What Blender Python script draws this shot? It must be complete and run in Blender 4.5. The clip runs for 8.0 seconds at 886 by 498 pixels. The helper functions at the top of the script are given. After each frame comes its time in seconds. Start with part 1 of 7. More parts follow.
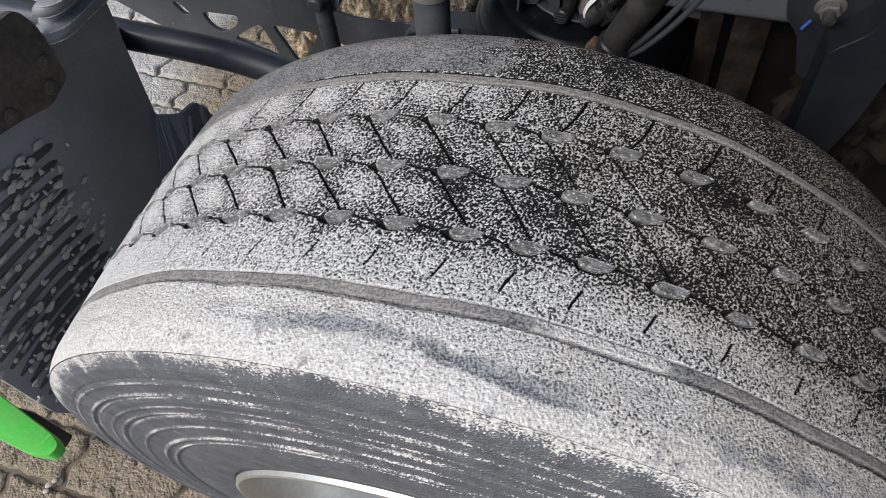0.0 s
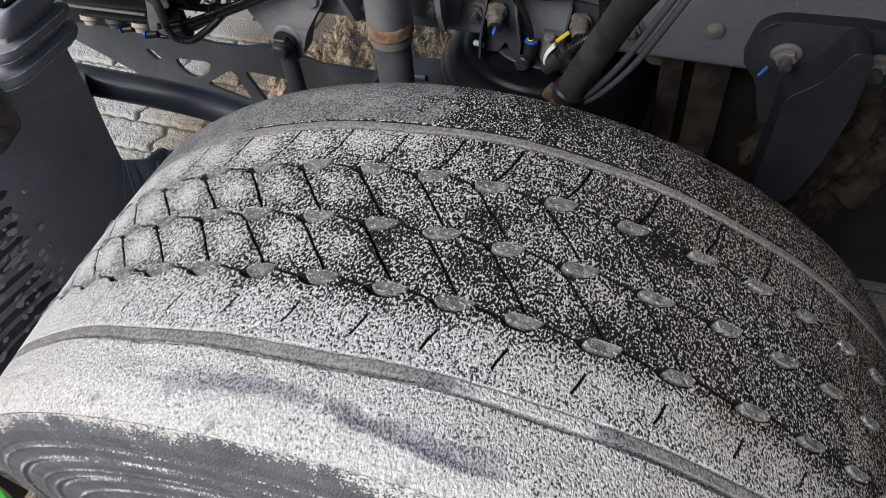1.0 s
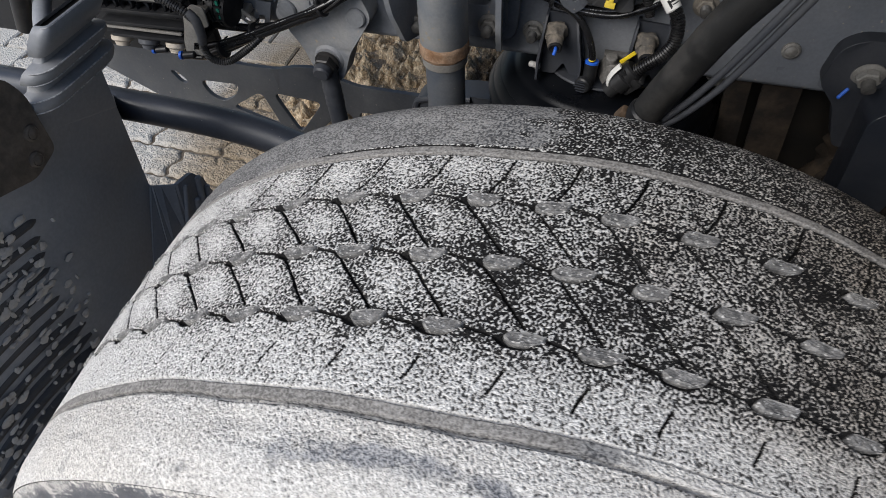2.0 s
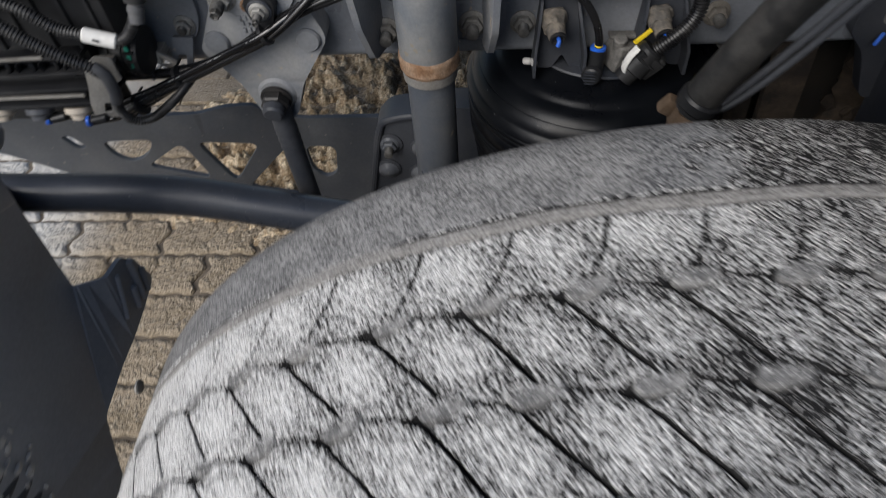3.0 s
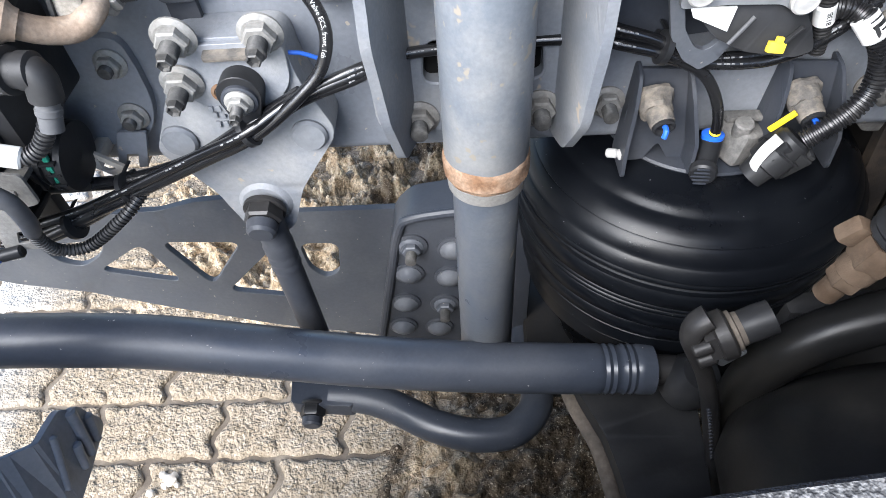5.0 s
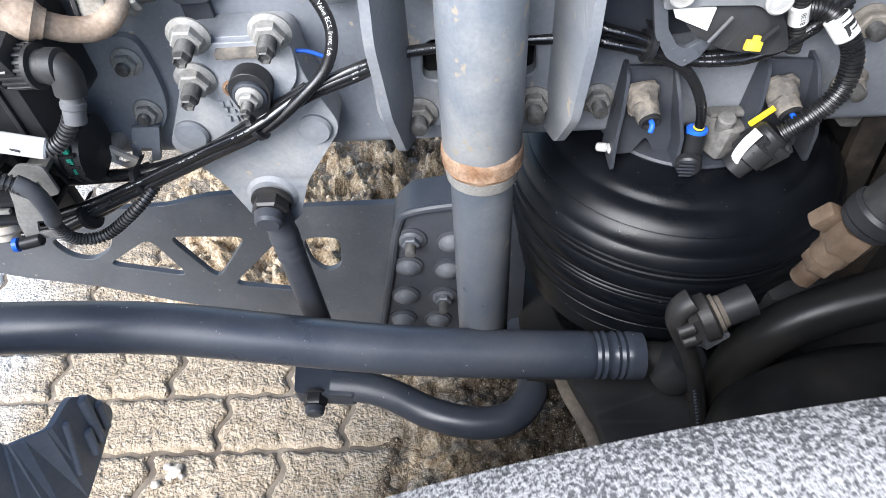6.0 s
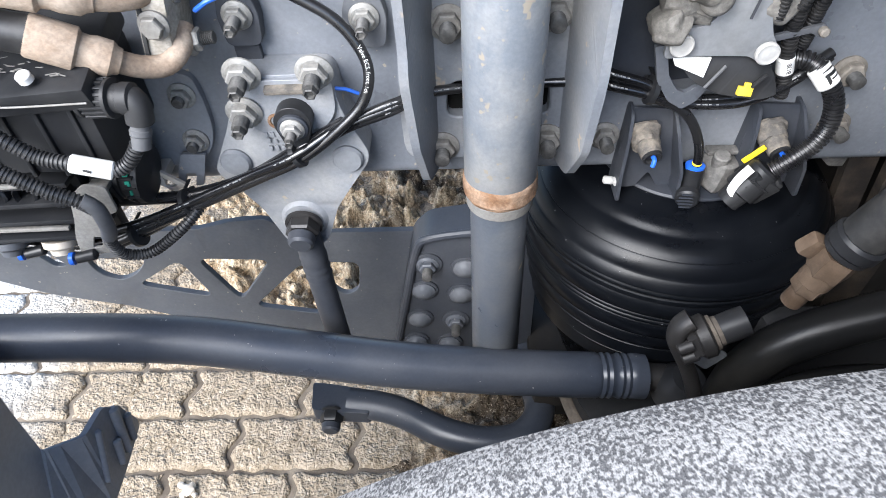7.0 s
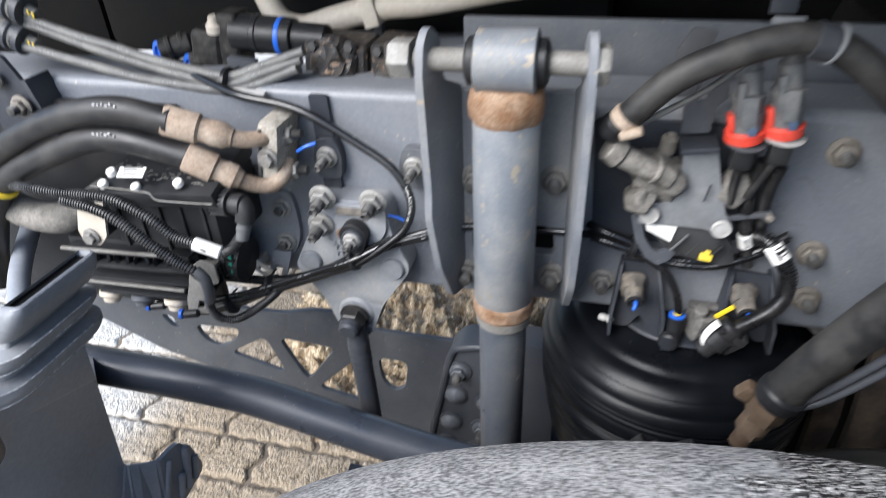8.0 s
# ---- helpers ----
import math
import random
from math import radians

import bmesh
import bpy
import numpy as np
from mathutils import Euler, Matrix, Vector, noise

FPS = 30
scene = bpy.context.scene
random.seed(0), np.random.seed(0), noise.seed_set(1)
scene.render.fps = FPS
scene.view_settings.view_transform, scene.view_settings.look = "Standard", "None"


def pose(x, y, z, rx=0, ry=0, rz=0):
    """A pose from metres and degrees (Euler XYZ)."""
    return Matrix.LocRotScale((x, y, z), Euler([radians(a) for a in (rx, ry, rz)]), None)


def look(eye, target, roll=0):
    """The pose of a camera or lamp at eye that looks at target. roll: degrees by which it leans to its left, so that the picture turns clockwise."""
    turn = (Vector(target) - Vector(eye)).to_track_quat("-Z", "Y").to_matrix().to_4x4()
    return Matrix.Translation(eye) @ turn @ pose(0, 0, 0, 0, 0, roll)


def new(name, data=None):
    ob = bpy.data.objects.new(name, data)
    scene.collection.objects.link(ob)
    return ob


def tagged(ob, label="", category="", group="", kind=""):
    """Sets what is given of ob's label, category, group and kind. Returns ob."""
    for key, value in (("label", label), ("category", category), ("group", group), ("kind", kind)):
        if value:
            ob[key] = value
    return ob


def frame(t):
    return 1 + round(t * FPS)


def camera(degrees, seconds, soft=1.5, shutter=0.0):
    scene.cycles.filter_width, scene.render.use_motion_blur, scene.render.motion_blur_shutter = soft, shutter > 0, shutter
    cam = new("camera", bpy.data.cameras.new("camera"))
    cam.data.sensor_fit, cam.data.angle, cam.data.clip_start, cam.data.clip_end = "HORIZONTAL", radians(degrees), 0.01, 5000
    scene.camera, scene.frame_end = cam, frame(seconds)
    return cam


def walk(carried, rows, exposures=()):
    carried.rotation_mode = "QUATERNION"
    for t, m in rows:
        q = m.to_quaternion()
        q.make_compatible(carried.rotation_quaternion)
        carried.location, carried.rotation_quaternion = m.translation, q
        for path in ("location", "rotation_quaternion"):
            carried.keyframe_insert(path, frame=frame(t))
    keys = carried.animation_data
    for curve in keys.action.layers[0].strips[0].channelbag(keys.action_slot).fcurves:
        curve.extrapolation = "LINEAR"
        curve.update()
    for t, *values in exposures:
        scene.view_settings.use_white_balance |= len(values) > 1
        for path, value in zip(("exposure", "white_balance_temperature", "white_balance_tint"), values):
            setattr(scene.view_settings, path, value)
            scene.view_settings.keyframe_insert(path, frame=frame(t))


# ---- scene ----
cam = camera(69.6, 8.0, soft=0.55, shutter=0.35)
PATH = [
    (0, (0.2556, 0.1449, 1.2843), (-0.1098, 1.0854, -0.2061), -5.1),
    (0.5, (0.288, 0.1584, 1.2897), (-0.081, 1.1142, -0.1899), -5.1),
    (1, (0.2979, 0.1773, 1.2726), (-0.0774, 1.2105, -0.1521), -4.3),
    (1.5, (0.2511, 0.1908, 1.2519), (-0.1305, 1.2681, -0.1386), -3.9),
    (1.7, (0.2304, 0.1935, 1.2474), (-0.1539, 1.2762, -0.1377), -3.7),
    (2.8, (0.0648, 0.2493, 1.1889), (-0.1296, 1.3617, -0.2124), -4.5),
    (3, (0.0171, 0.3204, 1.1691), (-0.0972, 1.4337, -0.2403), -5.1),
    (3.2, (-0.0315, 0.3915, 1.1448), (-0.1107, 1.512, -0.2619), -5.1),
    (3.5, (-0.0738, 0.4941, 1.0971), (-0.1476, 1.611, -0.3123), -5.1),
    (4, (-0.0594, 0.5598, 1.071), (-0.1215, 1.7217, -0.3033), -4.7),
    (4.5, (-0.0612, 0.5661, 1.0665), (-0.1215, 1.7352, -0.3006), -4.6),
    (5.8, (-0.0711, 0.5454, 1.089), (-0.1314, 1.7226, -0.2709), -4.5),
    (6, (-0.0657, 0.5337, 1.0872), (-0.1206, 1.7145, -0.2709), -4.4),
    (6.5, (-0.0801, 0.5166, 1.1043), (-0.135, 1.7226, -0.2304), -4.1),
    (7, (-0.0819, 0.4869, 1.1178), (-0.1395, 1.7433, -0.171), -3.3),
    (7.5, (-0.0657, 0.4392, 1.143), (-0.3546, 1.701, -0.108), -3.3),
    (7.6, (-0.0567, 0.4248, 1.1529), (-0.3807, 1.7145, -0.0603), -2.9),
    (7.8, (-0.0153, 0.3996, 1.1763), (-0.3744, 1.7721, 0.0684), -2.5),
    (8, (0.0432, 0.3618, 1.1988), (-0.3438, 1.8153, 0.2097), -2.6),
]
EXPOSURES = [(0.0, 0.12, 6440, 10), (1.7, 0.12, 6440, 10), (2.8, 0.00, 6440, 10), (3.2, 0.24, 6400, 10), (3.5, 0.80, 6330, 10), (4.0, 1.65, 6060, 10), (4.7, 1.80, 5990, 10), (5.8, 1.78, 5990, 10), (7.0, 1.68, 5990, 10), (7.5, 1.45, 6040, 10), (8.0, 1.20, 6110, 10)]
walk(cam, [(t, look(eye, target, roll)) for t, eye, target, roll in PATH], EXPOSURES)

# ---- daylight ----
world = bpy.data.worlds.new("sky")
scene.world = world
world.use_nodes = True
wn = world.node_tree.nodes
sky = wn.new("ShaderNodeTexSky")
sky.sky_type = "NISHITA"
sky.sun_disc = False
sky.sun_elevation = radians(42)
sky.sun_rotation = radians(213.5)
sky.dust_density = 2.0
sky.air_density = 1.0
wn["Background"].inputs["Strength"].default_value = 0.14
world.node_tree.links.new(sky.outputs["Color"], wn["Background"].inputs["Color"])
sun = new("sun", bpy.data.lights.new("sun", "SUN"))
sun.data.energy = 2.8
sun.data.angle = radians(46)
sun.data.color = (1.0, 0.98, 0.945)
sun.matrix_world = look((-1.19, -1.0, 2.44), (0, 0.8, 0.5))


# ---- materials ----
def nodes_of(name, rough=0.6, metal=0.0):
    m = bpy.data.materials.new(name)
    m.use_nodes = True
    nt = m.node_tree
    b = nt.nodes["Principled BSDF"]
    b.inputs["Roughness"].default_value = rough
    b.inputs["Metallic"].default_value = metal
    return m, nt, b


def link(nt, a, b):
    nt.links.new(a, b)


def noise_tex(nt, scale, detail=4.0, rough=0.55, stretch=None):
    co = nt.nodes.new("ShaderNodeNewGeometry")
    n = nt.nodes.new("ShaderNodeTexNoise")
    n.inputs["Scale"].default_value = scale
    n.inputs["Detail"].default_value = detail
    n.inputs["Roughness"].default_value = rough
    if stretch:
        mp = nt.nodes.new("ShaderNodeVectorMath")
        mp.operation = "MULTIPLY"
        mp.inputs[1].default_value = stretch
        link(nt, co.outputs["Position"], mp.inputs[0])
        link(nt, mp.outputs["Vector"], n.inputs["Vector"])
    else:
        link(nt, co.outputs["Position"], n.inputs["Vector"])
    return n


def ramp(nt, src, stops):
    r = nt.nodes.new("ShaderNodeValToRGB")
    e = r.color_ramp.elements
    while len(e) < len(stops):
        e.new(0.5)
    for el, (p, c) in zip(e, stops):
        el.position = p
        el.color = (*c, 1) if len(c) == 3 else c
    link(nt, src, r.inputs["Fac"])
    return r


def mix(nt, fac, a, b):
    m = nt.nodes.new("ShaderNodeMix")
    m.data_type = "RGBA"
    if hasattr(fac, "node"):
        link(nt, fac, m.inputs[0])
    else:
        m.inputs[0].default_value = fac
    for v, s in ((a, m.inputs[6]), (b, m.inputs[7])):
        if hasattr(v, "node"):
            link(nt, v, s)
        else:
            s.default_value = (*v, 1)
    return m.outputs[2]


def bump(nt, b, src, strength, dist=0.001):
    n = nt.nodes.new("ShaderNodeBump")
    n.inputs["Strength"].default_value = strength
    n.inputs["Distance"].default_value = dist
    link(nt, src, n.inputs["Height"])
    link(nt, n.outputs["Normal"], b.inputs["Normal"])


def worn(name, base, dirt, rough=0.55, metal=0.0, fine=160, amount=0.55, rlo=None, relief=0.12, big=9.0, spots=None, spec=0.4, grain=0.08):
    """A painted, cast or moulded surface with grain, film of dust and blotches."""
    m, nt, b = nodes_of(name, rough, metal)
    b.inputs["Specular IOR Level"].default_value = spec
    n1 = noise_tex(nt, big, 6, 0.62)
    n2 = noise_tex(nt, fine, 3, 0.6)
    f1 = ramp(nt, n1.outputs["Fac"], [(0.42, (0, 0, 0)), (0.72, (amount, amount, amount))])
    col = mix(nt, f1.outputs["Color"], base, dirt)
    f2 = ramp(nt, n2.outputs["Fac"], [(0.35, (1 - grain,) * 3), (0.7, (1 + grain * 0.8,) * 3)])
    mul = nt.nodes.new("ShaderNodeMix")
    mul.data_type, mul.blend_type = "RGBA", "MULTIPLY"
    mul.inputs[0].default_value = 1.0
    link(nt, col, mul.inputs[6])
    link(nt, f2.outputs["Color"], mul.inputs[7])
    out = mul.outputs[2]
    if spots:
        n3 = noise_tex(nt, spots[1], 2, 0.5)
        f3 = ramp(nt, n3.outputs["Fac"], [(spots[2], (0, 0, 0)), (spots[2] + 0.04, (1, 1, 1))])
        out = mix(nt, f3.outputs["Color"], out, spots[0])
    link(nt, out, b.inputs["Base Color"])
    lo = rough - 0.12 if rlo is None else rlo
    rr = ramp(nt, n1.outputs["Fac"], [(0.3, (lo, lo, lo)), (0.75, (min(1, rough + 0.2),) * 3)])
    link(nt, rr.outputs["Color"], b.inputs["Roughness"])
    bump(nt, b, n2.outputs["Fac"], relief)
    return m


PAINT = worn("chassis_paint", (0.150, 0.161, 0.181), (0.240, 0.243, 0.249), 0.34, fine=220, amount=0.6, big=5.0, spots=((0.3, 0.27, 0.22), 140, 0.70))
CAST = worn("cast_iron_paint", (0.158, 0.169, 0.188), (0.265, 0.260, 0.250), 0.5, fine=260, relief=0.3, amount=0.75, big=12, spots=((0.30, 0.255, 0.20), 55, 0.70))
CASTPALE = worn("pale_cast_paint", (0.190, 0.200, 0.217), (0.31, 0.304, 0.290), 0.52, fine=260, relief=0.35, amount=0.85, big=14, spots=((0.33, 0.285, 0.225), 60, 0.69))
SHOCK = worn("shock_paint", (0.145, 0.159, 0.178), (0.265, 0.262, 0.252), 0.40, fine=300, amount=0.85, big=18, spots=((0.255, 0.225, 0.182), 84, 0.645))
SHOCKLOW = worn("shock_lower_paint", (0.060, 0.068, 0.082), (0.115, 0.116, 0.116), 0.34, fine=300, amount=0.7, big=18, spots=((0.22, 0.19, 0.15), 80, 0.72))
LINK = worn("link_paint", (0.032, 0.038, 0.051), (0.074, 0.077, 0.086), 0.36, fine=260, amount=0.4, spots=((0.28, 0.27, 0.25), 190, 0.73), relief=0.08)
BLACK = worn("black_plastic", (0.014, 0.0145, 0.016), (0.045, 0.044, 0.043), 0.42, fine=200, amount=0.5, spec=0.3)
RUBBER = worn("hose_rubber", (0.012, 0.012, 0.013), (0.060, 0.057, 0.053), 0.44, fine=240, amount=0.7, big=22)
BELLOW = worn("bellows_rubber", (0.0030, 0.0036, 0.0050), (0.008, 0.0095, 0.012), 0.30, fine=300, amount=0.4, rlo=0.2, spots=((0.2, 0.2, 0.2), 230, 0.75), relief=0.06, spec=0.2)
PLATEPT = worn("plate_paint", (0.080, 0.086, 0.098), (0.142, 0.143, 0.146), 0.44, fine=220, amount=0.6, big=12, spots=((0.25, 0.23, 0.2), 120, 0.72))
DARKPT = worn("dark_chassis_paint", (0.032, 0.036, 0.045), (0.075, 0.075, 0.078), 0.46, fine=220, amount=0.6)
FLAKY = worn("flaking_paint", (0.016, 0.016, 0.017), (0.085, 0.066, 0.05), 0.5, fine=300, amount=0.9, relief=0.8, big=60, spots=((0.21, 0.145, 0.10), 110, 0.62))
LINE = worn("air_line_nylon", (0.008, 0.008, 0.009), (0.03, 0.03, 0.03), 0.22, fine=240, amount=0.4, rlo=0.15, spec=0.7)
GLOSS = worn("glossy_black", (0.010, 0.010, 0.010), (0.030, 0.027, 0.022), 0.40, fine=200, amount=0.8, rlo=0.28, relief=0.16, spec=0.2)
DUSTNUT = worn("dusty_nut", (0.15, 0.135, 0.115), (0.29, 0.26, 0.22), 0.8, fine=330, amount=0.8, relief=0.6, big=60)
LIGHTPL = worn("light_grey_steel", (0.17, 0.178, 0.19), (0.27, 0.27, 0.265), 0.5, fine=180)
GREYPL = worn("grey_plastic", (0.058, 0.062, 0.071), (0.125, 0.122, 0.118), 0.5, fine=180)
LINER = worn("liner_plastic", (0.040, 0.044, 0.052), (0.085, 0.085, 0.085), 0.5, fine=120, amount=0.5, spots=((0.17, 0.172, 0.175), 55, 0.64))
GUARD = worn("guard_plastic", (0.215, 0.232, 0.262), (0.30, 0.308, 0.322), 0.42, fine=150, amount=0.6)
SCUFFSHINE = worn("scuff_and_shine", (0.30, 0.305, 0.315), (0.55, 0.55, 0.55), 0.6, fine=260, grain=0.4, amount=0.9, big=60)
GREYRIB = worn("bellows_plastic", (0.17, 0.18, 0.197), (0.27, 0.27, 0.27), 0.45, fine=150)
ZINC = worn("zinc_steel", (0.26, 0.255, 0.24), (0.13, 0.115, 0.095), 0.58, 0.15, grain=0.15, fine=300, relief=0.3, big=40)
DULLZ = worn("dull_zinc", (0.215, 0.208, 0.194), (0.13, 0.115, 0.095), 0.62, 0.15, grain=0.15, fine=300, relief=0.3, big=40)
DARKST = worn("dark_steel", (0.022, 0.022, 0.023), (0.062, 0.055, 0.048), 0.42, 0.3, fine=300, relief=0.2)
STUD = worn("stud_steel", (0.060, 0.059, 0.057), (0.20, 0.19, 0.175), 0.5, 0.3, grain=0.2, fine=300, relief=0.3, big=60)
RUST = worn("rusty_steel", (0.185, 0.100, 0.052), (0.33, 0.245, 0.175), 0.85, grain=0.25, fine=330, amount=0.9, relief=0.6, big=40)
FITTING = worn("dusty_fitting", (0.27, 0.20, 0.145), (0.42, 0.36, 0.295), 0.78, grain=0.2, fine=260, amount=0.8, relief=0.3, big=30)
BEIGE = worn("dusty_pipe", (0.45, 0.40, 0.33), (0.5, 0.47, 0.42), 0.6, fine=160)
BRASS = worn("dusty_casting", (0.125, 0.117, 0.104), (0.30, 0.28, 0.25), 0.8, grain=0.2, fine=260, amount=0.9, relief=0.7, big=45)
WHITE = worn("white_plastic", (0.72, 0.72, 0.69), (0.5, 0.48, 0.44), 0.5, fine=160)
LABEL = worn("paper_label", (0.74, 0.73, 0.70), (0.55, 0.54, 0.50), 0.7, fine=90)
INK = worn("label_ink", (0.03, 0.03, 0.03), (0.06, 0.06, 0.06), 0.7)
BLUE = worn("blue_plastic", (0.02, 0.11, 0.55), (0.06, 0.14, 0.4), 0.35)
YELLOW = worn("yellow_plastic", (0.75, 0.55, 0.02), (0.6, 0.45, 0.08), 0.45)
RED = worn("red_plastic", (0.72, 0.055, 0.03), (0.55, 0.1, 0.07), 0.42)
GREEN = worn("green_plastic", (0.10, 0.62, 0.07), (0.2, 0.5, 0.15), 0.45)
TEAL = worn("teal_seal", (0.02, 0.22, 0.15), (0.05, 0.2, 0.14), 0.4)
# near-black that stands in for deep shade
SHADEBLACK = worn("shade_black", (0.006, 0.006, 0.006), (0.015, 0.014, 0.012), 0.8, fine=90, spec=0.1)
MUDDY = worn("muddy_steel", (0.06, 0.052, 0.045), (0.17, 0.14, 0.11), 0.85, grain=0.2, fine=120, amount=0.9, relief=0.5)
CAKED = worn("mud_caked_steel", (0.085, 0.078, 0.070), (0.25, 0.215, 0.172), 0.85, fine=330, amount=0.9, relief=0.8, big=70)
PORTCAST = worn("grey_port_casting", (0.090, 0.087, 0.082), (0.20, 0.19, 0.175), 0.75, grain=0.2, fine=260, amount=0.9, relief=0.6, big=45)
ALU = worn("rim_alloy", (0.62, 0.62, 0.6), (0.5, 0.47, 0.42), 0.35, 0.75, fine=120)
PRINT = worn("white_lettering", (0.62, 0.62, 0.60), (0.45, 0.45, 0.44), 0.6, fine=400, grain=0.2)
MARK = worn("white_print", (0.34, 0.34, 0.34), (0.2, 0.2, 0.2), 0.6, fine=400, grain=0.4, big=120)


# ---- mesh helpers ----
def thing(name, label, category, group="", at=(0, 0, 0), kind=""):
    e = new(name)
    e.empty_display_size = 0.05
    e.location = at
    return tagged(e, label, category, group, kind)


def part(name, bm, material, parent, label="", sharp=35):
    me = bpy.data.meshes.new(name)
    bmesh.ops.recalc_face_normals(bm, faces=bm.faces)
    bm.to_mesh(me)
    bm.free()
    me.materials.append(material)
    for p in me.polygons:
        p.use_smooth = True
    me.set_sharp_from_angle(angle=radians(sharp))
    ob = new(name, me)
    if parent:
        ob.parent = parent
        if parent.type == "EMPTY":
            ob.matrix_parent_inverse = Matrix.Translation(-Vector(parent.location))
    if label:
        ob["label"] = label
    return ob


def join(*bms):
    out = bmesh.new()
    for b in bms:
        me = bpy.data.meshes.new("tmp")
        b.to_mesh(me)
        b.free()
        out.from_mesh(me)
        bpy.data.meshes.remove(me)
    return out


def axis_frame(d):
    d = Vector(d).normalized()
    a = Vector((0, 0, 1)) if abs(d.z) < 0.9 else Vector((1, 0, 0))
    u = d.cross(a).normalized()
    return d, u, d.cross(u).normalized()


def lathe(origin, direction, profile, seg=32, caps=True):
    """profile: (distance along the axis, radius)."""
    bm = bmesh.new()
    d, u, v = axis_frame(direction)
    o = Vector(origin)
    rings = []
    for h, r in profile:
        rings.append([bm.verts.new(o + d * h + (u * math.cos(k * math.tau / seg) + v * math.sin(k * math.tau / seg)) * max(r, 1e-5)) for k in range(seg)])
    for a, b in zip(rings, rings[1:]):
        for k in range(seg):
            bm.faces.new((a[k], a[(k + 1) % seg], b[(k + 1) % seg], b[k]))
    if caps:
        bm.faces.new(rings[0])
        bm.faces.new(rings[-1])
    return bm


def rod(p, q, r, r2=None, seg=18, edge=0.0015):
    p, q = Vector(p), Vector(q)
    r2 = r if r2 is None else r2
    n = (q - p).length
    e = min(edge, n * 0.3, r * 0.5)
    return lathe(p, q - p, [(0, r - e), (e, r), (n - e, r2), (n, r2 - e)], seg)


def spline(points, step=0.006):
    pts = [Vector(p) for p in points]
    pts = [pts[0] * 2 - pts[1]] + pts + [pts[-1] * 2 - pts[-2]]
    out = []
    for i in range(1, len(pts) - 2):
        a, b, c, d = pts[i - 1:i + 3]
        n = max(2, int((c - b).length / step))
        for k in range(n):
            t = k / n
            out.append(0.5 * ((2 * b) + (c - a) * t + (2 * a - 5 * b + 4 * c - d) * t * t + (3 * b - a - 3 * c + d) * t ** 3))
    out.append(pts[-2])
    return out


def sweep(path, radius, seg=14, flat=1.0):
    """A round tube along a path; radius is a number or a function of (length, fraction)."""
    bm = bmesh.new()
    ln, rings, u = 0.0, [], None
    total = sum((b - a).length for a, b in zip(path, path[1:]))
    for i, p in enumerate(path):
        t = (path[min(i + 1, len(path) - 1)] - path[max(i - 1, 0)]).normalized()
        if u is None:
            u = axis_frame(t)[1]
        u = (u - t * u.dot(t)).normalized()
        v = t.cross(u)
        if i:
            ln += (p - path[i - 1]).length
        r = radius(ln, ln / total) if callable(radius) else radius
        rings.append([bm.verts.new(p + (u * math.cos(k * math.tau / seg) + v * math.sin(k * math.tau / seg) * flat) * r) for k in range(seg)])
    for a, b in zip(rings, rings[1:]):
        for k in range(seg):
            bm.faces.new((a[k], a[(k + 1) % seg], b[(k + 1) % seg], b[k]))
    bm.faces.new(rings[0])
    bm.faces.new(rings[-1])
    return bm


def tube(points, r, seg=14, step=0.006):
    return sweep(spline(points, step), r, seg)


def conduit(points, r, pitch=0.0036, seg=14):
    return sweep(spline(points, pitch / 6), lambda s, f: r * (1.0 if (s / pitch) % 1 < 0.55 else 0.80), seg)


def box(c, size, rot=(0, 0, 0), bevel=0.002, taper=1.0, seg=2):
    bm = bmesh.new()
    bmesh.ops.create_cube(bm, size=1)
    for v in bm.verts:
        k = taper if v.co.z > 0 else 1.0
        v.co = Vector((v.co.x * size[0] * k, v.co.y * size[1] * k, v.co.z * size[2]))
    if bevel:
        bmesh.ops.bevel(bm, geom=bm.edges[:], offset=min(bevel, min(size) * 0.45), segments=seg, affect="EDGES", profile=0.6)
    bm.transform(pose(*c, *rot))
    return bm


def rounded(pts, r, n=4):
    """Round the corners of a polygon of (u, v)."""
    out = []
    m = len(pts)
    for i in range(m):
        p, a, b = Vector(pts[i]), Vector(pts[i - 1]), Vector(pts[(i + 1) % m])
        da, db = (a - p), (b - p)
        k = min(r, da.length * 0.45, db.length * 0.45)
        s, e = p + da.normalized() * k, p + db.normalized() * k
        for j in range(n + 1):
            t = j / n
            out.append(tuple(s * (1 - t) ** 2 + p * 2 * t * (1 - t) + e * t * t))
    return out


def plate(outline, holes, to3d, thick, bevel=0.0015):
    """A flat plate with holes: to3d(u, v, w) gives a place, w in 0..thick."""
    bm = bmesh.new()
    loops = [outline] + list(holes)
    edges = []
    for lp in loops:
        vs = [bm.verts.new((u, v, 0)) for u, v in lp]
        edges += [bm.edges.new((vs[i], vs[(i + 1) % len(vs)])) for i in range(len(vs))]
    bmesh.ops.triangle_fill(bm, use_beauty=True, use_dissolve=False, edges=edges)
    ret = bmesh.ops.extrude_face_region(bm, geom=bm.faces[:])
    for g in ret["geom"]:
        if isinstance(g, bmesh.types.BMVert):
            g.co.z = thick
    if bevel:
        rim = [e for e in bm.edges if len(e.link_faces) == 2 and e.calc_face_angle(0) > 1.0]
        bmesh.ops.bevel(bm, geom=rim, offset=bevel, segments=1, affect="EDGES", clamp_overlap=True)
    for v in bm.verts:
        v.co = Vector(to3d(*v.co))
    return bm


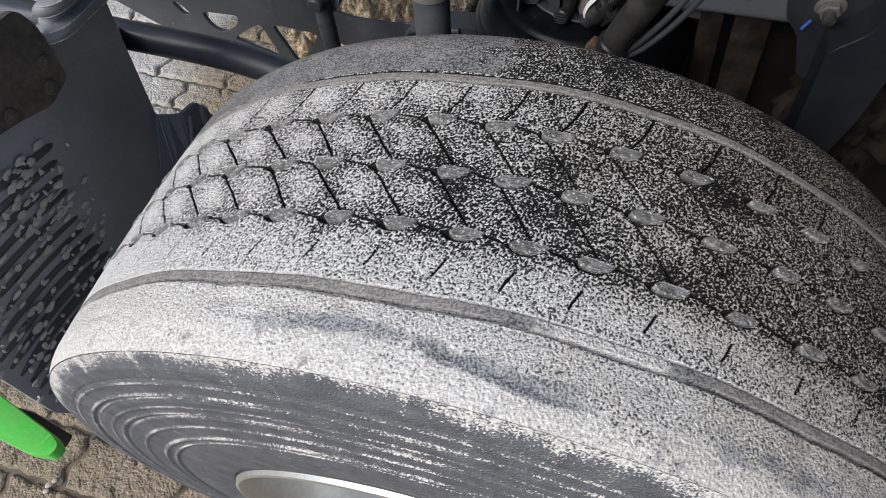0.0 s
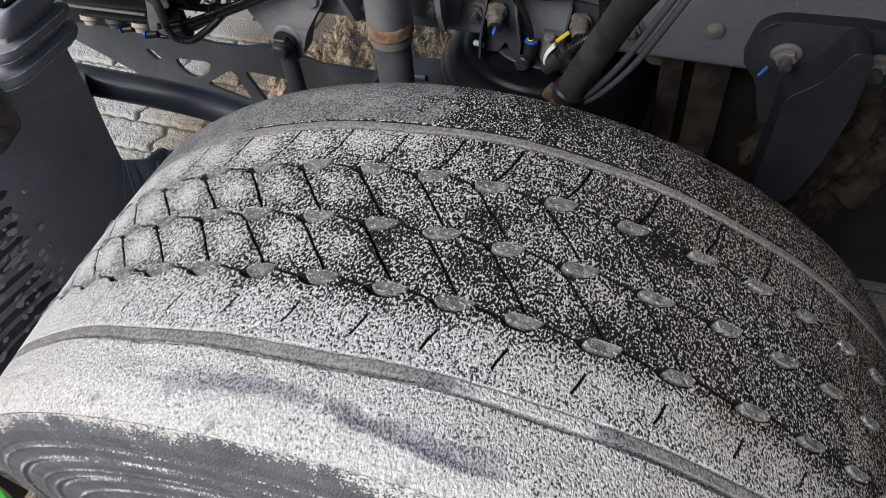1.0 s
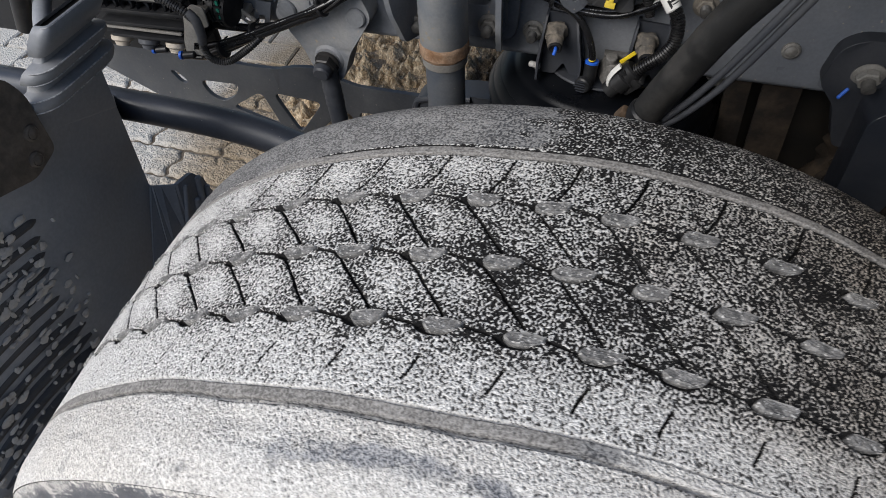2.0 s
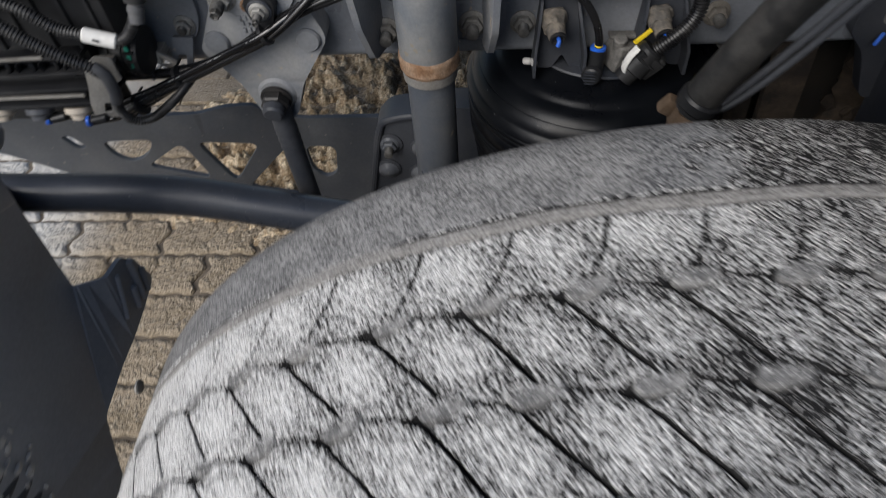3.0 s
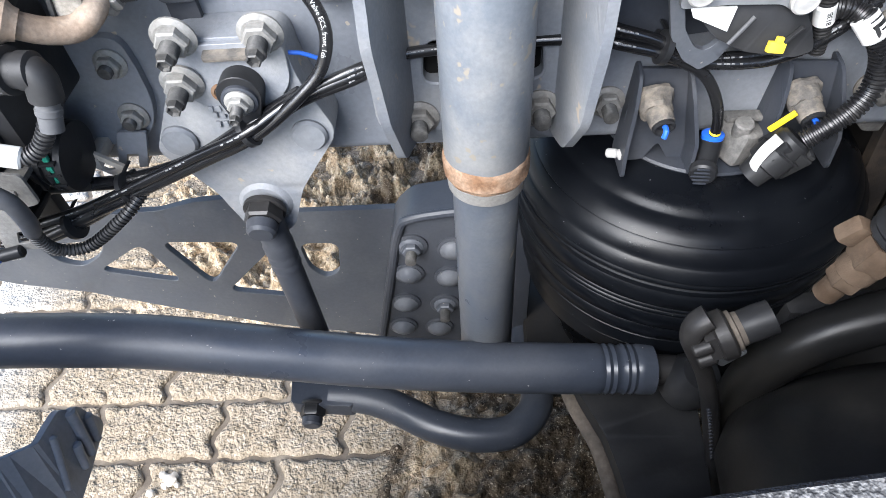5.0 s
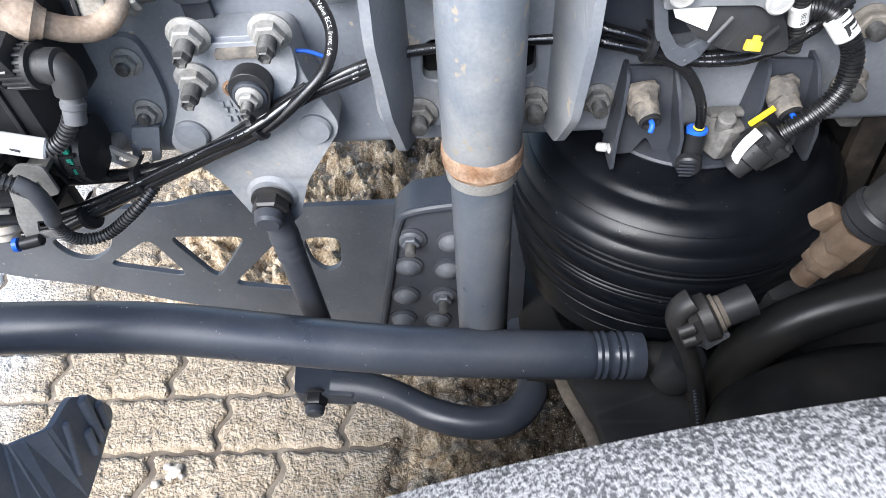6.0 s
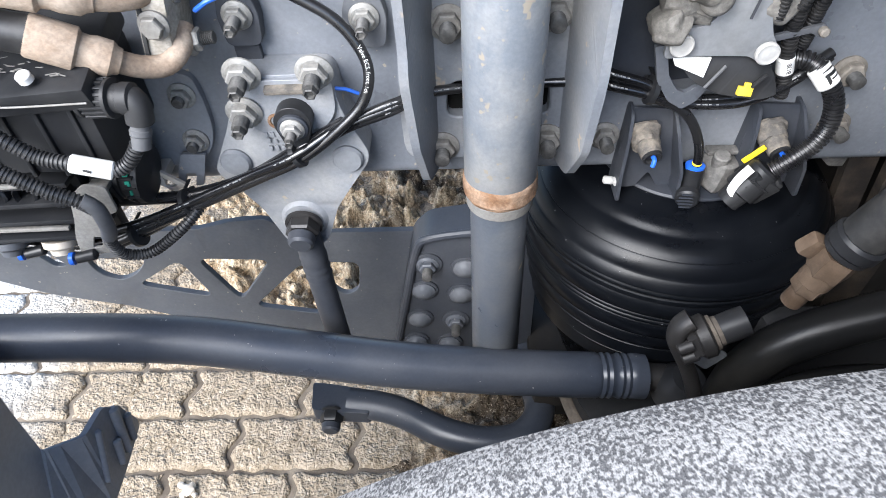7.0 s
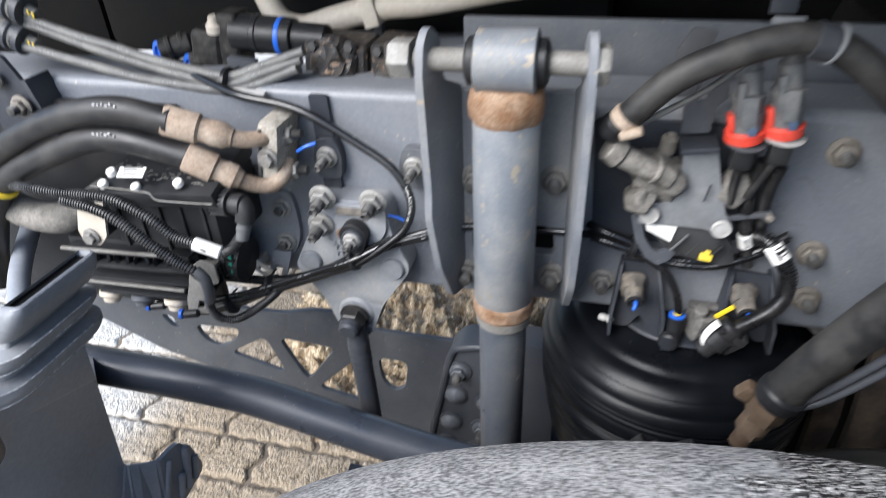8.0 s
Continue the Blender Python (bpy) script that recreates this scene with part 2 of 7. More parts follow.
def facing(y, thick):
    """Plate map for a plate in the x-z plane whose front is at y."""
    return lambda u, v, w: (u, y + thick - w, v)


def hexagon(c, d, r, h, seg=6):
    return lathe(c, d, [(0, r * 0.97), (h * 0.1, r), (h * 0.82, r), (h, r * 0.88)], seg)


def nut(parent, c, d=(0, -1, 0), r=0.012, stud=0.02, mat=None, label="", square=False):
    """Flanged nut with a threaded stud end: one part, its stud a piece under it."""
    mat = mat or ZINC
    d = Vector(d).normalized()
    c = Vector(c)
    b = join(lathe(c, d, [(0, r * 1.40), (0.0022, r * 1.42), (0.0046, r * 1.12)], 24), hexagon(c + d * 0.003, d, r * 1.06, r * 0.80))
    o = part("nut", b, mat, parent, label, sharp=25)
    if stud > 0:
        q = c + d * (r * 0.78 + 0.003)
        n = max(3, int(stud / 0.0016))
        prof = []
        for k in range(n):
            prof += [(k * stud / n, r * 0.50), ((k + 0.5) * stud / n, r * 0.62)]
        s = lathe(q, d, prof + [(stud, r * 0.50)], 12)
        if square:
            e = q + d * stud
            s = join(s, lathe(e, d, [(0, r * 0.50), (r * 0.55, r * 0.50), (r * 0.62, r * 0.40), (r * 0.40, r * 0.30)], 6))
        part("stud", s, STUD, o, "threaded stud end")
    return o


def bolt(parent, c, d=(0, -1, 0), r=0.011, mat=None, label="", dome=False):
    mat = mat or DULLZ
    d = Vector(d).normalized()
    c = Vector(c)
    if dome:
        b = lathe(c, d, [(0, r * 1.35), (0.003, r * 1.35), (0.005, r * 1.05), (r * 0.55, r * 0.9), (r * 0.75, r * 0.55), (r * 0.82, 0.0001)], 20, caps=False)
    else:
        b = join(lathe(c, d, [(0, r * 1.5), (0.0025, r * 1.5), (0.004, r * 1.2)], 20), hexagon(c + d * 0.003, d, r * 1.12, r * 0.85))
    return part("bolt", b, mat, parent, label, sharp=25)


def tie(parent, c, d, r, name="cable_tie"):
    c, d = Vector(c), Vector(d).normalized()
    u = axis_frame(d)[1]
    w = d.cross(u).normalized()
    e = [math.degrees(q) for q in d.to_track_quat("X", "Z").to_euler()]
    head = c - u * (r + 0.0025) - w * 0.002
    b = join(lathe(c - d * 0.0030, d, [(0, r), (0.0005, r + 0.0014), (0.0055, r + 0.0014), (0.006, r)], 20), box(head, (0.0085, 0.0065, 0.0065), e, 0.0012), box(head - w * 0.008 - u * 0.002, (0.0045, 0.014, 0.0016), e, 0.0004))
    return part(name, b, BLACK, parent)


# ---- large structure ----
def smooth_grid_mesh(name, verts, nu, nv, material, layers=None):
    me = bpy.data.meshes.new(name)
    i = np.arange(nu * nv).reshape(nu, nv)
    q = np.stack([i[:-1, :-1], i[1:, :-1], i[1:, 1:], i[:-1, 1:]], -1).reshape(-1)
    n = len(q) // 4
    me.vertices.add(nu * nv)
    me.vertices.foreach_set("co", verts.reshape(-1).astype(np.float32))
    me.loops.add(len(q))
    me.loops.foreach_set("vertex_index", q.astype(np.int32))
    me.polygons.add(n)
    me.polygons.foreach_set("loop_start", (np.arange(n) * 4).astype(np.int32))
    me.polygons.foreach_set("use_smooth", np.ones(n, dtype=bool))
    me.update(calc_edges=True)
    for key, val in (layers or {}).items():
        at = me.attributes.new(key, "FLOAT", "POINT")
        at.data.foreach_set("value", val.reshape(-1).astype(np.float32))
    me.materials.append(material)
    return me


RAIL_Y, RAIL_B, RAIL_T = 1.044, 0.666, 0.947


def chassis_rail():
    t = thing("chassis_rail", "dark grey painted steel truck chassis rail", "chassis rail", at=(0, RAIL_Y, RAIL_B))
    r, n = 0.014, 6
    prof = []
    for cy, cz, a0 in ((RAIL_Y + r, RAIL_T - r, 0), ):
        for k in range(n + 1):
            a = math.pi / 2 * k / n
            prof.append((cy - r * math.cos(a), cz + r * math.sin(a)))
    low = [(RAIL_Y + r - r * math.cos(math.pi / 2 * k / n), RAIL_B + r - r * math.sin(math.pi / 2 * k / n)) for k in range(n, -1, -1)]
    sec = [(RAIL_Y + 0.09, RAIL_B)] + low + prof + [(RAIL_Y + 0.09, RAIL_T), (RAIL_Y + 0.09, RAIL_T - 0.009), (RAIL_Y + 0.009, RAIL_T - 0.009), (RAIL_Y + 0.009, RAIL_B + 0.009), (RAIL_Y + 0.09, RAIL_B + 0.009)]
    bm = bmesh.new()
    a = [bm.verts.new((-1.3, y, z)) for y, z in sec]
    b = [bm.verts.new((1.6, y, z)) for y, z in sec]
    m = len(sec)
    for k in range(m):
        bm.faces.new((a[k], a[(k + 1) % m], b[(k + 1) % m], b[k]))
    bm.faces.new(a)
    bm.faces.new(b)
    part("rail_section", bm, PAINT, t)
    part("upper_web", box((0.62, 1.166, 0.962), (1.5, 0.012, 0.085), bevel=0.002), PLATEPT, t, "dark upper web set back from the rail")
    part("inner_top_plate", box((0.45, RAIL_Y + 0.205, RAIL_T + 0.001), (1.9, 0.06, 0.01), bevel=0.002), PAINT, t)
    return t


rail = chassis_rail()
for x, z in ((0.294, 0.905), (0.295, 0.78), (0.305, 0.717)):
    nut(rail, (x, RAIL_Y, z), r=0.0118, stud=0.012, mat=DUSTNUT)
bolt(rail, (0.418, RAIL_Y, 0.729), r=0.009, dome=True)
nut(rail, (0.069, RAIL_Y, 0.713), r=0.0115, stud=0.014, mat=DULLZ)

# drive train masses behind the rail; near-black colours stand in for their shade
SHADESOIL = worn("shade_soil", (0.008, 0.007, 0.006), (0.026, 0.021, 0.016), 0.8, fine=60, amount=0.9, relief=0.6)
mass = thing("engine_block", "engine and gearbox mass behind the rail, painted near-black for shade", "engine", at=(0, 1.6, 0.55))
part("crankcase", box((0.80, 1.54, 1.05), (1.50, 0.22, 0.90), bevel=0.04), SHADEBLACK, mass)
part("flywheel_housing", box((-0.36, 1.41, 1.20), (0.82, 0.24, 0.60), bevel=0.03), SHADEBLACK, mass)
part("side_cover", box((-1.26, 1.41, 1.19), (0.98, 0.23, 0.62), bevel=0.03), SHADEBLACK, mass)
axle = thing("axle_beam", "axle beam under the air spring, painted near-black for shade", "axle", at=(0.18, 1.3, 0.2))
part("beam", box((0.20, 1.62, 0.19), (0.18, 0.90, 0.18), bevel=0.02), SHADESOIL, axle)
part("spring_seat", box((0.165, 1.14, 0.285), (0.30, 0.32, 0.035), bevel=0.01), SHADESOIL, axle)
part("seat_web", box((0.105, 1.21, 0.17), (0.17, 0.26, 0.22), bevel=0.02), SHADESOIL, axle)
part("sump", box((0.86, 1.38, 0.56), (1.0, 0.50, 0.86), bevel=0.05), SHADESOIL, mass)


# ---- wheel ----
GZ = -0.07
WX, WY, WZ, WR = 0.181, 0.457, 0.362, 0.546
ROWS_V = (0.0545, -0.0015, -0.0570)
PITCH = 0.098
# the tread blocks are cut in uneven pitches, row by row: first bridge and the steps after it, in radians
ROW_STEPS = (
    (-0.526, (0.119, 0.105, 0.1005, 0.097, 0.092, 0.086, 0.1035, 0.111, 0.110, 0.0995)),
    (-0.559, (0.1055, 0.1095, 0.0865, 0.1015, 0.098, 0.088, 0.0885, 0.101, 0.111, 0.1095, 0.1015)),
    (-0.485, (0.094, 0.0935, 0.0965, 0.092, 0.0955, 0.0875, 0.0885, 0.1005, 0.1065, 0.112, 0.1025)),
)


def bridge_angles(start, steps):
    """Angles of one row's bridges over the upper half of the tyre, the steps going on evenly at both ends."""
    run = [start]
    for d in steps:
        run.append(run[-1] + d)
    return np.array([start - PITCH * k for k in range(12, 0, -1)] + run + [run[-1] + PITCH * k for k in range(1, 12)])


ROW_TH = [bridge_angles(a, b) for a, b in ROW_STEPS]


def attr(nt, name):
    at = nt.nodes.new("ShaderNodeAttribute")
    at.attribute_name = name
    return at.outputs["Fac"]


def calc(nt, op, a, b, c=0.0, clamp=False):
    n = nt.nodes.new("ShaderNodeMath")
    n.operation = op
    n.use_clamp = clamp
    for v, k in ((a, 0), (b, 1), (c, 2)):
        if hasattr(v, "node"):
            link(nt, v, n.inputs[k])
        else:
            n.inputs[k].default_value = v
    return n.outputs[0]


def rubber_material(name, dark_a, dark_b):
    """Grained rubber whose raised grain holds pale dust; 'dust' says how much and carries the tread's painted front
    light, 'bead' where it is rubbed smooth.
    """
    m, nt, b = nodes_of(name, 0.7)
    grain = noise_tex(nt, 620, 1.4, 0.55, (1.0, 0.75, 1.0))
    coarse = noise_tex(nt, 420, 2.0, 0.6)
    mid = noise_tex(nt, 45, 4, 0.62)
    broad = noise_tex(nt, 8, 3, 0.6)
    rough_grain = nt.nodes.new("ShaderNodeMix")
    rough_grain.data_type = "FLOAT"
    link(nt, attr(nt, "crust"), rough_grain.inputs[0])
    link(nt, grain.outputs["Fac"], rough_grain.inputs[2])
    link(nt, coarse.outputs["Fac"], rough_grain.inputs[3])
    g = calc(nt, "MULTIPLY_ADD", coarse.outputs["Fac"], 0.10, rough_grain.outputs[0])
    thr = calc(nt, "MULTIPLY_ADD", attr(nt, "dust"), 0.46, -0.785)
    wob = calc(nt, "MULTIPLY_ADD", mid.outputs["Fac"], 0.16, -0.08)
    s = calc(nt, "ADD", calc(nt, "ADD", thr, wob), g)
    sc = calc(nt, "MULTIPLY_ADD", s, 14.0, 0.5, True)
    tan = calc(nt, "MULTIPLY", attr(nt, "tan"), ramp(nt, broad.outputs["Fac"], [(0.35, (0.25, 0.25, 0.25)), (0.6, (1, 1, 1))]).outputs["Color"])
    tint = mix(nt, tan, (0.70, 0.688, 0.665), (0.48, 0.405, 0.32))
    vary = ramp(nt, coarse.outputs["Fac"], [(0.3, (0.55, 0.55, 0.55)), (0.65, (1.1, 1.1, 1.1))])
    mul = nt.nodes.new("ShaderNodeMix")
    mul.data_type, mul.blend_type = "RGBA", "MULTIPLY"
    mul.inputs[0].default_value = 1.0
    link(nt, tint, mul.inputs[6])
    link(nt, vary.outputs["Color"], mul.inputs[7])
    dark = mix(nt, mid.outputs["Fac"], dark_a, dark_b)
    dark = mix(nt, calc(nt, "MULTIPLY_ADD", attr(nt, "dust"), 2.2, -0.98, True), dark, (0.115, 0.112, 0.107))
    col = mix(nt, sc, dark, mul.outputs[2])
    fg = calc(nt, "MULTIPLY_ADD", coarse.outputs["Fac"], 0.42, calc(nt, "MULTIPLY_ADD", grain.outputs["Fac"], 0.52, calc(nt, "MULTIPLY", mid.outputs["Fac"], 0.22)))
    film = mix(nt, ramp(nt, fg, [(0.53, (0, 0, 0)), (0.62, (1, 1, 1))]).outputs["Color"], (0.066, 0.067, 0.071), (0.265, 0.263, 0.260))
    film = mix(nt, calc(nt, "MULTIPLY_ADD", attr(nt, "bead"), 3.0, -2.2, True), film, mix(nt, ramp(nt, fg, [(0.48, (0, 0, 0)), (0.72, (1, 1, 1))]).outputs["Color"], (0.16, 0.152, 0.142), (0.36, 0.345, 0.325)))
    rub = calc(nt, "MULTIPLY_ADD", calc(nt, "MULTIPLY_ADD", mid.outputs["Fac"], 1.5, calc(nt, "ADD", attr(nt, "bead"), -1.2)), 5.0, 0.5, True)
    scuffed = mix(nt, ramp(nt, calc(nt, "MULTIPLY_ADD", grain.outputs["Fac"], 0.7, calc(nt, "MULTIPLY", mid.outputs["Fac"], 0.5)), [(0.52, (0, 0, 0)), (0.68, (1, 1, 1))]).outputs["Color"], (0.125, 0.130, 0.144), (0.38, 0.38, 0.385))
    patchy = calc(nt, "MULTIPLY_ADD", calc(nt, "MULTIPLY_ADD", mid.outputs["Fac"], 1.6, calc(nt, "ADD", attr(nt, "scuff"), -1.3)), 3.5, 0.42, True)
    link(nt, mix(nt, patchy, mix(nt, rub, col, film), scuffed), b.inputs["Base Color"])
    b.inputs["Specular IOR Level"].default_value = 0.08
    rr = mix(nt, sc, (0.6, 0.6, 0.6), (0.95, 0.95, 0.95))
    link(nt, rr, b.inputs["Roughness"])
    flat = calc(nt, "MULTIPLY_ADD", rub, -0.55, 1.0)
    bump(nt, b, calc(nt, "MULTIPLY", g, flat), 1.0, 0.0026)
    return m


TREAD = rubber_material("dusty_tread_rubber", (0.008, 0.008, 0.009), (0.026, 0.025, 0.024))


def seg_dist(s, v, a, b):
    ax, ay = a
    dx, dy = b[0] - ax, b[1] - ay
    t = np.clip(((s - ax) * dx + (v - ay) * dy) / (dx * dx + dy * dy), 0, 1)
    return np.hypot(s - ax - t * dx, v - ay - t * dy)


def tyre_tread(parent):
    th = np.concatenate([np.linspace(radians(-92), -1.05, 160)[:-1], np.linspace(-1.05, 0.95, 1501)[:-1], np.linspace(0.95, radians(88), 160)])
    nu = len(th)
    vs = np.concatenate([np.linspace(-0.180, -0.122, 50)[:-1], np.linspace(-0.122, 0.118, 381)[:-1], np.linspace(0.118, 0.180, 44)])
    nv = len(vs)
    T, V = np.meshgrid(th, vs, indexing="ij")
    p = WR * PITCH
    turn = []
    for th_row, half in zip(ROW_TH, (0.0, 0.5, 0.0)):
        zero = int(np.argmin(np.abs(th_row - (0.030 if half else -0.013))))
        turn.append(np.interp(T, th_row, np.arange(len(th_row)) - zero + half))
    ab = np.clip((ROWS_V[0] - V) / (ROWS_V[0] - ROWS_V[1]), 0, 1)
    bc = np.clip((ROWS_V[1] - V) / (ROWS_V[1] - ROWS_V[2]), 0, 1)
    S = p * np.where(V > ROWS_V[1], turn[0] * (1 - ab) + turn[1] * ab, turn[1] * (1 - bc) + turn[2] * bc)
    s = np.mod(S + p / 2, p) - p / 2
    av = np.abs(V)
    drop = 0.004 * (av / 0.15) ** 2 + np.where(av > 0.152, ((av - 0.152) / 0.028) ** 2 * 0.006, 0)
    cut = np.zeros_like(V)

    def groove(d, w, depth):
        nonlocal cut
        cut = np.maximum(cut, depth * np.clip((w - d) / (w * 0.5), 0, 1))

    wob = 0.0012 * np.sin(T * 9.0) + 0.0008 * np.sin(T * 23.0)
    bead = np.zeros_like(V)
    for c in (0.1095, -0.1155):
        e = V - c - wob
        groove(np.abs(e + 0.0050), 0.0022, 0.0050)
        groove(np.abs(e - 0.0048), 0.0012, 0.0024)
        bead = np.maximum(bead, np.clip((0.0048 - np.abs(e)) / 0.001, 0, 1))
        cut = cut - 0.0040 * np.sqrt(np.clip(1 - (e / 0.0043) ** 2, 0, 1))
    fams = [((-0.0095, 0.047), (0.0255, 0.006)), ((p / 2 - 0.0095, -0.009), (p / 2 + 0.0265, -0.050)), ((-0.0075, -0.080), (-0.0145, -0.096)),
            ((0.002, 0.061), (0.011, 0.079)), ((0.011, 0.079), (0.017, 0.101))]
    sip = np.full(V.shape, 9.0)
    bend = 0.0004 * np.sin(V * 260.0) * np.sin(S * 23.0)
    for a, b in fams:
        for k in (-1, 0, 1):
            sip = np.minimum(sip, seg_dist(s + k * p + bend, V, a, b))
    jit = 0.85 + 0.4 * np.sin(S * 61.0) * np.sin(S * 17.0 + V * 40)
    groove(sip, 0.0010, 0.0050 * np.clip(jit, 0.45, 1.2))
    line = np.full(V.shape, 9.0)
    for v0, tn, half in zip(ROWS_V, turn, (0.0, 0.5, 0.0)):
        q = (np.mod(tn - half + 0.5, 1.0) - 0.5) * p
        zig = 0.0024 * np.clip(q / (p * 0.25), -1, 1) * np.where(np.abs(q) > p * 0.25, 2 - np.abs(q) / (p * 0.25), 1)
        line = np.minimum(line, np.abs(V - v0 - zig))
        groove(np.abs(V - v0 - zig), 0.0012, 0.0056)
        groove(np.hypot((q + 0.0050) / 2.2, V - v0 + 0.0022), 0.0062, 0.0056)
    rr = WR - drop - cut
    rng = np.random.default_rng(5)
    for _ in range(40):
        t_, v_, a_, b_ = rng.uniform(-1.3, 1.3), rng.uniform(-0.172, -0.12), rng.uniform(0.01, 0.05), rng.uniform(0.003, 0.008)
        rr -= 0.0014 * np.exp(-((T - t_) / a_) ** 2 - ((V - v_) / b_) ** 2)
    co = np.stack([WX + rr * np.sin(T), WY + V, WZ + rr * np.cos(T)], -1)

    def ramp01(x, lo, hi):
        y = np.clip((x - lo) / (hi - lo), 0, 1)
        return y * y * (3 - 2 * y)

    # film of dried dust: thick on the outer shoulder, thin on the crown; the paler front half and darker rear half
    # paint the light from the front
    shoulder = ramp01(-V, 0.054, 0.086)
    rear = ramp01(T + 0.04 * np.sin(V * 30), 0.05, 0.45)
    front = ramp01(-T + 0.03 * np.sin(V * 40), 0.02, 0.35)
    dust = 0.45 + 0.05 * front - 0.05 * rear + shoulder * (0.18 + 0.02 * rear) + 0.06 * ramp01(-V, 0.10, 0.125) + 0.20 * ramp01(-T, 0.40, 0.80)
    ov = np.zeros_like(V)
    for k in range(-17, 7):
        for (ds, cv, a_, b_) in ((0.034, 0.027, 0.0155, 0.0165), (0.061, -0.029, 0.0155, 0.0165), (0.034, 0.084, 0.0165, 0.017)):
            w = rng.uniform(0.6, 1.0)
            e = ((S - (k * p + ds) + 0.45 * (V - cv)) / a_) ** 2 + ((V - cv) / b_) ** 2
            ov = np.maximum(ov, w * np.exp(-e ** 1.5))
    fade = ramp01(-T, -0.06, 0.22)
    mid_band = np.abs(V) < 0.056
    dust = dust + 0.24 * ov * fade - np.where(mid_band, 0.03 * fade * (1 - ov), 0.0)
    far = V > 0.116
    # the far shoulder's paler front is the same painted light
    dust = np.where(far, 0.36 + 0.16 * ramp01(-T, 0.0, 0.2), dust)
    # worn blue-grey band on the shoulder with crusts of dry mud below it
    edge = 0.148 + 0.006 * np.sin(T * 5 + 0.6) + 0.003 * np.sin(T * 17)
    dust = dust + 0.10 * ramp01(-V, 0.119, 0.130)
    worn_band = np.exp(-((-V - edge) / (0.009 + 0.006 * ramp01(T, 0.0, 0.5))) ** 4) * np.clip(0.78 + 0.3 * np.sin(T * 7.3 + 2.0) + 0.3 * np.sin(T * 19.1), 0, 1) * ramp01(T, -0.40, -0.10)
    crust = ramp01(-V, edge + 0.002, edge + 0.008)
    dust = dust + crust * (0.08 + 0.12 * np.sin(T * 11 + 60 * V) * np.sin(T * 29.0))
    dust -= 0.07 * np.exp(-((V + 0.066) / 0.014) ** 2) * np.clip(np.sin(T * 9 + 1.5) * 0.6 + 0.5, 0, 1) * np.clip((T + 0.5) / 0.3, 0, 1)
    for _ in range(60):
        t_, v_, w = rng.uniform(-0.3, 0.9), rng.uniform(-0.17, 0.17), rng.uniform(-0.18, 0.15)
        dust = dust + w * np.exp(-((T - t_) / rng.uniform(0.02, 0.07)) ** 2 - ((V - v_) / rng.uniform(0.008, 0.025)) ** 2)
    dust = dust - np.where((cut > 0.0010) & (bead < 0.5), 0.9, 0.0)
    bead = np.maximum(bead * (1 - 0.85 * np.exp(-((T - 0.19) / 0.11) ** 4) * (V < 0)), 0.30 * worn_band)
    dust = np.where((bead < 0.5) & (np.abs(V + 0.1155 - wob) < 0.006), 0.85, dust)
    bead = np.maximum(bead, 0.80 * far * ramp01(-T, -0.10, 0.16))
    bead = np.maximum(bead, 0.22 * crust * (bead < 0.3))
    tan = 0.75 * ramp01(T, 0.02, 0.50) * (1 - 0.75 * ramp01(-V, 0.05, 0.12)) + 0.5 * np.exp(-((T - 0.12) / 0.05) ** 2 - ((V - 0.035) / 0.03) ** 2) + 0.25 * ramp01(-V, 0.10, 0.13)
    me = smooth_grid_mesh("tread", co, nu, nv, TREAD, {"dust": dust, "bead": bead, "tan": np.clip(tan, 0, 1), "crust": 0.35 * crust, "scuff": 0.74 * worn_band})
    ob = new("tread", me)
    ob.parent = parent
    ob.matrix_parent_inverse = Matrix.Translation(-Vector(parent.location))
    ob["label"] = "worn black tread rubber under pale dried dust, front half painted lighter"
    return ob


SIDE = rubber_material("dusty_sidewall_rubber", (0.055, 0.058, 0.068), (0.19, 0.193, 0.205))


